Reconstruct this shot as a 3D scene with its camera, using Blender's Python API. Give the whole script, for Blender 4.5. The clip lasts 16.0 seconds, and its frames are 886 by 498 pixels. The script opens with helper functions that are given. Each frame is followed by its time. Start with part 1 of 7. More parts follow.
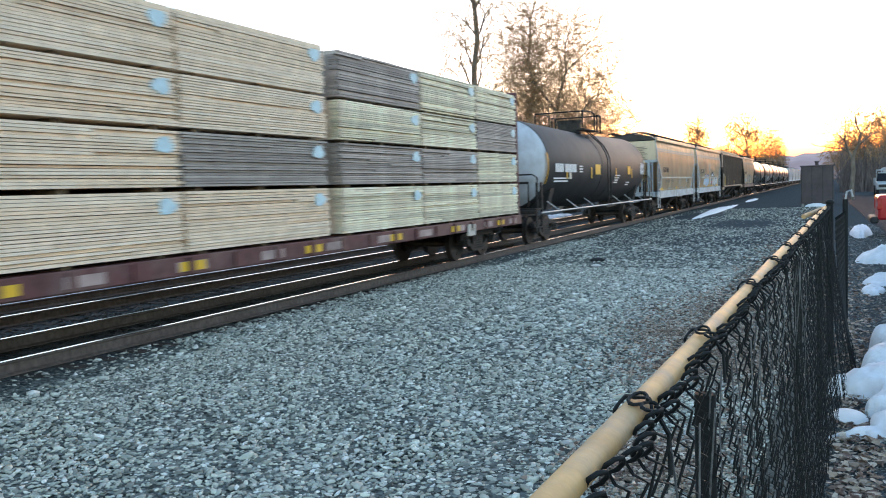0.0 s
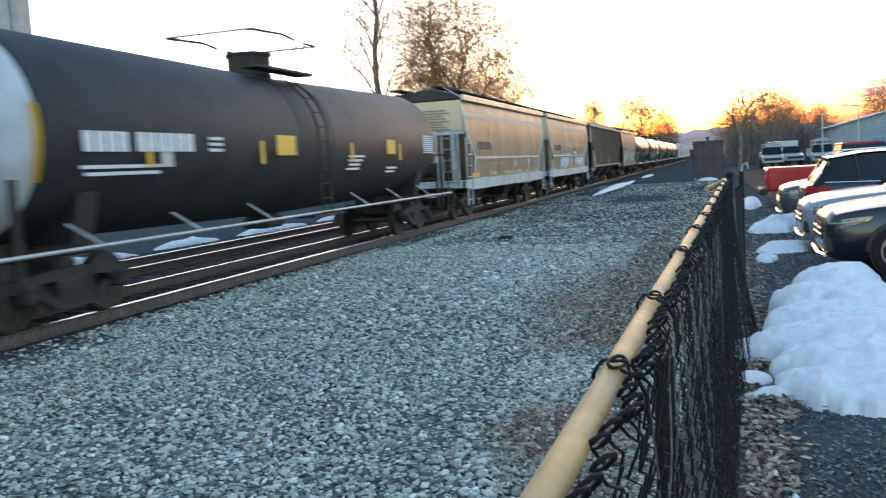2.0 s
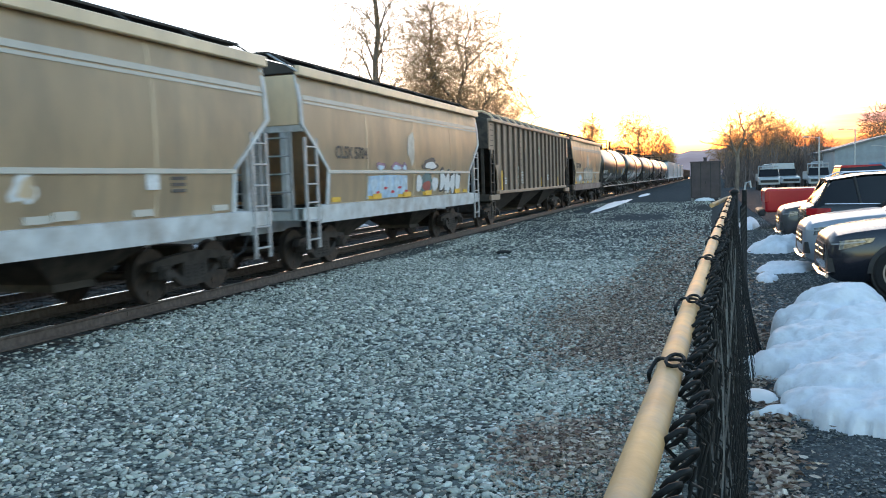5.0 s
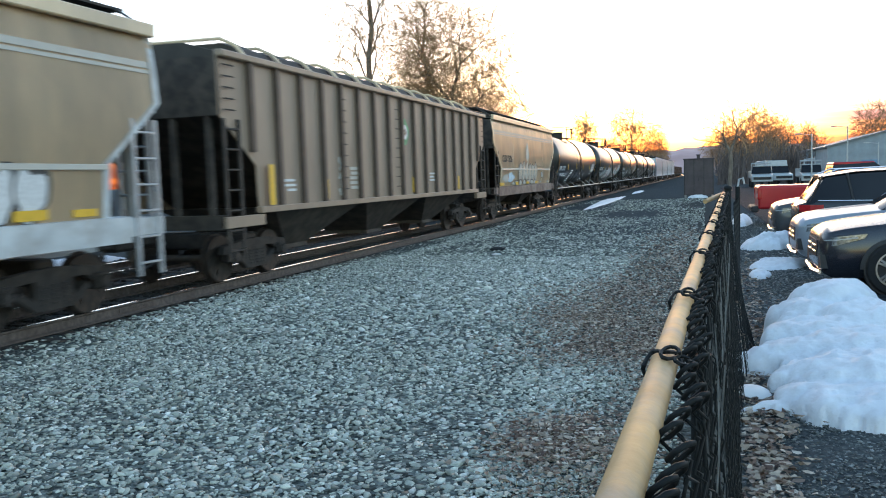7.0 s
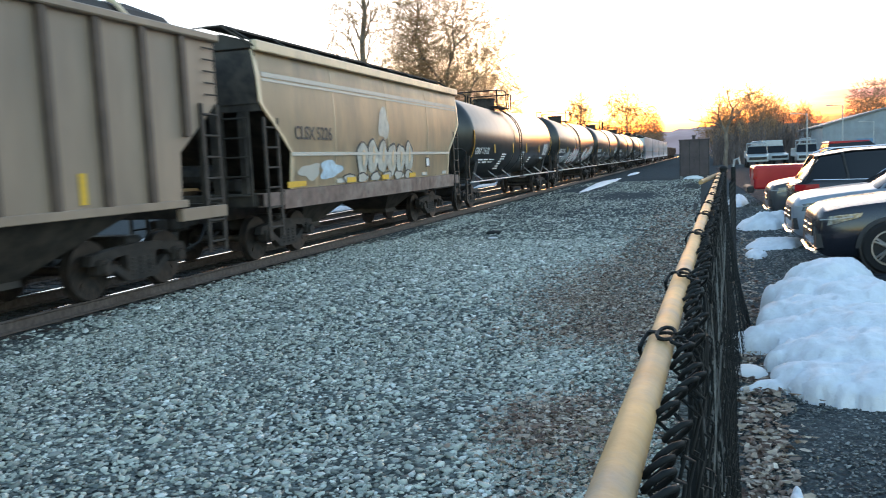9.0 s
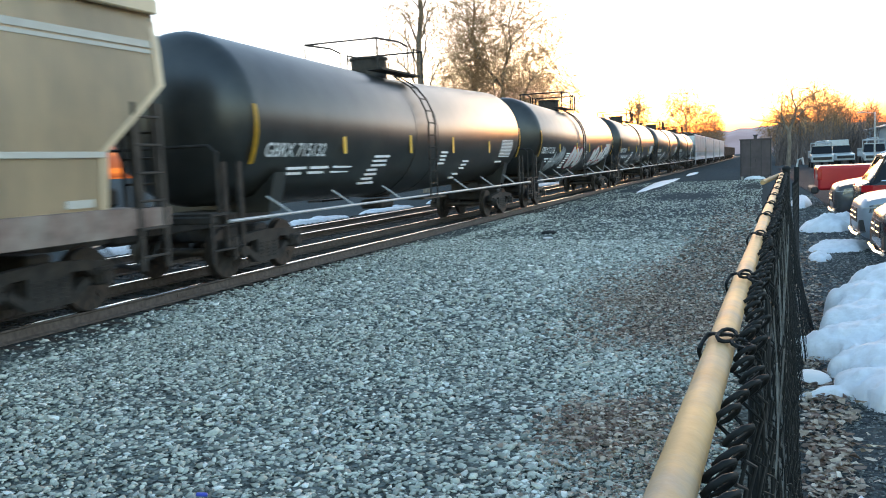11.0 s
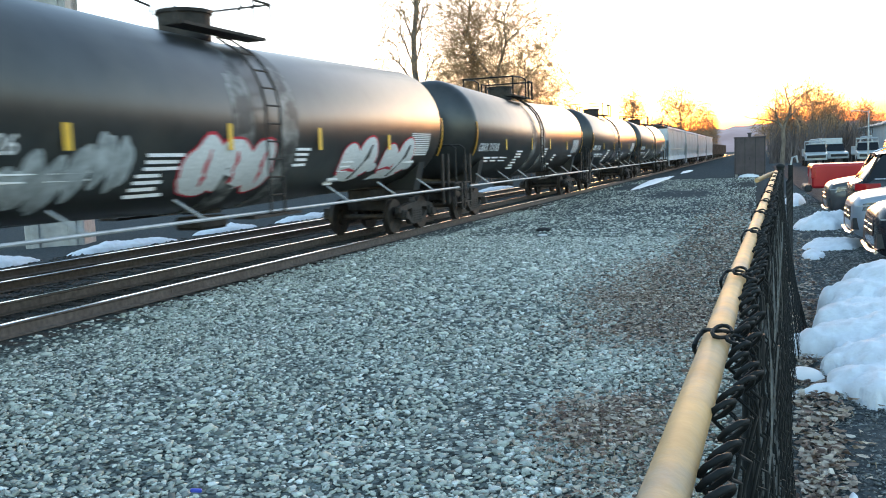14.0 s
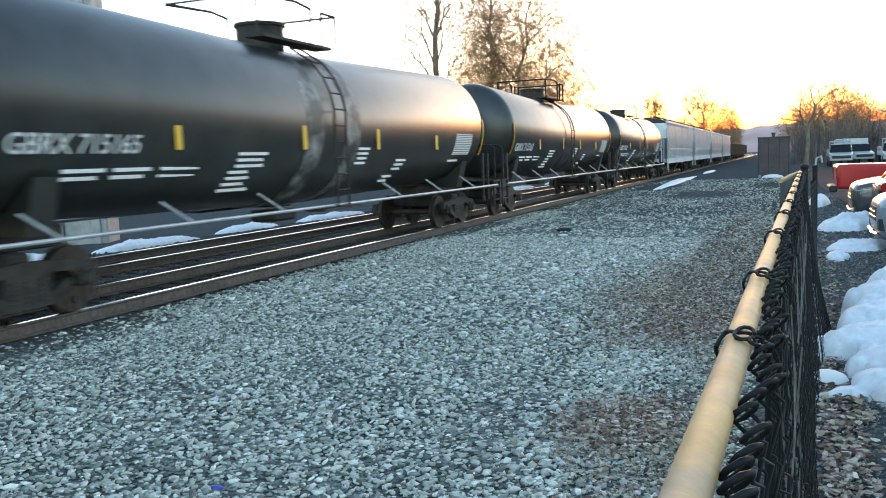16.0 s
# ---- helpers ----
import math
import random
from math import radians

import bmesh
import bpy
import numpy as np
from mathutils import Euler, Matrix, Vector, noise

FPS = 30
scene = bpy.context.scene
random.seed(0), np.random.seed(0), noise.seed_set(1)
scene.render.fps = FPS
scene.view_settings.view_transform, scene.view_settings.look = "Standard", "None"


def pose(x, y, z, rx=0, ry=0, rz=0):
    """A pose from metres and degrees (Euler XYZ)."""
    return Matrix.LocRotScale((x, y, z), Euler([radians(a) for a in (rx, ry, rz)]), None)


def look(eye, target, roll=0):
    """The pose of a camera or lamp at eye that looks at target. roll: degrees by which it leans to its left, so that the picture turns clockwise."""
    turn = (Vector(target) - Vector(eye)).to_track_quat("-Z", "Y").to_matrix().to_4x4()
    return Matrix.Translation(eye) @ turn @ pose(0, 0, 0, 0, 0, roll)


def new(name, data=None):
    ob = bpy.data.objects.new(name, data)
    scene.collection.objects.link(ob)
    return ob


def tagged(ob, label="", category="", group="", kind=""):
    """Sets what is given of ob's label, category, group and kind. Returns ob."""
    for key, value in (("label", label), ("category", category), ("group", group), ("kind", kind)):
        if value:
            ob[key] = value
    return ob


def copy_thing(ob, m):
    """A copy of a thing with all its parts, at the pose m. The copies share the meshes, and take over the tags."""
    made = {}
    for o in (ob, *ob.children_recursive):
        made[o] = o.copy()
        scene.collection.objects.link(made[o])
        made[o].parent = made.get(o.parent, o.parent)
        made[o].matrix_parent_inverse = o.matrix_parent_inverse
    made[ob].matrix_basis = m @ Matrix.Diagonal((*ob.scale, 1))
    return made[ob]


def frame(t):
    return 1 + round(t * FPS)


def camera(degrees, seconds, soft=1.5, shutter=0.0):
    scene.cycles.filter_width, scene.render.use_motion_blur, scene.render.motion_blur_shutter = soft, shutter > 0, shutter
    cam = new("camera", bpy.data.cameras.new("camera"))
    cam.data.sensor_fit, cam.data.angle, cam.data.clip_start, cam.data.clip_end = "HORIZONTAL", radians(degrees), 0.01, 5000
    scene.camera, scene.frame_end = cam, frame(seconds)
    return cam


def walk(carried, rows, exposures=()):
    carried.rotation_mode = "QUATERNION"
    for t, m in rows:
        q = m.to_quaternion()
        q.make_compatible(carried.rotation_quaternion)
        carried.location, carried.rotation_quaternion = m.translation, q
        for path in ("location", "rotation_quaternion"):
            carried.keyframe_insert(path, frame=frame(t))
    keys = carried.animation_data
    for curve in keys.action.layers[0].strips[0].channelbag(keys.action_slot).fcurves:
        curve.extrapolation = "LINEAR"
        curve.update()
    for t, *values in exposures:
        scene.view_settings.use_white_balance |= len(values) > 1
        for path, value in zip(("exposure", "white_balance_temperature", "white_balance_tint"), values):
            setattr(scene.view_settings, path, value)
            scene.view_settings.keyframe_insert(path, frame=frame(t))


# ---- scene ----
cam = camera(56.0, 16.0, soft=1.0, shutter=0.5)
walk(cam, [
    (0, pose(8.770, -0.033, 1.836, 85.91, 1.93, 24.75)),
    (0.5, pose(8.761, -0.031, 1.837, 86.06, 2.38, 23.84)),
    (1, pose(8.736, -0.024, 1.835, 85.61, 2.48, 23.42)),
    (1.5, pose(8.696, -0.023, 1.835, 84.94, 3.14, 22.03)),
    (2, pose(8.653, -0.048, 1.819, 84.37, 3.15, 18.10)),
    (2.5, pose(8.620, -0.064, 1.795, 82.27, 3.02, 15.31)),
    (3, pose(8.570, -0.078, 1.783, 83.24, 3.39, 12.17)),
    (3.5, pose(8.561, -0.069, 1.784, 83.43, 2.95, 12.74)),
    (4, pose(8.555, -0.070, 1.782, 85.25, 2.40, 15.52)),
    (4.2, pose(8.552, -0.062, 1.782, 85.23, 2.20, 16.75)),
    (6.3, pose(8.547, -0.002, 1.766, 85.70, 1.65, 18.23)),
    (6.5, pose(8.546, -0.004, 1.766, 85.59, 1.70, 17.99)),
    (7, pose(8.546, -0.001, 1.765, 85.16, 1.80, 17.43)),
    (7.5, pose(8.549, -0.002, 1.763, 84.94, 1.97, 16.59)),
    (8, pose(8.550, -0.009, 1.765, 85.00, 1.99, 15.68)),
    (8.5, pose(8.546, -0.006, 1.766, 84.72, 2.16, 15.76)),
    (9, pose(8.547, 0.001, 1.764, 84.07, 2.53, 17.12)),
    (9.5, pose(8.544, 0.002, 1.763, 83.83, 2.55, 18.88)),
    (10, pose(8.544, 0.003, 1.763, 84.18, 2.40, 20.05)),
    (10.2, pose(8.544, 0.003, 1.762, 84.30, 2.39, 20.37)),
    (12.5, pose(8.543, 0.005, 1.760, 83.92, 2.47, 21.10)),
    (13, pose(8.542, 0.002, 1.759, 83.99, 2.37, 20.76)),
    (13.5, pose(8.542, -0.002, 1.760, 83.98, 2.26, 20.56)),
    (14, pose(8.542, -0.001, 1.760, 83.97, 2.20, 20.53)),
    (14.5, pose(8.541, 0.004, 1.760, 83.94, 2.15, 20.62)),
    (15, pose(8.541, 0.002, 1.759, 83.97, 2.17, 20.83)),
    (15.5, pose(8.542, 0.002, 1.760, 83.99, 2.18, 21.39)),
    (16, pose(8.542, 0.000, 1.760, 84.00, 2.10, 21.95)),
], exposures=[(0, 2.96, 6500, 15), (3, 2.82, 6480, 12), (8.5, 2.88, 6520, 12), (12.5, 3.13, 6650, 10), (16, 3.13, 6650, 10)])

# ---------- world and sun: sunset straight down the line ----------
SUN_AZ, SUN_EL = -3.0, 3.2
world = bpy.data.worlds.new("dusk_sky")
scene.world = world
world.use_nodes = True
wn = world.node_tree.nodes
sky = wn.new("ShaderNodeTexSky")
sky.sky_type, sky.sun_disc = "NISHITA", False
sky.sun_elevation, sky.sun_rotation = radians(SUN_EL), radians(SUN_AZ)
sky.air_density, sky.dust_density, sky.ozone_density = 1.0, 0.8, 1.8
wn["Background"].inputs[1].default_value = 0.15
# the thick low air of sunset reddens the sky towards the sun, and thin cloud lies low beside the glow
wl = world.node_tree.links
wc, ws = wn.new("ShaderNodeTexCoord"), wn.new("ShaderNodeSeparateXYZ")
wl.new(wc.outputs["Generated"], ws.inputs[0])


def world_tint(source, factor, stops):
    ramp, mix = wn.new("ShaderNodeValToRGB"), wn.new("ShaderNodeMix")
    mix.data_type, mix.blend_type = "RGBA", "MULTIPLY"
    ramp.color_ramp.elements[0].position, ramp.color_ramp.elements[0].color = stops[0][0], (*stops[0][1], 1)
    ramp.color_ramp.elements[1].position, ramp.color_ramp.elements[1].color = stops[-1][0], (*stops[-1][1], 1)
    for at, c in stops[1:-1]:
        ramp.color_ramp.elements.new(at).color = (*c, 1)
    wl.new(ws.outputs[2], ramp.inputs[0])
    wl.new(source, mix.inputs[6])
    wl.new(ramp.outputs[0], mix.inputs[7])
    wl.new(factor, mix.inputs[0])
    return mix.outputs[2]


def world_range(source, a, b, lo, hi):
    mr = wn.new("ShaderNodeMapRange")
    mr.interpolation_type = "SMOOTHSTEP"
    for k, v in enumerate((a, b, lo, hi)):
        mr.inputs[k + 1].default_value = v
    wl.new(source, mr.inputs[0])
    return mr.outputs[0]


toward_sun = world_range(ws.outputs[1], 0.1, 0.9, 0.0, 1.0)
tinted = world_tint(sky.outputs[0], toward_sun, ((0.0, (0.28, 0.1, 0.1)), (0.03, (0.5, 0.24, 0.22)), (0.05, (0.8, 0.56, 0.6)), (0.08, (1.0, 0.95, 1.1)), (0.12, (1.0, 1.0, 1.3)), (0.3, (1.0, 1.0, 1.0))))
# sky away from the sun is boosted, to brighten the train's near sides
beside = world_range(ws.outputs[1], 0.1, 0.9, 1.0, 0.0)
tinted = world_tint(tinted, beside, ((0.0, (1.4, 1.27, 1.15)), (0.15, (1.4, 1.3, 1.2)), (0.4, (1.28, 1.22, 1.18)), (0.8, (1.0, 1.0, 1.0))))
away = wn.new("ShaderNodeMath")
away.operation = "ABSOLUTE"
shift = wn.new("ShaderNodeMath")
shift.inputs[1].default_value = 0.055
wl.new(ws.outputs[0], shift.inputs[0])
wl.new(shift.outputs[0], away.inputs[0])
streaks = wn.new("ShaderNodeTexNoise")
streaks.inputs["Scale"].default_value, streaks.inputs["Detail"].default_value = 3.0, 6
wmap = wn.new("ShaderNodeMapping")
wmap.inputs["Scale"].default_value = (1.5, 1.5, 40)
wl.new(wc.outputs["Generated"], wmap.inputs[0])
wl.new(wmap.outputs[0], streaks.inputs["Vector"])
cloud = wn.new("ShaderNodeMath")
cloud.operation = "MULTIPLY"
wl.new(world_range(away.outputs[0], 0.06, 0.22, 0.0, 1.0), cloud.inputs[0])
wl.new(world_range(streaks.outputs["Fac"], 0.35, 0.6, 0.45, 1.0), cloud.inputs[1])
tinted = world_tint(tinted, cloud.outputs[0], ((0.0, (0.26, 0.26, 0.65)), (0.04, (0.13, 0.135, 0.4)), (0.065, (0.11, 0.115, 0.28)), (0.08, (0.25, 0.26, 0.45)), (0.11, (1.0, 1.0, 1.0))))
wl.new(tinted, wn["Background"].inputs[0])
sun = new("sun", bpy.data.lights.new("sun", "SUN"))
sun.data.energy, sun.data.angle, sun.data.color = 0.07, radians(0.6), (1.0, 0.42, 0.14)
sun.matrix_world = look((0, 0, 0), (-math.sin(radians(SUN_AZ)), -math.cos(radians(SUN_AZ)), -math.tan(radians(SUN_EL))))

# ---------- materials ----------
def mat(name, base, rough=0.7, metal=0.0, var=0.15, scale=6.0, bump=0.0, bscale=60.0, dirt=None, damount=0.4, dscale=1.2, stretch=(1, 1, 1), rnd=0.0, coat=0.0, emit=None, spec=None):
    m = bpy.data.materials.new(name)
    m.use_nodes = True
    nt = m.node_tree
    N, L = nt.nodes, nt.links
    b = N["Principled BSDF"]
    b.inputs["Roughness"].default_value = rough
    b.inputs["Metallic"].default_value = metal
    if spec is not None:
        b.inputs["Specular IOR Level"].default_value = spec
    if coat:
        b.inputs["Coat Weight"].default_value = coat
        b.inputs["Coat Roughness"].default_value = 0.06
    tc = N.new("ShaderNodeTexCoord")
    mp = N.new("ShaderNodeMapping")
    mp.inputs["Scale"].default_value = stretch
    L.new(tc.outputs["Object"], mp.inputs[0])
    n1 = N.new("ShaderNodeTexNoise")
    n1.inputs["Scale"].default_value, n1.inputs["Detail"].default_value = scale, 6
    L.new(mp.outputs[0], n1.inputs["Vector"])
    ramp = N.new("ShaderNodeValToRGB")
    lo = [max(0, c * (1 - 2 * var)) for c in base]
    hi = [min(1, c * (1 + 2 * var)) for c in base]
    ramp.color_ramp.elements[0].color, ramp.color_ramp.elements[1].color = (*lo, 1), (*hi, 1)
    ramp.color_ramp.elements[0].position, ramp.color_ramp.elements[1].position = 0.25, 0.75
    L.new(n1.outputs["Fac"], ramp.inputs[0])
    col = ramp.outputs[0]
    if dirt:
        n2 = N.new("ShaderNodeTexNoise")
        n2.inputs["Scale"].default_value, n2.inputs["Detail"].default_value, n2.inputs["Roughness"].default_value = dscale, 8, 0.65
        L.new(mp.outputs[0], n2.inputs["Vector"])
        r2 = N.new("ShaderNodeMapRange")
        r2.inputs[1].default_value, r2.inputs[2].default_value, r2.inputs[4].default_value = 0.45, 0.7, damount
        L.new(n2.outputs["Fac"], r2.inputs[0])
        mx = N.new("ShaderNodeMix")
        mx.data_type = "RGBA"
        L.new(r2.outputs[0], mx.inputs[0])
        L.new(col, mx.inputs[6])
        mx.inputs[7].default_value = (*dirt, 1)
        col = mx.outputs[2]
    if rnd:
        info = N.new("ShaderNodeObjectInfo")
        mr = N.new("ShaderNodeMapRange")
        mr.inputs[3].default_value, mr.inputs[4].default_value = 1 - rnd, 1 + rnd
        L.new(info.outputs["Random"], mr.inputs[0])
        hs = N.new("ShaderNodeHueSaturation")
        L.new(mr.outputs[0], hs.inputs["Value"])
        L.new(col, hs.inputs["Color"])
        col = hs.outputs[0]
    L.new(col, b.inputs["Base Color"])
    if bump:
        n3 = N.new("ShaderNodeTexNoise")
        n3.inputs["Scale"].default_value, n3.inputs["Detail"].default_value = bscale, 4
        L.new(mp.outputs[0], n3.inputs["Vector"])
        bp = N.new("ShaderNodeBump")
        bp.inputs["Strength"].default_value, bp.inputs["Distance"].default_value = bump, 0.02
        L.new(n3.outputs["Fac"], bp.inputs["Height"])
        L.new(bp.outputs[0], b.inputs["Normal"])
    if emit:
        b.inputs["Emission Color"].default_value = (*emit[:3], 1)
        b.inputs["Emission Strength"].default_value = emit[3]
    return m


def island_mat(name, colours, rough=0.8, bump=0.3, bscale=150.0, scale=30.0):
    """Loose pieces in one mesh: each island takes its own tone."""
    m = mat(name, colours[0], rough, bump=bump, bscale=bscale, scale=scale)
    N, L = m.node_tree.nodes, m.node_tree.links
    b = N["Principled BSDF"]
    geo = N.new("ShaderNodeNewGeometry")
    ramp = N.new("ShaderNodeValToRGB")
    ramp.color_ramp.interpolation = "LINEAR"
    e = ramp.color_ramp.elements
    e[0].color, e[1].color = (*colours[0], 1), (*colours[-1], 1)
    for i, c in enumerate(colours[1:-1]):
        e.new((i + 1) / (len(colours) - 1)).color = (*c, 1)
    L.new(geo.outputs["Random Per Island"], ramp.inputs[0])
    mx = N.new("ShaderNodeMix")
    mx.data_type, mx.blend_type = "RGBA", "MULTIPLY"
    mx.inputs[0].default_value = 0.6
    L.new(ramp.outputs[0], mx.inputs[6])
    n = N.new("ShaderNodeTexNoise")
    n.inputs["Scale"].default_value = scale
    tc = N.new("ShaderNodeTexCoord")
    L.new(tc.outputs["Object"], n.inputs["Vector"])
    mr = N.new("ShaderNodeMapRange")
    mr.inputs[3].default_value, mr.inputs[4].default_value = 0.4, 1.5
    L.new(n.outputs["Fac"], mr.inputs[0])
    L.new(mr.outputs[0], mx.inputs[7])
    L.new(mx.outputs[2], b.inputs["Base Color"])
    return m


M = {}
M["steel_dark"] = mat("dark_cast_steel", (0.03, 0.027, 0.025), 0.75, 0.2, 0.3, 8, 0.3, 40, (0.09, 0.06, 0.04), 0.35, 3)
M["wheel"] = mat("wheel_steel", (0.04, 0.034, 0.03), 0.6, 0.5, 0.2, 10, dirt=(0.1, 0.06, 0.04), damount=0.5, dscale=5)
M["rail_head"] = mat("polished_rail_steel", (0.62, 0.62, 0.62), 0.22, 1.0, 0.08, 3)
M["rail_side"] = mat("rusty_rail_side", (0.115, 0.09, 0.078), 0.85, 0.0, 0.2, 12, 0.3, 60, (0.08, 0.055, 0.045), 0.6, 2)
M["tie"] = mat("weathered_sleeper_wood", (0.04, 0.034, 0.03), 0.9, 0, 0.35, 10, 0.6, 40, stretch=(1, 8, 1), rnd=0.25)
M["black_tank"] = mat("black_tank_paint", (0.024, 0.026, 0.026), 0.33, 0, 0.25, 1.5, 0.015, 12, (0.06, 0.055, 0.046), 0.6, 0.9, spec=0.65)
M["matte_tank"] = mat("matte_black_tank_paint", (0.016, 0.018, 0.021), 0.62, 0, 0.25, 1.5, 0.04, 30, (0.045, 0.042, 0.04), 0.5, 0.9)
M["stain_band"] = mat("pale_stained_tank_paint", (0.05, 0.05, 0.05), 0.5, 0, 0.3, 2, dirt=(0.5, 0.5, 0.48), damount=0.9, dscale=1.6)
M["tank_white"] = mat("white_tank_head_paint", (0.62, 0.64, 0.67), 0.5, 0, 0.06, 3, dirt=(0.3, 0.27, 0.24), damount=0.5, dscale=1.3)
# hopper base colour carries the sunset's gold off the wagon sides
M["hop_grey"] = mat("sunset_warmed_hopper_paint", (0.76, 0.58, 0.38), 0.4, 0, 0.08, 0.8, 0.05, 8, (0.3, 0.255, 0.2), 0.55, 0.7, stretch=(1, 1, 0.35))
M["hop_band"] = mat("pale_hopper_stripe", (0.56, 0.54, 0.49), 0.5, 0, 0.1, 2, dirt=(0.4, 0.36, 0.3), damount=0.7, dscale=2)
M["hop_sill"] = mat("white_sill_paint", (0.58, 0.61, 0.63), 0.55, 0, 0.1, 3, dirt=(0.25, 0.2, 0.16), damount=0.6, dscale=1.8)
M["hop_dark"] = mat("dark_brown_sill", (0.04, 0.033, 0.028), 0.75, 0, 0.25, 4, dirt=(0.12, 0.095, 0.07), damount=0.4, dscale=2)
M["rust_sill"] = mat("faded_rust_sill_paint", (0.2, 0.135, 0.115), 0.7, 0, 0.2, 4, dirt=(0.42, 0.36, 0.31), damount=0.6, dscale=1.6)
M["hop_rib"] = mat("brown_grey_ribbed_paint", (0.32, 0.235, 0.17), 0.5, 0, 0.1, 1.5, 0.05, 10, (0.19, 0.15, 0.12), 0.55, 0.9, stretch=(1, 1, 0.3))
M["rib_dark"] = mat("grimy_rib_paint", (0.1, 0.072, 0.055), 0.65, 0, 0.15, 3, dirt=(0.07, 0.055, 0.045), damount=0.5, dscale=2)
M["hop_white"] = mat("white_blue_hopper_paint", (0.62, 0.67, 0.72), 0.5, 0, 0.06, 1, dirt=(0.45, 0.44, 0.42), damount=0.4, dscale=0.8)
M["roof"] = mat("dark_roof_paint", (0.045, 0.04, 0.036), 0.8, 0, 0.2, 2, dirt=(0.05, 0.045, 0.04), damount=0.5, dscale=1.5)
M["galv"] = mat("galvanised_ladder", (0.42, 0.44, 0.46), 0.5, 0.4, 0.12, 8)
M["maroon"] = mat("maroon_deck_paint", (0.115, 0.04, 0.04), 0.65, 0, 0.2, 5, dirt=(0.22, 0.15, 0.13), damount=0.6, dscale=2.2)
M["yellow"] = mat("yellow_reflector", (0.78, 0.46, 0.03), 0.4, 0, 0.06, 10)
M["white_paint"] = mat("white_stencil_paint", (0.72, 0.73, 0.74), 0.6, 0, 0.1, 20)
M["dark_paint"] = mat("dark_stencil_paint", (0.06, 0.06, 0.06), 0.6, 0, 0.1, 20)
M["silver_spray"] = mat("silver_spray_paint", (0.42, 0.46, 0.48), 0.45, 0.2, 0.25, 5)
M["spray_grey"] = mat("thin_grey_white_spray_paint", (0.5, 0.49, 0.44), 0.55, 0, 0.2, 4, dirt=(0.45, 0.38, 0.28), damount=0.6, dscale=3)
M["red_paint"] = mat("red_spray_paint", (0.6, 0.03, 0.06), 0.55, 0, 0.1, 12)
M["blue_paint"] = mat("pale_blue_spray_paint", (0.38, 0.55, 0.72), 0.55, 0, 0.15, 6)
M["pale_blue"] = mat("faint_blue_spray_paint", (0.5, 0.64, 0.76), 0.55, 0, 0.15, 6)
M["mauve_paint"] = mat("mauve_spray_paint", (0.3, 0.17, 0.25), 0.6, 0, 0.15, 6)
M["teal_paint"] = mat("dark_teal_spray_paint", (0.1, 0.19, 0.2), 0.6, 0, 0.2, 5)
M["dull_red"] = mat("dull_red_spray_paint", (0.33, 0.07, 0.06), 0.6, 0, 0.15, 6)
M["green_paint"] = mat("green_decal_paint", (0.16, 0.42, 0.2), 0.6, 0, 0.2, 5)
M["lum_new"] = island_mat("fresh_cut_lumber", [(0.9, 0.69, 0.5), (0.94, 0.75, 0.57), (0.82, 0.61, 0.43), (0.95, 0.79, 0.62)], 0.8, 0.3, 90, 7)
M["lum_old"] = island_mat("weathered_grey_lumber", [(0.39, 0.335, 0.3), (0.45, 0.39, 0.35), (0.32, 0.27, 0.245), (0.48, 0.42, 0.37)], 0.85, 0.3, 90, 7)
M["lum_dark"] = mat("dark_dunnage_wood", (0.16, 0.12, 0.08), 0.9, 0, 0.2, 12)
M["tag"] = mat("pale_blue_bundle_tag", (0.55, 0.72, 0.78), 0.6, 0, 0.1, 8)
# bare pipe metal, with the sunset's golden glow put into its base colour
M["fence_pipe"] = mat("sunset_gold_weathered_pipe", (0.52, 0.315, 0.125), 0.6, 0.0, 0.14, 9, 0.08, 40, (0.26, 0.235, 0.2), 0.75, 7)
M["fence_black"] = mat("black_vinyl_wire", (0.010, 0.012, 0.013), 0.65, 0, 0.2, 30, spec=0.25)
M["snow"] = mat("old_snow", (0.76, 0.79, 0.83), 0.75, 0, 0.05, 5, 0.5, 25, (0.45, 0.42, 0.38), 0.25, 6)
M["asphalt"] = mat("dark_asphalt", (0.045, 0.05, 0.055), 0.9, 0, 0.3, 9, 0.6, 150, (0.07, 0.075, 0.08), 0.4, 0.8, spec=0.02)
M["leaf"] = island_mat("dry_leaves", [(0.17, 0.11, 0.08), (0.33, 0.25, 0.19), (0.6, 0.5, 0.4), (0.08, 0.05, 0.042), (0.22, 0.14, 0.105), (0.72, 0.64, 0.54)], 0.85, 0.2, 60, 40)
M["worn_wire"] = mat("worn_grey_wire", (0.13, 0.135, 0.14), 0.5, 0.4, 0.3, 40)
M["stone"] = island_mat("ballast_stone", [(0.04, 0.048, 0.044), (0.52, 0.55, 0.48), (0.28, 0.3, 0.26), (0.72, 0.75, 0.66), (0.12, 0.135, 0.12), (0.88, 0.9, 0.85)], 0.8, 0.3, 160, 40)
M["dark_stone"] = island_mat("dark_fine_stone", [(0.03, 0.035, 0.037), (0.2, 0.215, 0.21), (0.09, 0.1, 0.1), (0.34, 0.36, 0.35), (0.06, 0.068, 0.07), (0.15, 0.16, 0.16)], 0.85, 0.3, 160, 40)
M["bark"] = mat("grey_brown_bark", (0.19, 0.155, 0.125), 0.9, 0, 0.25, 6, 0.5, 20, stretch=(1, 1, 0.3))
# twig colour lifted and warmed for the sunset glow behind the crowns
M["twig"] = mat("backlight_warmed_twigs", (0.38, 0.23, 0.12), 0.9, 0, 0.2, 3)
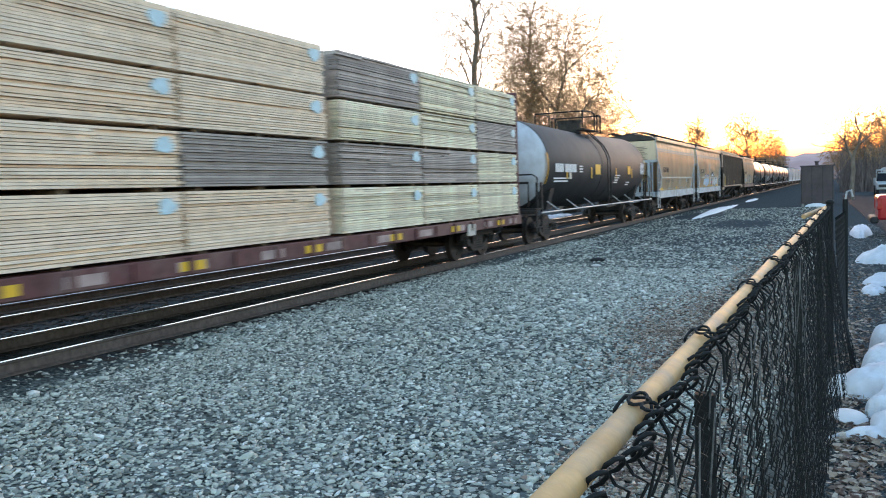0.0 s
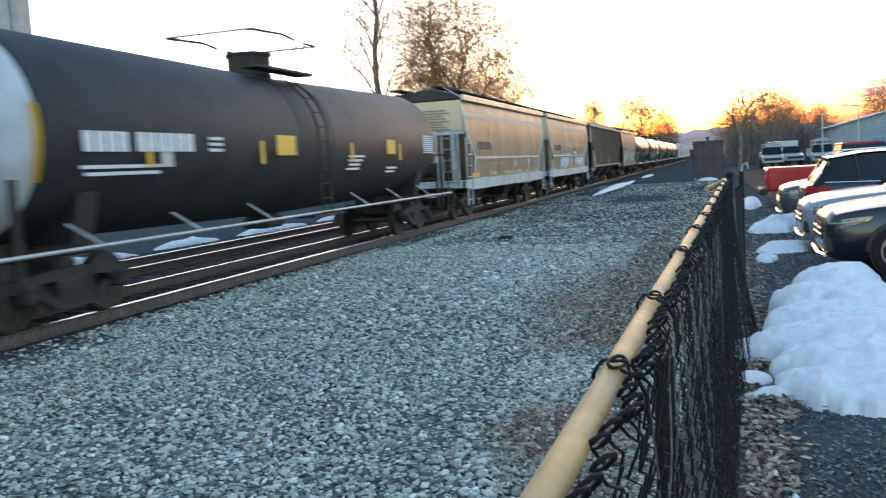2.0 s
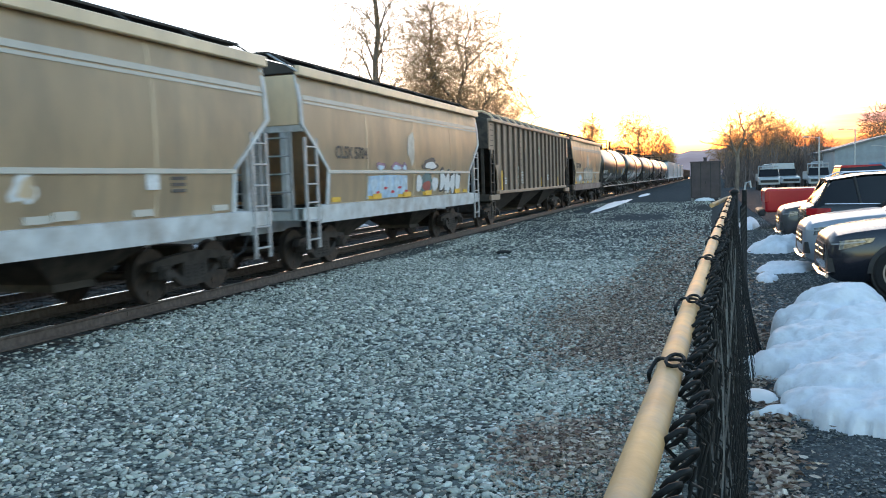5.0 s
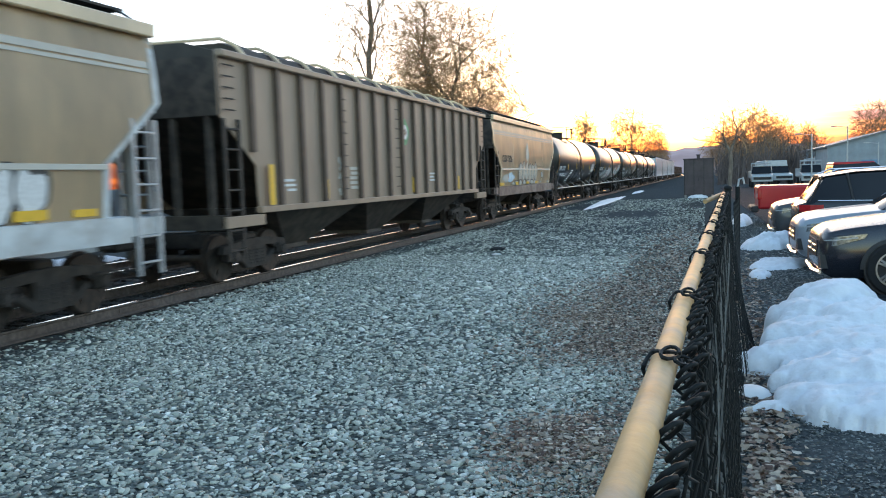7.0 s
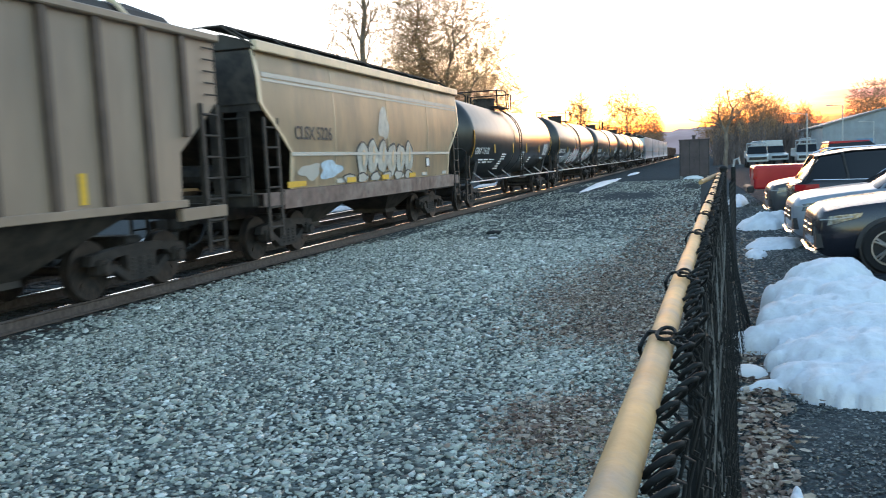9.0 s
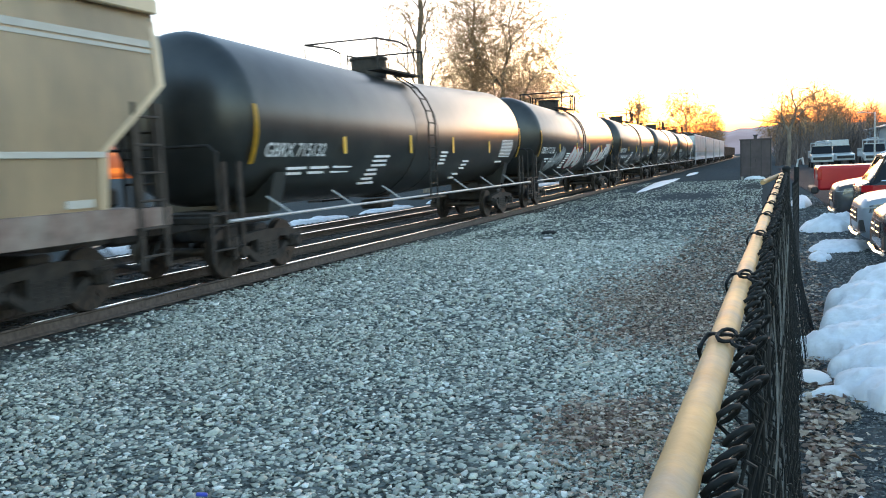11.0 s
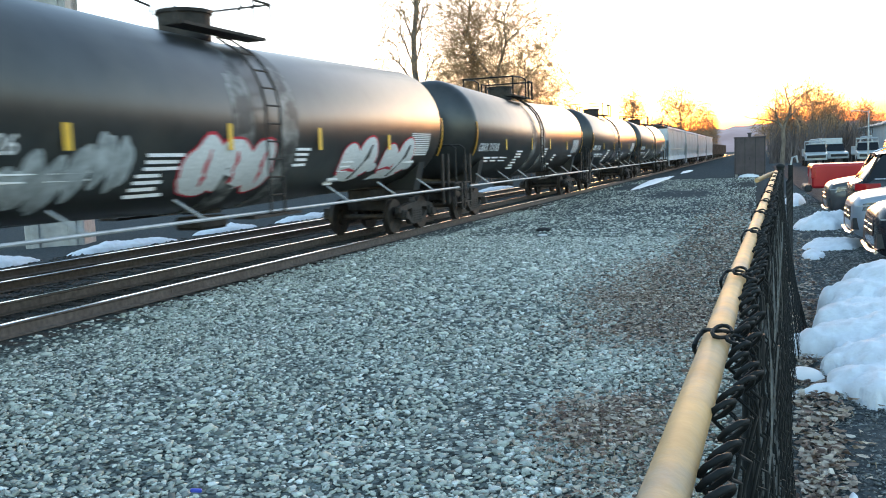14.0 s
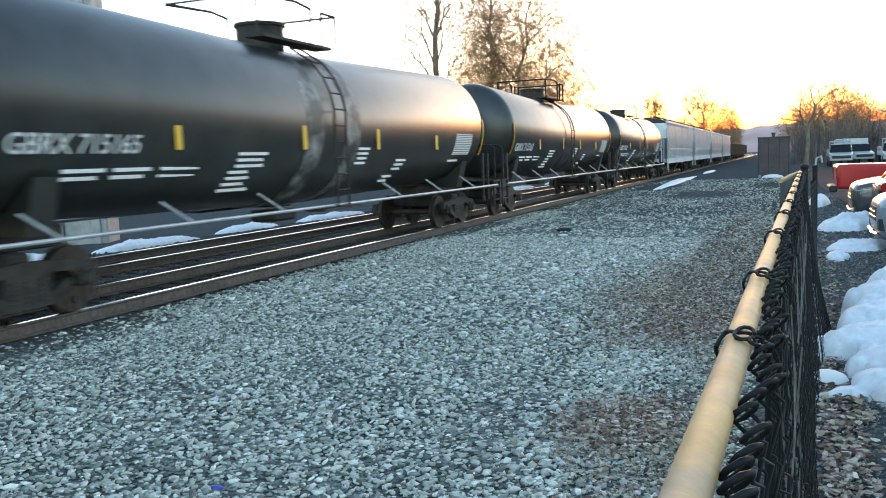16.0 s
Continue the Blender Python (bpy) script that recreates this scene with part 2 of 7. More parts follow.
M["hut"] = mat("dark_brown_metal_hut", (0.06, 0.045, 0.05), 0.6, 0, 0.12, 3, dirt=(0.1, 0.08, 0.07), damount=0.4)
M["glass"] = mat("dark_window_glass", (0.008, 0.009, 0.011), 0.08, 0, 0.05, 2, spec=0.3)
M["tyre"] = mat("black_tyre_rubber", (0.015, 0.015, 0.016), 0.85, 0, 0.1, 20, 0.3, 60)
M["rim"] = mat("silver_alloy", (0.5, 0.51, 0.53), 0.3, 0.9, 0.05, 8)
M["chrome"] = mat("chrome_trim", (0.5, 0.5, 0.52), 0.22, 1.0, 0.03, 8)
M["black_plastic"] = mat("black_trim_plastic", (0.02, 0.02, 0.022), 0.6, 0, 0.1, 20)
M["lamp_red"] = mat("red_tail_lamp", (0.4, 0.01, 0.015), 0.2, 0, 0.1, 10, coat=0.5)
M["lamp_shell"] = mat("smoky_lamp_cover", (0.16, 0.18, 0.2), 0.12, 0.2, 0.5, 25, coat=0.5)
M["lamp_clear"] = mat("clear_head_lamp", (0.6, 0.63, 0.66), 0.12, 0.3, 0.1, 20, coat=0.6)
M["car_navy"] = mat("dark_navy_car_paint", (0.012, 0.015, 0.024), 0.26, 0.0, 0.05, 3, coat=0.3)
M["car_blue"] = mat("deep_blue_car_paint", (0.012, 0.02, 0.06), 0.3, 0.3, 0.05, 3, coat=0.3)
M["car_silver"] = mat("pale_silver_car_paint", (0.27, 0.31, 0.36), 0.3, 0.2, 0.04, 3, coat=0.3)
M["car_black"] = mat("black_car_paint", (0.01, 0.01, 0.011), 0.26, 0.0, 0.05, 3, coat=0.3)
M["car_grey"] = mat("dark_grey_car_paint", (0.06, 0.065, 0.07), 0.28, 0.1, 0.05, 3, coat=0.3)
M["car_red"] = mat("red_car_paint", (0.42, 0.012, 0.02), 0.3, 0.1, 0.05, 3, coat=0.3)
M["car_white"] = mat("white_van_paint", (0.42, 0.46, 0.48), 0.45, 0, 0.04, 3, coat=0.6)
M["siding"] = mat("pale_blue_grey_metal_siding", (0.25, 0.30, 0.345), 0.55, 0.1, 0.08, 1.5, dirt=(0.22, 0.22, 0.22), damount=0.4)
M["beige"] = mat("beige_render_wall", (0.5, 0.44, 0.36), 0.8, 0, 0.08, 2)
# the far hill's evening haze is a faint pinkish glow in its material
M["hill"] = mat("wooded_hill_haze_glow", (0.2, 0.18, 0.2), 1.0, 0, 0.15, 0.02, emit=(0.95, 0.7, 0.76, 0.022))
M["concrete"] = mat("pale_concrete", (0.4, 0.39, 0.37), 0.85, 0, 0.12, 4, 0.2, 40)
M["plastic_white"] = mat("white_foam", (0.75, 0.75, 0.74), 0.6, 0, 0.05, 5)


# ---------- mesh helpers ----------
def V(*a):
    return Vector(a)


def box(bm, x0, x1, y0, y1, z0, z1, bev=0.0):
    r = bmesh.ops.create_cube(bm, size=1.0, matrix=Matrix.Translation(((x0 + x1) / 2, (y0 + y1) / 2, (z0 + z1) / 2)) @ Matrix.Diagonal((abs(x1 - x0), abs(y1 - y0), abs(z1 - z0), 1)))
    if bev:
        es = list({e for v in r["verts"] for e in v.link_edges})
        bmesh.ops.bevel(bm, geom=es, offset=bev, segments=1, affect="EDGES")


def rod(bm, a, b, r, seg=8, r2=None):
    a, b = Vector(a), Vector(b)
    d = b - a
    m = Matrix.Translation((a + b) / 2) @ d.to_track_quat("Z", "Y").to_matrix().to_4x4()
    bmesh.ops.create_cone(bm, cap_ends=True, segments=seg, radius1=r, radius2=r if r2 is None else r2, depth=d.length, matrix=m)


def path_rod(bm, pts, r, seg=6):
    """One continuous bent rod through the points."""
    pts = [Vector(p) for p in pts]
    rings, side = [], None
    for i, p in enumerate(pts):
        d = (pts[min(i + 1, len(pts) - 1)] - pts[max(i - 1, 0)]).normalized()
        side = d.orthogonal().normalized() if side is None else (side - d * side.dot(d)).normalized()
        up = d.cross(side)
        fat = 1.0
        if 0 < i < len(pts) - 1:
            fat = 1 / max(0.5, math.cos((pts[i + 1] - p).angle(p - pts[i - 1], 0.0) / 2))
        rings.append([p + (side * math.cos(k * 2 * math.pi / seg) + up * math.sin(k * 2 * math.pi / seg)) * r * fat for k in range(seg)])
    loft(bm, rings)


def prism(bm, outline, axis, a, b):
    """Extrude a closed outline of 2D points along an axis: 'x' takes (y, z), 'y' takes (x, z)."""
    def at(p, s):
        return (s, p[0], p[1]) if axis == "x" else (p[0], s, p[1]) if axis == "y" else (p[0], p[1], s)
    va = [bm.verts.new(at(p, a)) for p in outline]
    vb = [bm.verts.new(at(p, b)) for p in outline]
    n = len(outline)
    bm.faces.new(va[::-1])
    bm.faces.new(vb)
    for i in range(n):
        bm.faces.new((va[i], va[(i + 1) % n], vb[(i + 1) % n], vb[i]))


def loft(bm, rings, cap=True):
    vs = [[bm.verts.new(p) for p in ring] for ring in rings]
    n = len(rings[0])
    for a, b in zip(vs, vs[1:]):
        for i in range(n):
            bm.faces.new((a[i], a[(i + 1) % n], b[(i + 1) % n], b[i]))
    if cap:
        bm.faces.new(vs[0][::-1])
        bm.faces.new(vs[-1])


def part(name, bm, material, parent=None, label="", smooth=False, bevel=0.0):
    me = bpy.data.meshes.new(name)
    bmesh.ops.recalc_face_normals(bm, faces=bm.faces)
    bm.to_mesh(me)
    bm.free()
    me.materials.append(material)
    if smooth:
        me.polygons.foreach_set("use_smooth", [True] * len(me.polygons))
        me.set_sharp_from_angle(angle=radians(38))
    ob = new(name, me)
    if bevel:
        md = ob.modifiers.new("bevel", "BEVEL")
        md.width, md.segments, md.limit_method = bevel, 2, "ANGLE"
    if parent is not None:
        ob.parent = parent
    if label:
        ob["label"] = label
    return ob


def thing(name, label, category, group="", m=None):
    e = new(name)
    e.empty_display_size = 0.3
    tagged(e, label, category, group)
    if m is not None:
        e.matrix_world = m
    return e


def pydata(name, verts, faces, material, smooth=False):
    me = bpy.data.meshes.new(name)
    me.from_pydata(verts, [], faces)
    me.materials.append(material)
    if smooth:
        me.polygons.foreach_set("use_smooth", [True] * len(me.polygons))
    return new(name, me)


def lettering(text, size, y, z, x, material, parent, label="", lean=0.0):
    """Painted letters on the side that faces +x, reading along +y; lean tips their tops outwards, in radians."""
    cu = bpy.data.curves.new("lettering", "FONT")
    cu.body, cu.size, cu.extrude, cu.offset = text, size, 0.003, 0.004
    cu.materials.append(material)
    ob = new("lettering", cu)
    ob.parent = parent
    ob.matrix_basis = Matrix.Translation((x, y, z)) @ Matrix(((0, math.sin(lean), math.cos(lean), 0), (1, 0, 0, 0), (0, math.cos(lean), -math.sin(lean), 0), (0, 0, 0, 1)))
    if label:
        ob["label"] = label
    return ob


# ---------- ground ----------
def ground_z(x, y):
    if x < 0.9:
        return -0.2
    if x < 8.4:
        return -0.2 + 0.03 * math.sin(x * 0.9) * math.sin(y * 0.35)
    if x < 10.4:
        return -0.2 + 0.15 * min(1, (x - 8.4) / 2.0)
    return -0.05


def build_ground():
    xs = [-2500, -600, -150, -40, -16, -9.5, -7.6, 0.9] + [0.9 + 0.25 * i for i in range(1, 42)] + [13, 20, 40, 150, 600, 2500]
    ys = [-600, -60, -8] + [-2 + 0.5 * i for i in range(70)] + [36, 45, 60, 90, 150, 300, 700, 2800]
    verts = [(x, y, ground_z(x, y) + (noise.noise((x * 1.3, y * 1.3, 0)) * 0.02 if 0.9 < x < 13 and -3 < y < 40 else 0) + (-0.25 if x < -12 else 0)) for y in ys for x in xs]
    n = len(xs)
    faces = [(j * n + i, j * n + i + 1, (j + 1) * n + i + 1, (j + 1) * n + i) for j in range(len(ys) - 1) for i in range(n - 1)]
    m = mat("grey_crushed_stone_ground", (0.11, 0.125, 0.116), 0.9, 0, 0.3, 26, 1.0, 34, (0.085, 0.09, 0.088), 0.55, 0.5, spec=0.0)
    N, L = m.node_tree.nodes, m.node_tree.links
    b = N["Principled BSDF"]
    vor = N.new("ShaderNodeTexVoronoi")
    vor.inputs["Scale"].default_value = 26
    tc = N.new("ShaderNodeTexCoord")
    L.new(tc.outputs["Object"], vor.inputs["Vector"])
    src = b.inputs["Base Color"].links[0].from_socket
    sepc = N.new("ShaderNodeSeparateColor")
    L.new(vor.outputs["Color"], sepc.inputs[0])
    mr = N.new("ShaderNodeMapRange")
    mr.inputs[3].default_value, mr.inputs[4].default_value = 0.35, 2.1
    L.new(sepc.outputs[0], mr.inputs[0])
    hs = N.new("ShaderNodeHueSaturation")
    L.new(mr.outputs[0], hs.inputs["Value"])
    L.new(src, hs.inputs["Color"])
    # packed dark cinders farther down the line and on the car park side of the fence
    sx = N.new("ShaderNodeSeparateXYZ")
    L.new(tc.outputs["Object"], sx.inputs[0])
    wob = N.new("ShaderNodeTexNoise")
    wob.inputs["Scale"].default_value = 0.35
    L.new(tc.outputs["Object"], wob.inputs["Vector"])
    add = N.new("ShaderNodeMath")
    add.operation = "MULTIPLY_ADD"
    add.inputs[1].default_value = 14.0
    L.new(wob.outputs["Fac"], add.inputs[0])
    L.new(sx.outputs[1], add.inputs[2])
    far = N.new("ShaderNodeMapRange")
    far.inputs[1].default_value, far.inputs[2].default_value = 24, 36
    L.new(add.outputs[0], far.inputs[0])
    side = N.new("ShaderNodeMapRange")
    side.inputs[1].default_value, side.inputs[2].default_value = 8.5, 8.9
    L.new(sx.outputs[0], side.inputs[0])
    # the ground also turns darker from the near rail across the tracks
    bed = N.new("ShaderNodeMapRange")
    bed.inputs[1].default_value, bed.inputs[2].default_value = 0.9, 0.1
    L.new(sx.outputs[0], bed.inputs[0])
    far2 = N.new("ShaderNodeMath")
    far2.operation = "MAXIMUM"
    L.new(far.outputs[0], far2.inputs[0])
    L.new(bed.outputs[0], far2.inputs[1])
    both = N.new("ShaderNodeMath")
    both.operation = "MAXIMUM"
    L.new(far2.outputs[0], both.inputs[0])
    side.inputs[4].default_value = 0.9
    L.new(side.outputs[0], both.inputs[1])
    less = N.new("ShaderNodeMath")
    less.operation = "MULTIPLY"
    less.inputs[1].default_value = 0.8
    L.new(both.outputs[0], less.inputs[0])
    cind = N.new("ShaderNodeMix")
    cind.data_type = "RGBA"
    cind.inputs[7].default_value = (0.072, 0.078, 0.084, 1)
    L.new(less.outputs[0], cind.inputs[0])
    L.new(hs.outputs[0], cind.inputs[6])
    # brown soil showing through beside the fence
    soil = N.new("ShaderNodeMapRange")
    soil.inputs[1].default_value, soil.inputs[2].default_value = 6.5, 7.6
    L.new(sx.outputs[0], soil.inputs[0])
    stop = N.new("ShaderNodeMapRange")
    stop.inputs[1].default_value, stop.inputs[2].default_value, stop.inputs[3].default_value, stop.inputs[4].default_value = 8.7, 8.95, 0.4, 0.0
    L.new(sx.outputs[0], stop.inputs[0])
    amount = N.new("ShaderNodeMath")
    amount.operation = "MULTIPLY"
    L.new(soil.outputs[0], amount.inputs[0])
    L.new(stop.outputs[0], amount.inputs[1])
    earth = N.new("ShaderNodeMix")
    earth.data_type = "RGBA"
    earth.inputs[7].default_value = (0.07, 0.06, 0.05, 1)
    L.new(amount.outputs[0], earth.inputs[0])
    L.new(cind.outputs[2], earth.inputs[6])
    L.new(earth.outputs[2], b.inputs["Base Color"])
    bp = N.new("ShaderNodeBump")
    bp.inputs["Strength"].default_value, bp.inputs["Distance"].default_value = 1.0, 0.03
    bp.invert = True
    L.new(vor.outputs["Distance"], bp.inputs["Height"])
    L.new(bp.outputs[0], b.inputs["Normal"])
    ob = pydata("ground", verts, faces, m, True)
    tagged(ob, "grey crushed stone ground with patches of dry leaves", "ground", kind="structure")


def scatter(name, spots, sizes, material, label, category, flat=0.7, seed=1):
    """Many small angular stones as one mesh."""
    rng = np.random.default_rng(seed)
    ico = bmesh.new()
    bmesh.ops.create_icosphere(ico, subdivisions=1, radius=1)
    base = np.array([v.co[:] for v in ico.verts])
    fc = np.array([[v.index for v in f.verts] for f in ico.faces])
    ico.free()
    n = len(spots)
    k = len(base)
    ang = rng.uniform(0, 6.283, n)
    sc = np.stack([sizes * rng.uniform(0.7, 1.5, n), sizes * rng.uniform(0.55, 1.0, n), sizes * rng.uniform(0.35, 0.8, n) * flat], 1)
    pts = base[None] * rng.uniform(0.6, 1.3, (n, k, 1)) * sc[:, None]
    tilt = rng.uniform(-0.5, 0.5, n)
    ct, st = np.cos(tilt)[:, None], np.sin(tilt)[:, None]
    x, z = pts[..., 0] * ct - pts[..., 2] * st, pts[..., 0] * st + pts[..., 2] * ct
    c, s = np.cos(ang)[:, None], np.sin(ang)[:, None]
    out = np.stack([x * c - pts[..., 1] * s, x * s + pts[..., 1] * c, z], -1) + spots[:, None]
    faces = (fc[None] + (np.arange(n) * k)[:, None, None]).reshape(-1, 3)
    me = bpy.data.meshes.new(name)
    me.vertices.add(n * k)
    me.vertices.foreach_set("co", out.reshape(-1).astype(np.float32))
    me.loops.add(len(faces) * 3)
    me.loops.foreach_set("vertex_index", faces.reshape(-1).astype(np.int32))
    me.polygons.add(len(faces))
    me.polygons.foreach_set("loop_start", np.arange(0, len(faces) * 3, 3).astype(np.int32))
    me.update(calc_edges=True)
    me.materials.append(material)
    ob = new(name, me)
    tagged(ob, label, category, kind="stuff")
    return ob


def build_ballast():
    rng = np.random.default_rng(4)
    P, S = [], []
    for x0, x1, y0, y1, n, s in ((1.2, 7.35, 1.5, 9, 31000, 0.0225), (7.2, 8.35, 1.5, 9, 7000, 0.014), (7.0, 8.3, 1.5, 9, 5200, 0.0205), (0.25, 7.0, 9, 20, 25500, 0.03), (6.6, 8.4, 9, 20, 4200, 0.021), (0.2, 8.5, 20, 27, 5000, 0.032), (0.2, 8.5, 27, 38, 4500, 0.03), (0.2, 8.5, 38, 62, 4500, 0.034), (0.15, 1.4, 3, 30, 5000, 0.03)):
        x, y = rng.uniform(x0, x1, n), rng.uniform(y0, y1, n)
        z = np.array([ground_z(a, b) for a, b in zip(x, y)]) + 0.004
        P.append(np.stack([x, y, z], 1))
        S.append(s * rng.lognormal(0, 0.3, n))
    scatter("gravel", np.concatenate(P), np.concatenate(S), M["stone"], "loose grey angular crushed stone ballast", "gravel")
    P, S = [], []
    for x0, x1, y0, y1, n, s in ((8.72, 11.6, 3.0, 9, 22000, 0.0105), (8.9, 10.7, 9, 18, 9000, 0.017), (9.0, 10.4, 18, 36, 3000, 0.028)):
        x, y = rng.uniform(x0, x1, n), rng.uniform(y0, y1, n)
        P.append(np.stack([x, y, np.array([ground_z(a, b) for a, b in zip(x, y)]) + 0.004], 1))
        S.append(s * rng.lognormal(0, 0.3, n))
    scatter("fine_gravel", np.concatenate(P), np.concatenate(S), M["dark_stone"], "fine dark grey gravel along the car park edge", "gravel", 0.6, 8)
    P, S = [], []
    for x0, x1, y0, y1, n, s in ((-7.2, -0.1, 4, 34, 9000, 0.045),):
        x, y = rng.uniform(x0, x1, n), rng.uniform(y0, y1, n)
        P.append(np.stack([x, y, np.full(n, -0.19)], 1))
        S.append(s * rng.lognormal(0, 0.25, n))
    scatter("track_ballast", np.concatenate(P), np.concatenate(S), mat("dark_track_ballast", (0.045, 0.042, 0.04), 0.9, 0, 0.35, 12), "dark track ballast between the sleepers", "gravel", seed=6)


# ---------- tracks ----------
RAIL_X = (0.0, -1.505, -3.52, -5.02)


def build_tracks():
    for x in RAIL_X:
        r = thing("rail", "rusty steel rail with a polished bright head", "rail", "rails of the two tracks", pose(x, 0, 0))
        bm = bmesh.new()
        prism(bm, [(-0.073, -0.178), (0.073, -0.178), (0.073, -0.165), (0.014, -0.145), (0.011, -0.045), (0.033, -0.03), (0.037, -0.006), (-0.037, -0.006), (-0.033, -0.03), (-0.011, -0.045), (-0.014, -0.145), (-0.073, -0.165)], "y", -60, 420)
        part("rail_web", bm, M["rail_side"], r)
        bm = bmesh.new()
        prism(bm, [(-0.036, -0.006), (0.036, -0.006), (0.031, 0.0), (-0.031, 0.0)], "y", -60, 420)
        part("rail_head", bm, M["rail_head"], r, "bright polished running surface")
    bm = bmesh.new()
    box(bm, -1.3, 1.3, -0.115, 0.115, -0.2, -0.03, 0.015)
    me = None
    for cx in (-0.7525, -4.27):
        for i in range(75):
            y = -4 + i * 0.51
            if me is None:
                ob = part("sleeper", bm, M["tie"])
                me = ob.data
            else:
                ob = new("sleeper", me)
            ob.matrix_world = pose(cx + random.uniform(-0.04, 0.04), y, -0.155, 0, 0, random.uniform(-1, 1))
            tagged(ob, "dark weathered wooden railway sleeper in ballast", "sleeper", "sleepers under the tracks")
    bm = bmesh.new()
    for k in range(5):
        yb = 10.6 + k * 0.12
        rod(bm, (0.012, yb, -0.09), (0.028, yb, -0.09), 0.014, 6)
    box(bm, 0.012, 0.022, 10.5, 11.15, -0.125, -0.055)
    tagged(part("joint_bar", bm, M["rail_side"]), "rusty bolted joint bar on the rail", "joint bar")


# ---------- the train ----------
# Each wagon stands in its own space: x across from the track's middle, y away along the track, z from the rail.
TRACK_X = -0.7525
WAGONS = []          # (wagon, y at the start)


def bogie(w, yc):
    """Cast side frames with springs, a bolster and two wheelsets, as parts of the wagon."""
    for s in (1, -1):
        bm = bmesh.new()
        x0, x1 = s * 0.92, s * 1.06
        prism(bm, [(yc - 1.15, 0.52), (yc - 1.1, 0.66), (yc - 0.6, 0.72), (yc, 0.76), (yc + 0.6, 0.72), (yc + 1.1, 0.66), (yc + 1.15, 0.52), (yc + 0.72, 0.5), (yc + 0.62, 0.58), (yc + 0.34, 0.6), (yc + 0.34, 0.34), (yc + 0.62, 0.5), (yc + 0.68, 0.42), (yc + 0.36, 0.2), (yc - 0.36, 0.2), (yc - 0.68, 0.42), (yc - 0.62, 0.5), (yc - 0.34, 0.34), (yc - 0.34, 0.6), (yc - 0.62, 0.58), (yc - 0.72, 0.5)], "x", x0, x1)
        for a in (-0.885, 0.885):
            box(bm, s * 0.9, s * 1.12, yc + a - 0.13, yc + a + 0.13, 0.36, 0.6, 0.03)
            rod(bm, (s * 1.1, yc + a, 0.46), (s * 1.17, yc + a, 0.46), 0.1, 10)
        part("side_frame", bm, M["steel_dark"], w)
        bm = bmesh.new()
        for dy in (-0.2, 0, 0.2):
            for i in range(5):
                rod(bm, (s * 1.0, yc + dy, 0.27 + i * 0.06), (s * 1.0, yc + dy, 0.3 + i * 0.06), 0.085, 8)
        part("spring_group", bm, M["steel_dark"], w)
    bm = bmesh.new()
    box(bm, -0.95, 0.95, yc - 0.2, yc + 0.2, 0.52, 0.86, 0.04)
    part("bolster", bm, M["steel_dark"], w)
    for a in (-0.885, 0.885):
        bm = bmesh.new()
        rod(bm, (-1.05, 0, 0), (1.05, 0, 0), 0.075, 10)
        for s in (1, -1):
            for xa, xb, r in ((0.69, 0.72, 0.46), (0.72, 0.82, 0.43), (0.60, 0.69, 0.2)):
                rod(bm, (s * xa, 0, 0), (s * xb, 0, 0), r, 24)
            for k in range(4):
                ang = k * 1.571
                rod(bm, (s * 0.825, 0.27 * math.cos(ang), 0.27 * math.sin(ang)), (s * 0.835, 0.27 * math.cos(ang), 0.27 * math.sin(ang)), 0.05, 6)
        ob = part("wheelset", bm, M["wheel"], w)
        ob.matrix_basis = pose(0, yc + a, 0.43)


def coupler(w, y, d):
    bm = bmesh.new()
    box(bm, -0.08, 0.08, y, y + d * 0.75, 0.78, 0.96, 0.02)
    box(bm, -0.15, 0.15, y + d * 0.62, y + d * 0.95, 0.72, 1.02, 0.05)
    part("coupler", bm, M["steel_dark"], w)
    bm = bmesh.new()
    path_rod(bm, [(0.25, y, 0.8), (0.28, y + d * 0.3, 0.5), (0.24, y + d * 0.7, 0.36), (0.1, y + d * 0.95, 0.45)], 0.025)
    part("brake_hose", bm, M["black_plastic"], w)


RUNG = {}


def rung(parent, a, b, r, material):
    """One ladder rung along its own axis, from a shared mesh."""
    a, b = Vector(a), Vector(b)
    key = (round((b - a).length, 3), r, material.name)
    if key not in RUNG:
        bm = bmesh.new()
        rod(bm, (0, 0, 0), (0, 0, key[0]), r, 6)
        ob = part("rung", bm, material, parent)
        RUNG[key] = ob.data
    else:
        ob = new("rung", RUNG[key])
        ob.parent = parent
    ob.matrix_basis = Matrix.Translation(a) @ (b - a).to_track_quat("Z", "Y").to_matrix().to_4x4()


def ladder(w, x, y0, y1, z0, z1, n, material, r=0.02):
    stiles = []
    for y in (y0, y1):
        bm = bmesh.new()
        box(bm, x - 0.02, x + 0.02, y - 0.035, y + 0.035, z0, z1)
        stiles.append(part("ladder", bm, material, w))
    for i in range(n):
        z = z0 + (z1 - z0) * (i + 0.5) / n
        rung(stiles[0], (x + 0.01, y0, z), (x + 0.01, y1, z), r, material)


def reflector(w, x, y, z, h=0.42, wd=0.12, material=None):
    bm = bmesh.new()
    box(bm, x - 0.004, x + 0.004, y - wd / 2, y + wd / 2, z - h / 2, z + h / 2)
    part("reflector", bm, material or M["yellow"], w)


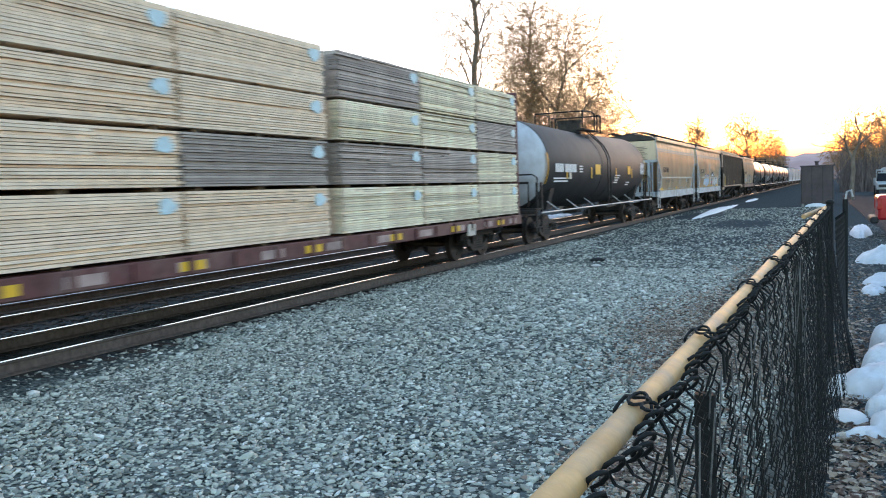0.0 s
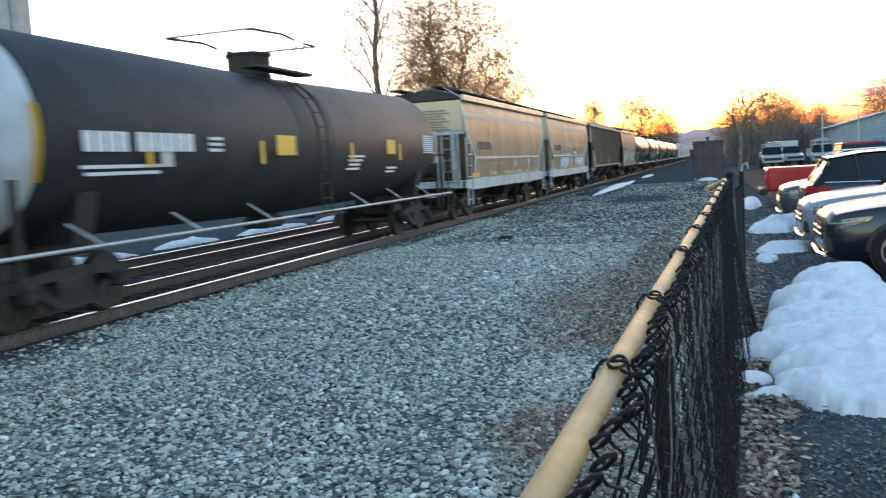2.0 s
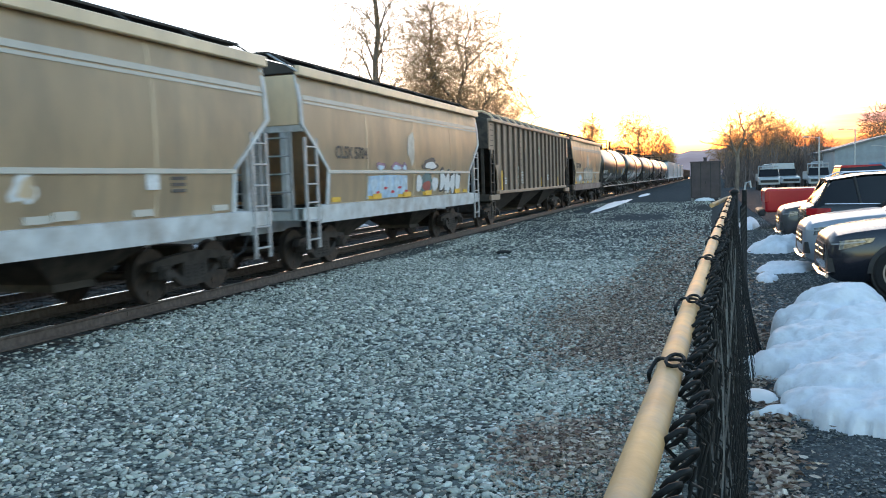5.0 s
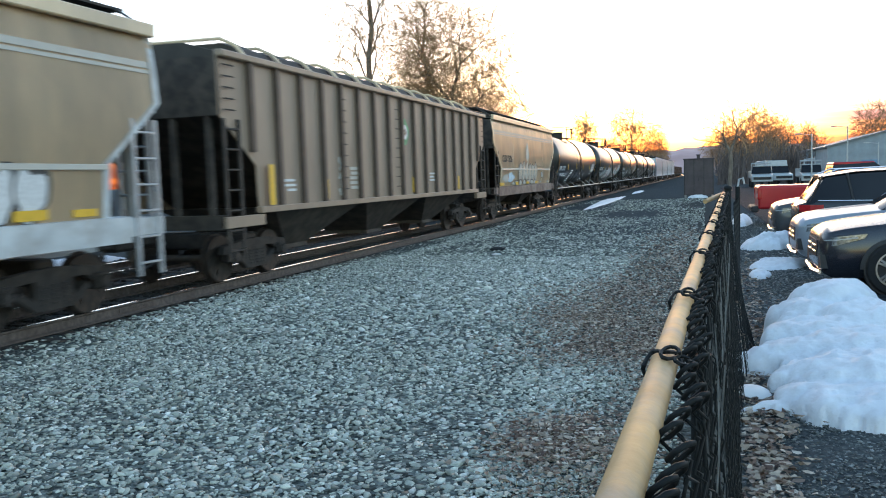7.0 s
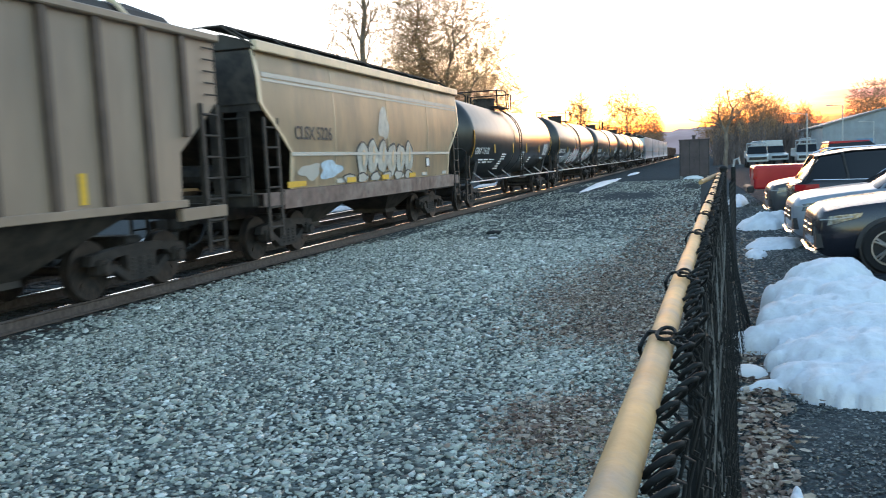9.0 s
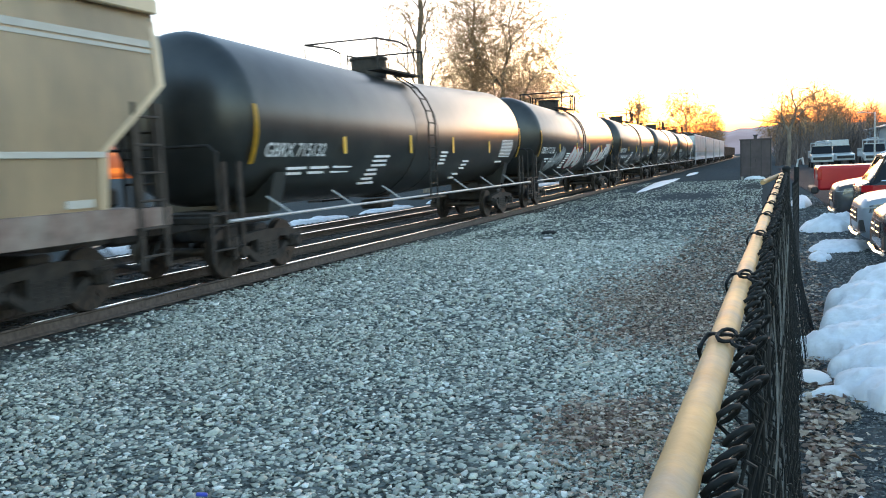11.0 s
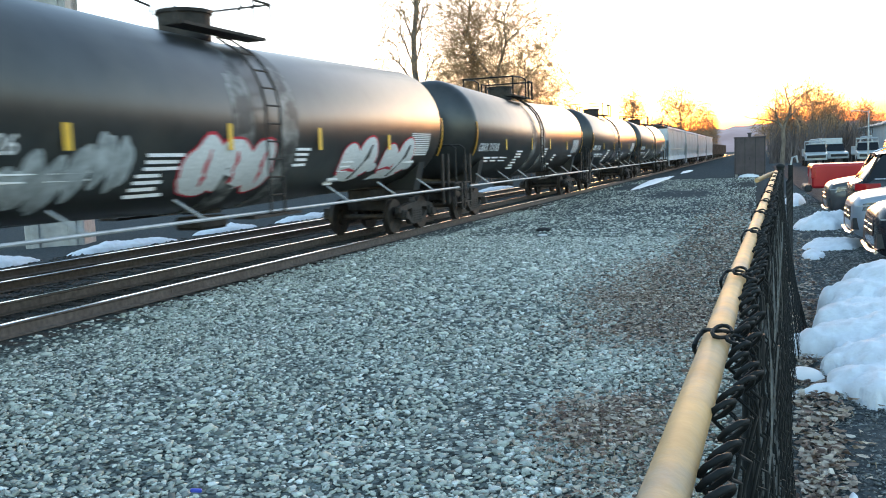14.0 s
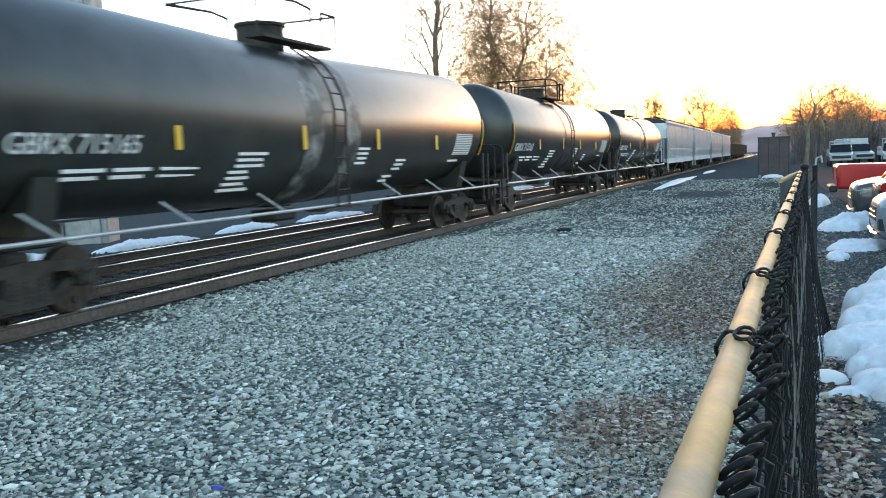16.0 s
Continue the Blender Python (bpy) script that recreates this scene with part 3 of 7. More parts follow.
def bars(w, x, y, z, rows, material, h=0.05, gap=0.095, name="stencil_block"):
    """Writing too small to read, as bars. rows: list of lists of (start, length)."""
    if len(rows) > 9:
        h, gap = 0.026, 0.046
    bm = bmesh.new()
    for i, row in enumerate(rows):
        for a, ln in row:
            xr = x(z - i * gap) if callable(x) else x
            box(bm, xr - 0.006, xr + 0.003, y + a, y + a + ln, z - i * gap - h, z - i * gap)
    part(name, bm, material, w)["kind"] = "stuff"


def tank_x(r, zc, z):
    return math.sqrt(max(0.01, r * r - (z - zc) ** 2))


def tank_face(r, zc, L, bend, y, z):
    return tank_x(r, zc + bend * (1 - 2 * max(0, 1 - abs(y - L / 2) / (L / 2))), z)


def tank_wagon(label, body, head, L, r, zc, marks, bend=0.09, white_patch=False, c=None, nose=0.0, truck=1.35):
    w = thing("tank_wagon", label, "tank wagon", "freight train wagons")
    c = c or L / 2
    bm = bmesh.new()
    rings = []
    seg = 48
    prof = [(0.68 * (1 - math.sqrt(1 - q * q)), q) for q in (0.02, 0.2, 0.38, 0.55, 0.69, 0.8, 0.88, 0.94, 0.98)] + [(0.66, 1.0)]
    ys = [(a - nose, q) for a, q in prof] + [(L / 2 - 0.7, 1.0), (L / 2 - 0.65, 1.0), (L / 2 + 0.65, 1.0), (L / 2 + 0.7, 1.0)] + [(L - a, q) for a, q in prof[::-1]]
    for y, q in ys:
        dz = -bend * max(0.0, 1 - abs(y - L / 2) / (L / 2)) * 2 + bend
        rings.append([(r * q * math.cos(k * 2 * math.pi / seg), y, zc + dz + r * q * math.sin(k * 2 * math.pi / seg)) for k in range(seg)])
    loft(bm, rings)
    shell = part("tank_shell", bm, body, w, smooth=True)
    shell.data.materials.append(head)
    if head is not body:
        for p in shell.data.polygons:
            if p.center.y < 0.56:
                p.material_index = 1
    # seams
    for k2, y in enumerate((c - 0.72, c + 0.72)):
        bm = bmesh.new()
        wide = 0.28 if white_patch else 0.03
        ring = [[((r + q) * math.cos(k * 2 * math.pi / seg), y + d, zc - bend + 0.012 + (r + q) * math.sin(k * 2 * math.pi / seg)) for k in range(seg)] for d, q in ((-wide, -0.01), (-wide, 0.009), (wide, 0.009), (wide, -0.01))]
        loft(bm, ring, False)
        part("seam_band", bm, M["stain_band"] if white_patch else body, w, smooth=True)
    # stub sills, running boards and side rail
    for ya, yb in ((-0.9, 2.6), (L - 2.6, L + 0.9)):
        bm = bmesh.new()
        box(bm, -0.32, 0.32, ya, yb, 0.82, 1.12, 0.02)
        box(bm, -1.45, 1.45, ya if ya < 0 else yb - 0.25, ya + 0.25 if ya < 0 else yb, 1.0, 1.12, 0.02)
        part("stub_sill", bm, M["steel_dark"], w)
        bm = bmesh.new()
        yy = 1.5 if ya < 0 else L - 1.5
        prism(bm, [(-1.1, 1.05), (1.1, 1.05), (1.28, 1.75), (0.8, 1.35), (0, 1.2), (-0.8, 1.35), (-1.28, 1.75)], "y", yy - 0.2, yy + 0.2)
        part("saddle", bm, body, w)
        bm = bmesh.new()
        box(bm, -1.5, 1.5, -0.85 if ya < 0 else L + 0.35, -0.35 if ya < 0 else L + 0.85, 1.12, 1.16)
        part("end_platform", bm, M["steel_dark"], w)
        e = -0.6 if ya < 0 else L + 0.6
        bm = bmesh.new()
        path_rod(bm, [(1.45, e, 1.15), (1.45, e, 2.1), (1.3, e, 2.2), (-1.3, e, 2.2), (-1.45, e, 2.1), (-1.45, e, 1.15)], 0.025)
        part("end_handrail", bm, M["steel_dark"], w)
        ladder(w, 1.5, e - 0.28, e + 0.28, 0.4, 1.15, 2, M["steel_dark"], 0.018)
        bm = bmesh.new()
        for dy in (0.32, 0.75):
            box(bm, 1.3, 1.36, (e + dy if ya < 0 else e - dy) - 0.05, (e + dy if ya < 0 else e - dy) + 0.05, 0.6, 1.95)
        part("corner_post", bm, M["steel_dark"], w)
    for s in (1, -1):
        bm = bmesh.new()
        rod(bm, (s * 1.55, -0.5, 1.02), (s * 1.55, L + 0.5, 1.02), 0.028, 8)
        part("side_pipe_rail", bm, M["galv"], w)
        for i in range(7):
            y = 1.4 + i * (L - 2.8) / 6
            if abs(y - c) > 0.6:
                bm = bmesh.new()
                rod(bm, (s * 1.2, y - 0.28, 1.34), (s * 1.54, y, 1.02), 0.02, 6)
                part("rail_bracket", bm, M["galv"], w)
        bm = bmesh.new()
        box(bm, s * 1.2, s * 1.62, c - 0.75, c + 0.75, 0.93, 0.98)
        part("step_platform", bm, M["steel_dark"], w)
        stile = []
        for d in (-0.22, 0.22):
            bm = bmesh.new()
            path_rod(bm, [(s * (max(tank_x(r, zc, z), 0.55) + 0.12 if z > zc else r + 0.1), c + d, z) for z in [1.0 + 0.3 * k for k in range(11)]], 0.022)
            stile.append(part("ladder", bm, M["steel_dark"], w))
        for k in range(11):
            z0 = 1.0 + k * 0.3
            x0 = max(tank_x(r, zc, z0), 0.55) + 0.12 if z0 > zc else r + 0.1
            rung(stile[0], (s * x0, c - 0.22, z0), (s * x0, c + 0.22, z0), 0.016, M["steel_dark"])
    # bottom outlet
    bm = bmesh.new()
    rod(bm, (0, c, zc - r - 0.12), (0, c, zc - r + 0.15), 0.35, 14)
    box(bm, -0.3, 0.3, c - 0.4, c + 0.4, 0.72, 0.95, 0.05)
    part("bottom_outlet", bm, M["steel_dark"], w)
    # manway housing, platform and safety rail
    top = zc + r - bend
    bm = bmesh.new()
    rod(bm, (0, c - 0.1, top - 0.12), (0, c - 0.1, top + 0.42), 0.46, 20)
    rod(bm, (0, c - 0.1, top + 0.42), (0, c - 0.1, top + 0.48), 0.5, 20)
    part("valve_housing", bm, M["steel_dark"], w)
    bm = bmesh.new()
    for s in (1, -1):
        box(bm, s * 0.55, s * 0.95, c - 1.4, c + 1.0, top + 0.03, top + 0.08)
    part("top_walkway", bm, M["steel_dark"], w)
    for s in (1, -1):
        x = s * 0.95
        for pts in ([(x, c - 1.6, top), (x, c - 1.6, top + 0.72), (x, c - 0.3, top + 0.78), (x, c + 0.2, top + 0.72), (x, c + 0.2, top)], [(x, c + 0.6, top), (x, c + 0.6, top + 0.7), (x, c + 1.15, top + 0.7), (x, c + 1.15, top)]):
            bm = bmesh.new()
            path_rod(bm, pts, 0.024)
            part("safety_rail", bm, M["steel_dark"], w)
    for y, z in ((c - 1.6, 0.72), (c + 1.15, 0.7)):
        bm = bmesh.new()
        path_rod(bm, [(0.95, y, top + z), (-0.95, y, top + z)], 0.024)
        part("safety_rail", bm, M["steel_dark"], w)
    # reflectors and writing
    for fr in marks["reflectors"]:
        z = 2.27
        reflector(w, tank_face(r, zc, L, bend, fr * L, z) + 0.02, fr * L, z)
    for y in (0.5, L - 0.5):
        bm = bmesh.new()
        pts = [(tank_x(r, zc, 1.9 + k * 0.09) + 0.008, 1.9 + k * 0.09) for k in range(12)]
        for (xa, za), (xb, zb) in zip(pts, pts[1:]):
            q = [bm.verts.new(p) for p in ((xa, y - 0.06, za), (xa, y + 0.06, za), (xb, y + 0.06, zb), (xb, y - 0.06, zb))]
            bm.faces.new(q)
        bmesh.ops.solidify(bm, geom=list(bm.faces), thickness=0.004)
        part("end_reflector_stripe", bm, M["yellow"], w)
    for y, z, rows in marks["bars"]:
        bars(w, lambda q, y=y: tank_face(r, zc, L, bend, y + 0.5, q) + 0.012, y, z, rows, M["white_paint"])
    if marks.get("text"):
        z = 2.02
        x0, x1 = tank_face(r, zc, L, bend, 2.5, z), tank_face(r, zc, L, bend, 2.5, z + 0.26)
        lettering(marks["text"], 0.36, marks["ty"], z, x0 + 0.014, M["white_paint"], w, lean=math.atan2(x1 - x0, 0.26))
    bogie(w, truck - nose)
    bogie(w, L - truck)
    coupler(w, -0.5, -1)
    coupler(w, L + 0.5, 1)
    return w


def blob_outline(cy, cz, ry, rz, n=22, wob=0.12, seed=0):
    out = []
    for k in range(n):
        a = k * 6.2832 / n
        q = 1 + wob * math.sin(3 * a + seed * 1.7) + 0.6 * wob * math.sin(5 * a + seed)
        out.append((cy + ry * math.cos(a) * q, cz + rz * math.sin(a) * q))
    return out


def spray(w, shapes, xf, name="graffiti"):
    """Sprayed letters on a side: each shape is (outline, material, lift)."""
    for outline, material, lift in shapes:
        bm = bmesh.new()
        n = len(outline)
        cy, cz = sum(p[0] for p in outline) / n, sum(p[1] for p in outline) / n
        rings = []
        for q in (1.0, 0.75, 0.5, 0.25):
            rings.append([bm.verts.new((xf(cz + (z - cz) * q, cy + (y - cy) * q) + lift, cy + (y - cy) * q, cz + (z - cz) * q)) for y, z in outline])
        for r0, r1 in zip(rings, rings[1:]):
            for i in range(n):
                bm.faces.new((r0[i], r0[(i + 1) % n], r1[(i + 1) % n], r1[i]))
        bm.faces.new(rings[-1])
        part(name, bm, material, w, smooth=True)


def hopper_wagon(label, paint, sill, L, marks, dark_end=False, sill_rows=True):
    """A smooth-sided covered hopper: bowed sides, sloped ends, roof with a walkway."""
    w = thing("hopper_wagon", label, "hopper wagon", "freight train wagons")
    eave = 3.98
    W = 1.53

    def bow(z):
        u = (z - 1.35) / (eave - 1.35)
        return W * (0.965 + 0.055 * math.sin(math.pi * min(1, max(0, u))) - 0.02 * (u > 0.97))

    def end(z):
        if z > 3.0:
            return 0.0
        if z > 2.1:
            return 1.15 * (3.0 - z) / 0.9
        return 1.15
    zs = [1.36, 1.6, 1.85, 2.1, 2.4, 2.7, 3.0, 3.3, 3.6, 3.85, eave]
    bm = bmesh.new()
    for s in (1, -1):
        ny = 9
        grid = []
        for j in range(ny):
            t = j / (ny - 1)
            grid.append([bm.verts.new((s * bow(z), end(z) + t * (L - 2 * end(z)), z)) for z in zs])
        for a, b in zip(grid, grid[1:]):
            for i in range(len(zs) - 1):
                bm.faces.new((a[i], b[i], b[i + 1], a[i + 1]))
    bmesh.ops.solidify(bm, geom=list(bm.faces), thickness=0.03)
    part("side_sheet", bm, paint, w, smooth=True)
    # sloped ends
    for a, d in ((0.0, 1), (L, -1)):
        bm = bmesh.new()
        box(bm, -W * 0.97, W * 0.97, a + d * 0.02, a + d * 0.06, 3.0, eave)
        q = [(-W * 0.97, a + d * 0.03, 3.0), (W * 0.97, a + d * 0.03, 3.0), (W * 0.97, a + d * 2.6, 1.3), (-W * 0.97, a + d * 2.6, 1.3)]
        f = bm.faces.new([bm.verts.new(p) for p in q])
        bmesh.ops.solidify(bm, geom=[f], thickness=0.03)
        part("slope_end", bm, M["hop_dark"] if dark_end else paint, w)
    # top chord, roof, hatches, walkway
    bm = bmesh.new()
    for s in (1, -1):
        box(bm, s * (W - 0.06), s * (W + 0.05), -0.03, L + 0.03, eave - 0.02, eave + 0.17, 0.015)
    part("top_chord", bm, paint, w)
    bm = bmesh.new()
    prism(bm, [(-W, eave + 0.1), (-0.9, eave + 0.3), (0, eave + 0.36), (0.9, eave + 0.3), (W, eave + 0.1), (W, eave + 0.04), (-W, eave + 0.04)], "y", 0.02, L - 0.02)
    part("roof", bm, M["roof"], w)
    bm = bmesh.new()
    box(bm, -0.3, 0.3, 0.6, L - 0.6, eave + 0.36, eave + 0.44, 0.02)
    n = 5
    for i in range(n):
        y = 0.9 + i * (L - 1.8) / n
        box(bm, -0.28, 0.28, y + 0.1, y + (L - 1.8) / n - 0.1, eave + 0.44, eave + 0.5, 0.02)
    part("hatch_cover", bm, M["roof"], w)
    bm = bmesh.new()
    for s in (1, -1):
        box(bm, s * 0.55, s * 0.95, -0.15, L + 0.15, eave + 0.43, eave + 0.47)
        for i in range(9):
            y = 0.1 + i * (L - 0.2) / 8
            rod(bm, (s * 1.45, y, eave + 0.14), (s * 0.95, y, eave + 0.45), 0.018, 5)
            rod(bm, (s * 0.75, y, eave + 0.3), (s * 0.75, y, eave + 0.44), 0.018, 5)
    part("roof_walkway", bm, M["roof"], w)
    # welded seams and pale flanges along the sloped ends
    for y in (L * 0.25, L * 0.5, L * 0.75):
        bm = bmesh.new()
        loft(bm, [[(bow(z) - 0.002, y - 0.02, z), (bow(z) + 0.009, y - 0.02, z), (bow(z) + 0.009, y + 0.02, z), (bow(z) - 0.002, y + 0.02, z)] for z in zs])
        part("side_seam", bm, paint, w)
    bm = bmesh.new()
    box(bm, bow(2.06), bow(2.06) + 0.03, 1.15, L - 1.15, 2.02, 2.1, 0.008)
    part("side_ledge", bm, M["hop_band"], w)
    for a, d in ((0.0, 1), (L, -1)):
        bm = bmesh.new()
        loft(bm, [[(bow(z) - 0.01, a + d * (end(z) - 0.02), z), (bow(z) + 0.02, a + d * (end(z) - 0.02), z), (bow(z) + 0.02, a + d * (end(z) + 0.1), z), (bow(z) - 0.01, a + d * (end(z) + 0.1), z)] for z in (1.36, 2.1, 2.4, 2.7, 3.0, 3.5, eave)])
        part("end_flange", bm, sill if not dark_end else paint, w)
    # side sill and end frame
    bm = bmesh.new()
    for s in (1, -1):
        prism(bm, [(s * (W - 0.12), 1.0), (s * (W + 0.02), 1.0), (s * (W + 0.04), 1.36), (s * (W - 0.12), 1.38)], "y", 0.75, L - 0.75)
        for a in (0, L - 0.75):
            box(bm, s * (W - 0.14), s * (W + 0.02), a, a + 0.75, 1.08, 1.34, 0.01)
    part("side_sill", bm, sill, w)
    for a, d in ((0.0, 1), (L, -1)):
        bm = bmesh.new()
        box(bm, -W, W, a, a + d * 0.2, 1.08, 1.34, 0.02)
        for x in (-1.1, -0.5, 0.5, 1.1):
            box(bm, x - 0.06, x + 0.06, a + d * 0.05, a + d * 0.17, 1.34, 3.0)
        box(bm, -W, W, a + d * 0.04, a + d * 0.18, 2.86, 3.04, 0.01)
        box(bm, -0.3, 0.3, a, a + d * 2.2, 0.8, 1.1)
        part("end_frame", bm, M["hop_dark"] if dark_end else sill, w)
    lm = M["hop_dark"] if dark_end else M["galv"]
    for a, d in ((0.0, 1), (L, -1)):
        for s in (1, -1):
            ladder(w, s * (W + 0.02), min(a + d * 0.12, a + d * 0.62), max(a + d * 0.12, a + d * 0.62), 0.5, 2.75, 6, lm)
        bm = bmesh.new()
        for x in (0.75, 1.3):
            box(bm, x - 0.035, x + 0.035, a - d * 0.06, a - d * 0.02, 1.1, 2.86)
        for i in range(5):
            rod(bm, (0.75, a - d * 0.05, 1.3 + i * 0.36), (1.3, a - d * 0.05, 1.3 + i * 0.36), 0.018, 6)
        part("end_ladder", bm, lm, w)
        bm = bmesh.new()
        path_rod(bm, [(0.3, a - d * 0.1, eave + 0.45), (0.9, a - d * 0.1, eave + 0.45), (W, a - d * 0.02, eave + 0.05)], 0.02)
        part("grab_iron", bm, lm, w)
        bm = bmesh.new()
        rod(bm, (-0.5, a + d * 0.35, 1.7), (0.4, a + d * 0.35, 1.7), 0.22, 12)
        box(bm, 0.45, 0.85, a + d * 0.2, a + d * 0.6, 1.36, 1.62, 0.04)
        part("brake_gear", bm, M["steel_dark"], w)
    # discharge hoppers
    for k in (0.3, 0.7):
        bm = bmesh.new()
        yc = L * k
        loft(bm, [[(-1.3, yc - 1.9, 1.35), (1.3, yc - 1.9, 1.35), (1.3, yc + 1.9, 1.35), (-1.3, yc + 1.9, 1.35)], [(-0.5, yc - 0.4, 0.5), (0.5, yc - 0.4, 0.5), (0.5, yc + 0.4, 0.5), (-0.5, yc + 0.4, 0.5)], [(-0.55, yc - 0.45, 0.4), (0.55, yc - 0.45, 0.4), (0.55, yc + 0.45, 0.4), (-0.55, yc + 0.45, 0.4)]])
        part("discharge_chute", bm, M["hop_dark"], w)
    # paint: pale band, reflectors, blocks of small writing
    if marks.get("band"):
        bm = bmesh.new()
        for z, h in ((3.42, 0.05), (3.5, 0.09)):
            box(bm, bow(z) + 0.002, bow(z) + 0.012, 0.15, L - 0.15, z, z + h)
        part("pale_stripe", bm, M["hop_band"], w)
    for k in range(6):
        reflector(w, bow(1.45) + 0.012, 1.6 + k * (L - 3.2) / 5, 1.46, 0.1, 0.45, M["yellow"] if k in marks.get("yellow", (0,)) else M["hop_band"])
    if marks.get("text"):
        lettering(marks["text"], 0.38, marks["ty"], marks.get("tz", 2.36), bow(2.5) + 0.016, M["dark_paint"], w)
    for y, z, rows, m2 in marks.get("bars", ()):
        bars(w, bow(z - 0.1) + 0.014, y, z, rows, m2)
    bogie(w, 1.75)
    bogie(w, L - 1.75)
    coupler(w, 0.0, -1)
    coupler(w, L, 1)
    return w, bow


def ribbed_wagon(L=17.6):
    w = thing("ribbed_hopper_wagon", "brown-grey covered hopper with vertical side ribs and black ends", "hopper wagon", "freight train wagons")
    W, eave, bot = 1.48, 3.95, 1.3
    bm = bmesh.new()
    prof = [(0, eave), (0.0, 2.95), (1.15, 2.1), (1.2, bot), (L - 1.2, bot), (L - 1.15, 2.1), (L, 2.95), (L, eave)]
    for s in (1, -1):
        prism(bm, prof, "x", s * (W - 0.03), s * W)
    part("side_sheet", bm, M["hop_rib"], w)
    for s in (1, -1):
        for i in range(17):
            y = 1.0 + i * (L - 2.0) / 16
            bm = bmesh.new()
            z0 = bot + 0.06 if 1.3 < y < L - 1.3 else 2.35
            prism(bm, [(y - 0.065, z0), (y + 0.065, z0), (y + 0.065, eave - 0.03), (y - 0.065, eave - 0.03)], "x", s * W, s * (W + 0.085))
            part("side_rib", bm, M["rib_dark"], w)
    bm = bmesh.new()
    for s in (1, -1):
        box(bm, s * (W - 0.05), s * (W + 0.12), 0, L, eave - 0.02, eave + 0.1, 0.02)
        box(bm, s * (W - 0.05), s * (W + 0.09), 1.15, L - 1.15, bot - 0.06, bot + 0.06, 0.01)
        for a in (0, L - 1.3):
            box(bm, s * (W - 0.05), s * (W + 0.06), a, a + 1.3, 1.02, 1.22, 0.01)
    part("chord", bm, M["hop_rib"], w)
    for a, d in ((0.0, 1), (L, -1)):
        bm = bmesh.new()
        box(bm, -W, W, a + d * 0.02, a + d * 0.06, 2.95, eave)
        f = bm.faces.new([bm.verts.new(p) for p in ((-W, a + d * 0.04, 2.95), (W, a + d * 0.04, 2.95), (W, a + d * 2.8, 1.25), (-W, a + d * 2.8, 1.25))])
        bmesh.ops.solidify(bm, geom=[f], thickness=0.03)
        box(bm, -W, W, a, a + d * 0.2, 1.0, 1.25)
        for x in (-1.2, -0.5, 0.5, 1.2):
            box(bm, x - 0.05, x + 0.05, a + d * 0.05, a + d * 0.15, 1.2, 2.95)
        part("end_frame", bm, M["hop_dark"], w)
    bm = bmesh.new()
    prism(bm, [(-W, eave + 0.06), (-0.8, eave + 0.26), (0.8, eave + 0.26), (W, eave + 0.06), (W, eave), (-W, eave)], "y", 0.02, L - 0.02)
    part("roof", bm, M["roof"], w)
    for i in range(12):
        y = 0.9 + i * (L - 1.8) / 12
        bm = bmesh.new()
        ring = []
        for q in (0.0, 0.08, 0.5, 0.92, 1.0):
            yy = y + 0.08 + q * 1.2
            h = 0.38 + 0.05 * math.sin(math.pi * q)
            ring.append([(-1.42, yy, eave + 0.05), (-1.22, yy, eave + 0.28), (-0.95, yy, eave + h), (0.95, yy, eave + h), (1.22, yy, eave + 0.28), (1.42, yy, eave + 0.05)])
        loft(bm, ring)
        part("hatch_cover", bm, M["roof"], w)
        bm = bmesh.new()
        path_rod(bm, [(1.5, y + 0.02, eave + 0.08), (1.3, y + 0.02, eave + 0.3), (1.0, y + 0.02, eave + 0.44), (-0.9, y + 0.02, eave + 0.46)], 0.035)
        part("hatch_strap", bm, M["hop_grey"], w)
    for a, d in ((0.0, 1), (L, -1)):
        for s in (1, -1):
            ladder(w, s * (W + 0.03), min(a + d * 0.08, a + d * 0.55), max(a + d * 0.08, a + d * 0.55), 0.45, 2.9, 7, M["hop_dark"])
            bm = bmesh.new()
            for k in range(5):
                rod(bm, (s * (W + 0.05), a + d * 0.1, 3.05 + k * 0.19), (s * (W + 0.05), a + d * 0.42, 3.05 + k * 0.19), 0.014, 5)
            part("grab_iron", bm, M["hop_dark"], w)
    for y in (4.9, 8.3):
        bm = bmesh.new()
        for k in range(9):
            rod(bm, (W + 0.09, y - 0.1, 1.6 + k * 0.25), (W + 0.09, y + 0.16, 1.6 + k * 0.25), 0.012, 5)
        part("grab_iron", bm, M["hop_dark"], w)
    for k in (0.24, 0.5, 0.76):
        bm = bmesh.new()
        yc = L * k
        loft(bm, [[(-1.35, yc - 2.2, 1.3), (1.35, yc - 2.2, 1.3), (1.35, yc + 2.2, 1.3), (-1.35, yc + 2.2, 1.3)], [(-0.6, yc - 0.5, 0.45), (0.6, yc - 0.5, 0.45), (0.6, yc + 0.5, 0.45), (-0.6, yc + 0.5, 0.45)], [(-0.62, yc - 0.52, 0.36), (0.62, yc - 0.52, 0.36), (0.62, yc + 0.52, 0.36), (-0.62, yc + 0.52, 0.36)]])
        part("discharge_chute", bm, M["hop_dark"], w)
    reflector(w, W + 0.09, 1.55, 1.75, 0.75, 0.2)
    for y in (4.1, 9.7, 14.2):
        reflector(w, W + 0.012, y, 1.62, 0.42, 0.14)
    bars(w, W + 0.006, 2.2, 1.85, [[(0, 0.4)], [(0, 0.45)], [(0.1, 0.35)]], M["white_paint"])
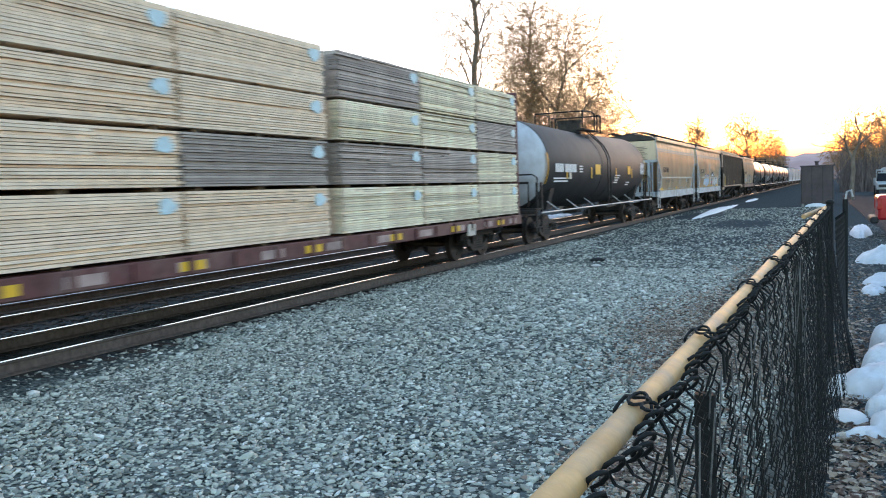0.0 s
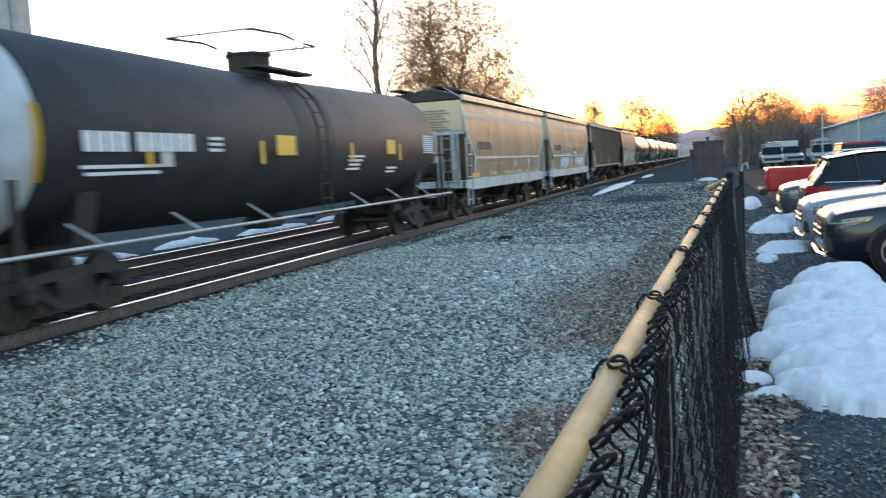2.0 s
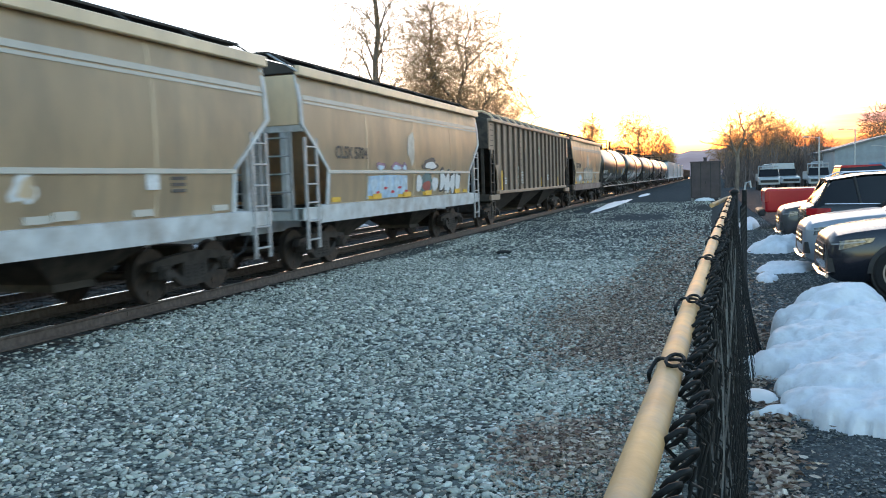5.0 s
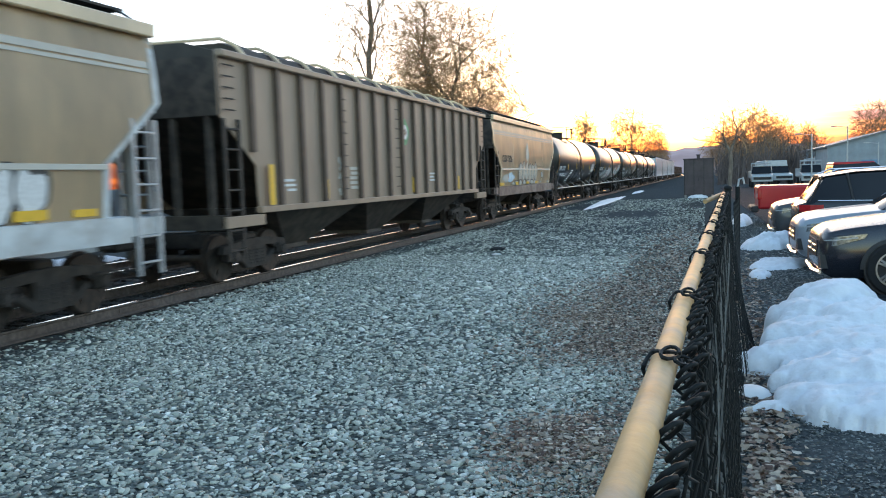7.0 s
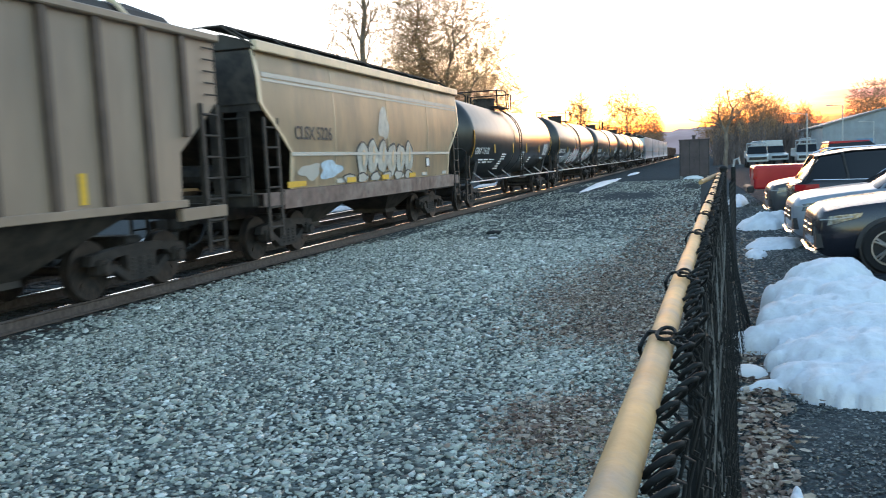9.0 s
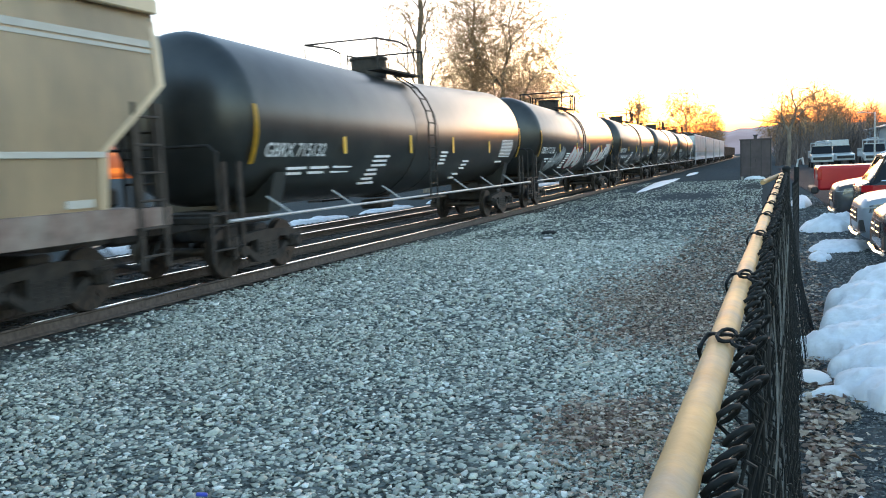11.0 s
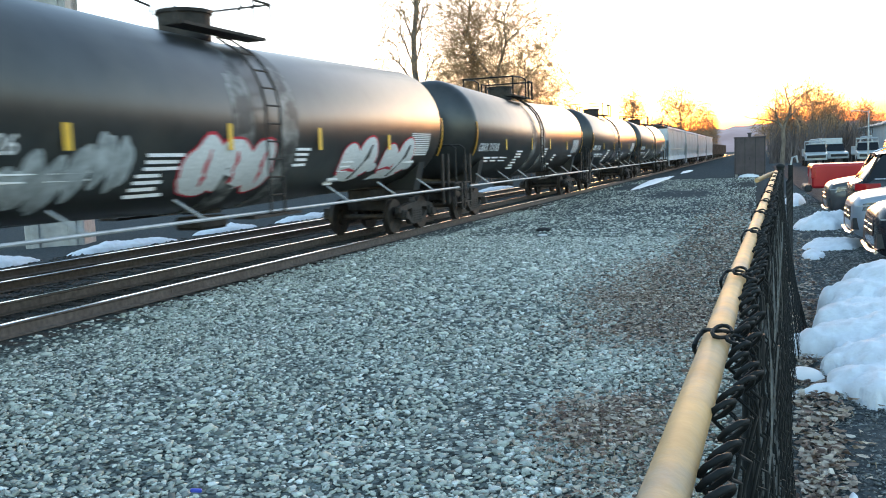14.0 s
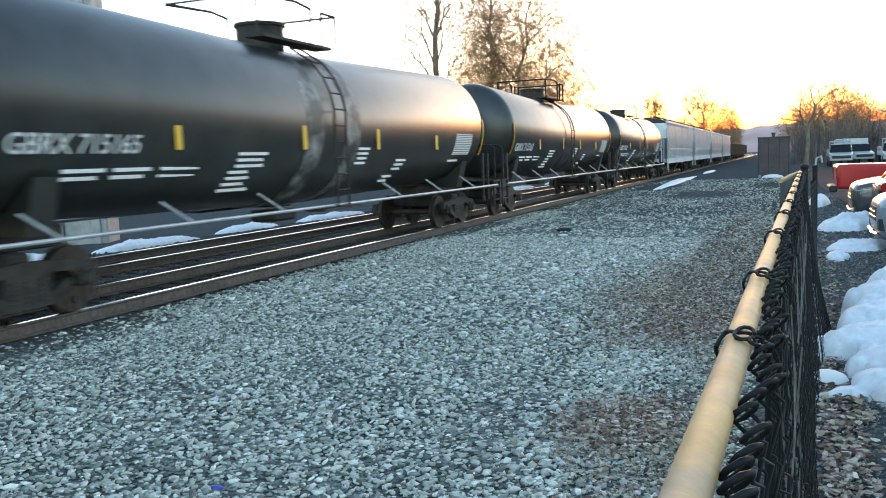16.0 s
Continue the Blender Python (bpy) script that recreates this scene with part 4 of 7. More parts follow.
    bars(w, W + 0.006, 5.35, 2.1, [[(0, 0.42)], [(0.05, 0.4)], [(0, 0.42)], [(0, 0.4)], [(0.03, 0.4)]], M["hop_band"], 0.07, 0.11)
    spray(w, [(blob_outline(4.85 + 0.08 * (k % 2), 1.55 + 0.17 * k, 0.16, 0.09, 14, 0.2, k), M["hop_band"], 0.01) for k in range(5)], lambda z, y: W)
    spray(w, [(blob_outline(9.15, 3.05, 0.26, 0.36, 22, 0.1, 1), M["green_paint"], 0.006), (blob_outline(9.15, 3.05, 0.17, 0.2, 20, 0.06, 1), M["white_paint"], 0.01), (blob_outline(9.15, 3.05, 0.08, 0.1, 16, 0.06, 1), M["hop_rib"], 0.014)], lambda z, y: W)
    bars(w, W + 0.006, 11.2, 1.95, [[(0, 0.5)], [(0, 0.35)], [(0, 0.5)]], M["white_paint"])
    bogie(w, 1.75)
    bogie(w, L - 1.75)
    coupler(w, 0.0, -1)
    coupler(w, L, 1)
    return w


BOARD = {}
for tone, base in (("new", (0.92, 0.71, 0.53)), ("old", (0.44, 0.37, 0.33))):
    bm = bmesh.new()
    box(bm, -0.5, 0.5, -0.5, 0.5, -0.5, 0.5)
    BOARD[tone] = bpy.data.meshes.new("board")
    bm.to_mesh(BOARD[tone])
    bm.free()
    BOARD[tone].materials.append(mat(tone + "_sawn_board", base, 0.85, 0, 0.16, 3, 0.2, 40, stretch=(1, 2.5, 0.05), rnd=0.28))


def lumber_bundle(w, y0, y1, z0, z1, old, x_in=0.05, x_out=1.5, tag_y=None):
    """A strapped bundle: layers of boards, each layer of its own depth and tone."""
    rng = random.Random(round(y0 * 31 + z0 * 17))
    n = 19
    h = (z1 - z0) / n
    boards = []
    for i in range(n):
        ends = [y0 + rng.uniform(-0.015, 0.02), y1 + rng.uniform(-0.05, 0.02)]
        if rng.random() < 0.35:
            m = rng.uniform(y0 + 0.6, y1 - 0.6)
            spans = [(ends[0], m), (m + 0.012, ends[1])]
        else:
            spans = [tuple(ends)]
        for a, b in spans:
            boards.append((x_out + rng.uniform(-0.014, 0.006) - (rng.uniform(0.02, 0.05) if rng.random() < 0.2 else 0), a, b, z0 + i * h + rng.uniform(0.001, 0.005), z0 + (i + 1) * h - rng.uniform(0.002, 0.007)))
    bm = bmesh.new()
    if x_out > 0 and y0 > 12.5:
        box(bm, x_in, x_out - 0.2, y0 + 0.03, y1 - 0.06, z0 + 0.004, z1 - 0.005)
        bundle = part("lumber_bundle", bm, M["lum_old"] if old else M["lum_new"], w, "weathered grey board bundle" if old else "")
        for xo, a, b, za, zb in boards:
            ob = new("board", BOARD["old" if old else "new"])
            ob.parent = bundle
            ob.matrix_basis = Matrix.Translation((xo - 0.1, (a + b) / 2, (za + zb) / 2)) @ Matrix.Diagonal((0.2, b - a, zb - za, 1))
    else:
        for xo, a, b, za, zb in boards:
            box(bm, x_in, xo, a, b, za, zb)
        bundle = part("lumber_bundle", bm, M["lum_old"] if old else M["lum_new"], w, "weathered grey board bundle" if old else "")
        bundle["kind"] = "stuff"
    if tag_y is not None:
        bm = bmesh.new()
        prism(bm, blob_outline(tag_y, z1 - 0.2, 0.17, 0.11, 14, 0.12, z0), "x", x_out + 0.008, x_out + 0.014)
        part("bundle_tag", bm, M["tag"], bundle)


def lumber_wagon():
    w = thing("lumber_wagon", "maroon flat wagon stacked four high with sawn lumber bundles", "lumber wagon", "freight train wagons")
    L = 22.3
    bm = bmesh.new()
    for s in (1, -1):
        box(bm, s * 1.36, s * 1.52, 0.2, L, 0.78, 1.04, 0.01)
        for i in range(22):
            y = 0.5 + i * 1.0
            box(bm, s * 1.52, s * 1.56, y, y + 0.12, 0.8, 1.02)
    box(bm, -1.36, 1.36, 0.2, L, 0.96, 1.04)
    box(bm, -0.4, 0.4, 0.2, L, 0.62, 0.96)
    part("deck_sill", bm, M["maroon"], w)
    bm = bmesh.new()
    for i in range(12):
        box(bm, 1.525, 1.531, 0.9 + i * 1.85, 1.5 + i * 1.85, 0.83, 0.97)
    part("sill_patch", bm, mat("faded_pink_paint", (0.4, 0.29, 0.27), 0.7, 0, 0.2, 5), w)
    for i in range(7):
        reflector(w, 1.535, 2.6 + i * 3.0, 0.9, 0.13, 0.5)
    bm = bmesh.new()
    box(bm, 1.53, 1.56, 18.3, 18.75, 0.68, 0.96)
    part("placard", bm, M["hop_band"], w)
    bm = bmesh.new()
    box(bm, -0.04, 0.04, 0.4, L - 0.1, 1.04, 4.4)
    for y in (0.3, L - 0.12):
        box(bm, -1.5, 1.5, y - 0.06, y + 0.06, 1.04, 4.5, 0.02)
    part("centre_beam", bm, M["maroon"], w)
    spans = [(0.5, 4.6), (4.68, 8.5), (8.56, 12.2), (12.65, 16.0), (16.03, 19.15), (19.18, 22.1)]
    tiers = [(1.09, 1.93), (1.99, 2.75), (2.81, 3.53), (3.58, 4.42)]
    grey = {(2, 1), (3, 1), (4, 1), (5, 2), (3, 3)}
    for i, (a, b) in enumerate(spans):
        for j, (z0, z1) in enumerate(tiers):
            for s in (1, -1):
                if s == 1:
                    lumber_bundle(w, a, b, z0, z1, (i, j) in grey, tag_y=b - 0.3)
                else:
                    lumber_bundle(w, a, b, z0, z1, False, -0.05, -1.5)
    bm = bmesh.new()
    for a, b in spans:
        for z in (1.06, 1.96, 2.78, 3.555):
            for k in (0.1, 0.5, 0.9):
                box(bm, -1.42, 1.42, a + k * (b - a) - 0.05, a + k * (b - a) + 0.05, z - 0.028, z + 0.028)
    part("dunnage", bm, M["lum_dark"], w)
    bogie(w, 2.2)
    bogie(w, L - 2.2)
    coupler(w, L, 1)
    return w


def gondola_wagon():
    w = thing("gondola_wagon", "dark rusty brown gondola wagon with side posts", "gondola wagon", "freight train wagons")
    L = 16.5
    bm = bmesh.new()
    for s in (1, -1):
        box(bm, s * 1.42, s * 1.48, 0.2, L - 0.2, 1.0, 3.0)
        for i in range(12):
            y = 0.5 + i * (L - 1) / 11
            box(bm, s * 1.48, s * 1.56, y - 0.07, y + 0.07, 1.0, 2.95)
        box(bm, s * 1.4, s * 1.56, 0.2, L - 0.2, 2.95, 3.06, 0.02)
    for y in (0.2, L - 0.26):
        box(bm, -1.42, 1.42, y, y + 0.06, 1.0, 3.0)
    box(bm, -1.42, 1.42, 0.2, L - 0.2, 1.0, 1.08)
    part("body", bm, mat("rusty_brown_gondola", (0.1, 0.06, 0.045), 0.8, 0, 0.2, 2), w)
    bogie(w, 1.9)
    bogie(w, L - 1.9)
    coupler(w, 0.0, -1)
    coupler(w, L, 1)
    return w


def place_wagon(w, y):
    WAGONS.append((w, y))
    w.matrix_world = pose(TRACK_X, y, 0)


def build_train():
    place_wagon(lumber_wagon(), 0.35)
    t1 = tank_wagon("black tank wagon with a white painted end and white lettering", M["matte_tank"], M["tank_white"], 16.4, 1.47, 2.52,
                    {"reflectors": (0.16, 0.357, 0.6, 0.787), "text": "", "ty": 3.0,
                     "bars": [(1.25, 2.1, [[(0, 1.9)], [(0.1, 1.6)]]), (9.7, 2.2, [[(0, 0.9)], [(0, 0.8)], [(0.1, 0.6)], [(0, 0.7)]]), (12.2, 1.9, [[(0, 0.7)], [(0, 0.6)]])]}, bend=0.05)
    for y, z, wd, h, m2 in ((6.75, 2.4, 0.75, 0.38, M["yellow"]), (12.25, 2.4, 0.55, 0.36, M["yellow"]), (3.05, 2.2, 0.28, 0.3, M["hop_band"])):
        reflector(t1, tank_x(1.47, 2.52, z) + 0.02, y, z, h, wd, m2)
    bars(t1, tank_x(1.47, 2.52, 2.3) + 0.02, 14.75, 2.74, [[(0, 0.85)]] * 9, M["white_paint"], 0.038, 0.058)
    bars(t1, tank_x(1.47, 2.52, 2.4) + 0.02, 1.25, 2.56, [[(0.235 * k + (0.15 if k > 3 else 0), 0.19) for k in range(10)]], M["white_paint"], 0.28)
    bars(t1, tank_x(1.47, 2.52, 2.4) + 0.02, 4.15, 2.52, [[(0, 0.4)]] * 3, M["white_paint"], 0.05)
    bm = bmesh.new()
    path_rod(bm, [(-1.1, -0.42, 1.2), (-1.1, -0.42, 1.95), (1.1, -0.42, 1.95), (1.1, -0.42, 1.2)], 0.03)
    part("end_pipe_frame", bm, M["steel_dark"], t1)
    place_wagon(t1, 24.95)
    small = [[(0, 0.55), (0.7, 0.5)], [(0, 0.5), (0.7, 0.4)]]
    h1, bow = hopper_wagon("tan-grey smooth covered hopper wagon with a white sill", M["hop_grey"], M["hop_sill"], 13.15,
                           {"band": True, "text": "CLSX 5696", "ty": 1.5, "yellow": (0,), "bars": [(2.4, 1.95, [[(0, 0.6), (0.9, 0.6), (1.9, 0.7)], [(0, 0.5), (0.9, 0.4), (1.9, 0.7)]], M["hop_rib"]), (10.2, 1.98, [[(0, 0.35)], [(0, 0.35)], [(0, 0.35)]], M["dark_paint"])]})
    bm = bmesh.new()
    for k in range(8):
        box(bm, -0.05, 1.05 - 0.12 * (k % 3), -0.012, -0.004, 3.02 + k * 0.09, 3.055 + k * 0.09)
    part("stencil_block", bm, M["hop_rib"], h1)["kind"] = "stuff"
    reflector(h1, bow(1.47) + 0.034, 1.25, 1.47, 0.14, 0.95)
    for y in (3.85, 6.0, 8.0):
        reflector(h1, bow(1.47) + 0.034, y, 1.49, 0.12, 0.42, M["yellow"] if y == 6.0 else M["hop_band"])
    spray(h1, [(blob_outline(7.35, 1.85, 0.2, 0.2, 18, 0.25, 2), M["white_paint"], 0.012), (blob_outline(7.4, 1.84, 0.13, 0.13, 16, 0.2, 2), M["hop_grey"], 0.016)], lambda z, y: bow(z))
    reflector(h1, bow(1.9) + 0.016, 9.75, 1.92, 0.26, 0.3, M["white_paint"])
    place_wagon(h1, 43.65)
    h2, bow = hopper_wagon("tan-grey covered hopper wagon with blue and white graffiti", M["hop_grey"], M["hop_sill"], 13.15,
                           {"band": True, "text": "CLSX 5704", "ty": 1.5, "yellow": (0, 1, 2, 3, 5)})
    rng = random.Random(5)
    shapes = [([(3.3, 1.42), (6.0, 1.42), (6.05, 1.6), (5.98, 1.97), (4.6, 1.99), (3.35, 1.96)], M["blue_paint"], 0.012)]
    for k in range(5):
        shapes.append((blob_outline(3.7 + k * 0.52, 1.7 + rng.uniform(-0.06, 0.08), 0.2, 0.2, 18, 0.2, k), M["pale_blue"], 0.015))
        shapes.append((blob_outline(3.95 + k * 0.5, 1.56 + 0.1 * (k % 2), 0.13, 0.035, 12, 0.2, k), M["red_paint"], 0.018))
    for y, ry in ((4.1, 0.3), (5.2, 0.42), (5.75, 0.2)):
        shapes.append((blob_outline(y, 2.2, ry, 0.1, 18, 0.15, y), M["mauve_paint"], 0.014))
        shapes.append((blob_outline(y, 2.17, ry * 0.7, 0.06, 18, 0.15, y), M["pale_blue"], 0.017))
    shapes += [(blob_outline(6.95, 1.75, 0.24, 0.24, 18, 0.06, 1), M["white_paint"], 0.014), (blob_outline(7.6, 1.75, 0.6, 0.28, 22, 0.08, 2), M["teal_paint"], 0.012),
               (blob_outline(7.62, 1.66, 0.36, 0.15, 18, 0.08, 3), M["dull_red"], 0.017), (blob_outline(8.35, 1.72, 0.3, 0.2, 18, 0.1, 4), M["white_paint"], 0.015),
               (blob_outline(7.9, 2.28, 0.68, 0.17, 22, 0.18, 2), M["dark_paint"], 0.014), (blob_outline(7.92, 2.25, 0.5, 0.1, 20, 0.1, 2), M["white_paint"], 0.018)]
    for k in range(4):
        y = 9.05 + k * 0.52
        shapes.append((blob_outline(y, 1.74 + 0.09 * (k == 0), 0.33, 0.37, 20, 0.16, k + 1), M["dark_paint"], 0.012 + 0.001 * k))
        shapes.append((blob_outline(y, 1.73 + 0.09 * (k == 0), 0.26, 0.3, 20, 0.16, k + 1), M["white_paint"], 0.018 + 0.001 * k))
    shapes.append((blob_outline(6.3, 2.7, 0.28, 0.42, 20, 0.14, 3), M["spray_grey"], 0.01))
    spray(h2, shapes, lambda z, y: bow(z))
    for y in (3.9, 6.0, 7.75, 10.6):
        reflector(h2, bow(1.47) + 0.034, y, 1.47, 0.13, 0.55)
    place_wagon(h2, 58.1)
    place_wagon(ribbed_wagon(), 73.0)
    h4, bow = hopper_wagon("tan-grey covered hopper wagon with dark ends and white tags", M["hop_grey"], M["rust_sill"], 13.15,
                           {"band": True, "text": "CLSX 5226", "ty": 1.3, "yellow": (0,)}, dark_end=True)
    shapes = [(blob_outline(6.25, 2.8, 0.36, 0.4, 22, 0.14, 2), M["spray_grey"], 0.01), (blob_outline(3.0, 1.72, 0.55, 0.2, 22, 0.2, 1), M["pale_blue"], 0.01), (blob_outline(2.0, 1.7, 0.5, 0.16, 22, 0.2, 3), M["hop_band"], 0.011)]
    for k in range(6):
        y, top = 4.8 + k * 0.66, 0.05 * math.sin(k * 1.3)
        shapes.append((blob_outline(y, 1.96 + top, 0.38, 0.42, 22, 0.08, k), M["dark_paint"], 0.012 + 0.0015 * k))
        shapes.append((blob_outline(y, 1.93 + top, 0.33, 0.4, 22, 0.08, k), M["spray_grey"], 0.019 + 0.0015 * k))
        shapes.append((blob_outline(y + 0.04, 1.98 + top, 0.09, 0.2, 14, 0.2, k), M["hop_grey"], 0.028 + 0.0015 * k))
    for k in range(6):
        y = 4.0 + k * 0.82
        shapes.append((blob_outline(y, 1.5, 0.34, 0.12, 18, 0.12, k), M["dark_paint"], 0.03))
        shapes.append((blob_outline(y, 1.485, 0.29, 0.1, 18, 0.12, k), M["hop_band"], 0.034))
    spray(h4, shapes, lambda z, y: bow(z))
    reflector(h4, bow(1.77) + 0.02, 9.8, 1.8, 0.28, 0.34, M["dark_paint"])
    reflector(h4, bow(1.77) + 0.026, 9.8, 1.8, 0.22, 0.27, M["white_paint"])
    for y in (1.2, 4.1, 6.3, 8.4):
        reflector(h4, bow(1.47) + 0.045, y, 1.46, 0.12, 0.5)
    place_wagon(h4, 91.9)
    R, ZC, L = 1.5, 2.62, 17.05
    base = {"reflectors": (0.214, 0.41, 0.581, 0.771), "text": "GBRX 715165", "ty": 0.85,
            "bars": [(1.75, 1.83, [[(0, 0.7), (0.85, 0.7), (1.75, 0.8)], [(0, 0.6), (0.85, 0.6), (1.75, 0.75)]]), (5.05, 2.02, [[(0.1, 0.8)], [(0.1, 0.7)], [(0.1, 0.75)], [(0, 0.5)], [(0, 0.6)], [(0, 0.55)], [(0, 0.8)]]),
                     (9.1, 2.1, [[(0, 0.5)], [(0, 0.45)], [(0.05, 0.4)], [(0, 0.45)]]), (11.1, 1.85, [[(0, 0.5)], [(0, 0.45)], [(0.0, 0.4)]]), (10.9, 1.5, [[(0, 0.45)], [(0, 0.4)]]),
                     (14.5, 2.46, [[(0, 1.2)]] * 12), (14.4, 1.8, [[(0, 0.7)]])]}
    lab = "long black tank wagon with yellow reflectors and white lettering"

    def graffiti_tank(w, patches, hearts=()):
        xf = lambda z, y: tank_face(R, ZC, L, 0.1, y, z) + 0.006
        shapes = []
        for k, (y, z, ry, rz, kind) in enumerate(patches):
            edge = M["red_paint"]
            if kind != "g":
                shapes.append((blob_outline(y, z, ry * 1.09, rz * 1.11, 26, 0.1, k), edge, 0.012))
            shapes.append((blob_outline(y, z, ry, rz, 26, 0.1, k), M["white_paint"] if kind != "g" else M["silver_spray"], 0.016))
            if kind == "r":
                shapes.append((blob_outline(y + 0.05, z + 0.02, ry * 0.1, rz * 0.42, 18, 0.3, k), M["red_paint"], 0.020))
        for y0, y1 in hearts:
            m1, m2 = y0 + 0.62, y1 - 0.68
            for q, material, lift in ((1.1, M["red_paint"], 0.012), (1.0, M["white_paint"], 0.017)):
                shapes.append((blob_outline(m1, 1.86, 0.44 * q, 0.33 * q, 24, 0.05, 1), material, lift))
                shapes.append((blob_outline(m2, 1.92, 0.5 * q, 0.4 * q, 24, 0.05, 2), material, lift + 0.001))
            shapes.append(([(y0 + 0.02, 1.4), (y0 + 0.5, 1.6), (y0 + 1.1, 1.66), (y1 - 0.7, 1.62), (y1 - 0.55, 1.48), (y1 - 1.0, 1.4), (y0 + 0.7, 1.42)], M["white_paint"], 0.019))
            shapes.append(([(y0 + 0.2, 1.58), (y0 + 0.75, 1.66), (y0 + 1.1, 1.6), (y0 + 1.1, 1.63), (y0 + 0.75, 1.69), (y0 + 0.2, 1.61)], M["red_paint"], 0.024))
            shapes.append(([(m2 - 0.42, 1.45), (m2 - 0.28, 1.45), (m2 + 0.1, 1.9), (m2 + 0.14, 2.18), (m2 + 0.03, 2.16), (m2 - 0.12, 1.8)], M["dark_paint"], 0.026))
            shapes.append((blob_outline(y1 - 0.16, 1.68, 0.23, 0.1, 16, 0.05, 1), M["white_paint"], 0.017))
        spray(w, shapes, xf)

    ta = tank_wagon(lab, M["black_tank"], M["black_tank"], L, R, ZC, dict(base, text="GBRX 715132"), 0.1, c=8.1, nose=0.1, truck=1.4)
    place_wagon(ta, 106.9)
    td = tank_wagon("long black tank wagon with red, white and silver graffiti", M["black_tank"], M["black_tank"], L, R, ZC, dict(base, text="GBRX 715126"), 0.1, white_patch=True, c=8.1, nose=0.1, truck=1.4)
    patches = [(2.9 + 0.36 * k, 1.55 + 0.08 * k + 0.1 * math.sin(k * 2.1), 0.2, 0.36, "g") for k in range(6)]
    patches += [(6.5, 1.83, 0.5, 0.42, "r"), (6.55, 1.58, 0.5, 0.2, "r"), (7.25, 1.86, 0.46, 0.4, "r"), (7.3, 1.58, 0.46, 0.2, "r"), (8.02, 1.84, 0.42, 0.4, "r"), (8.05, 1.6, 0.4, 0.22, "r")]
    graffiti_tank(td, patches, ((10.8, 12.9), (12.85, 15.05)))
    place_wagon(td, 126.0)
    te = tank_wagon(lab, M["black_tank"], M["black_tank"], L, R, ZC, base, 0.1, white_patch=True, c=8.1, nose=0.1, truck=1.4)
    place_wagon(te, 145.05)
    tf = tank_wagon(lab, M["black_tank"], M["black_tank"], L, R, ZC, dict(base, text="GBRX 715161"), 0.1, c=8.1, nose=0.1, truck=1.4)
    place_wagon(tf, 164.1)
    place_wagon(copy_thing(ta, pose(TRACK_X, 0, 0)), 183.1)
    hw, bow = hopper_wagon("white-blue covered hopper wagon", M["hop_white"], M["hop_white"], 19.6, {"yellow": (0,)})
    place_wagon(hw, 202.6)
    for k in range(1, 4):
        place_wagon(copy_thing(hw, pose(TRACK_X, 0, 0)), 202.6 + 21.1 * k)
    g = gondola_wagon()
    place_wagon(g, 287.3)
    for k in range(1, 4):
        place_wagon(copy_thing(g, pose(TRACK_X, 0, 0)), 287.3 + 18.2 * k)


def run_of_train(t):
    """Metres that the train has rolled by t seconds."""
    return 8.6 * t if t <= 4 else 34.4 + 8.73 * (t - 4)


def motions():
    for w, y in WAGONS:
        if y < 165:
            for ob in w.children:
                if ob.name.startswith("wheelset"):
                    x0, y0, z0 = ob.matrix_basis.translation
                    walk(ob, [(k / 15, pose(x0, y0, z0, math.degrees(run_of_train(k / 15) / 0.43))) for k in range(241)])
        walk(w, [(t, pose(TRACK_X, y - run_of_train(t), 0)) for t in range(0, 17)])


# ---------- the chain-link fence ----------
def fence_x(y):
    return 8.435 + 0.0305 * y + 0.01 * min(1, max(0, 2.0 - y))


def rail_z(y):
    return 1.455 + 0.004 * y


FENCE_END = 10.0


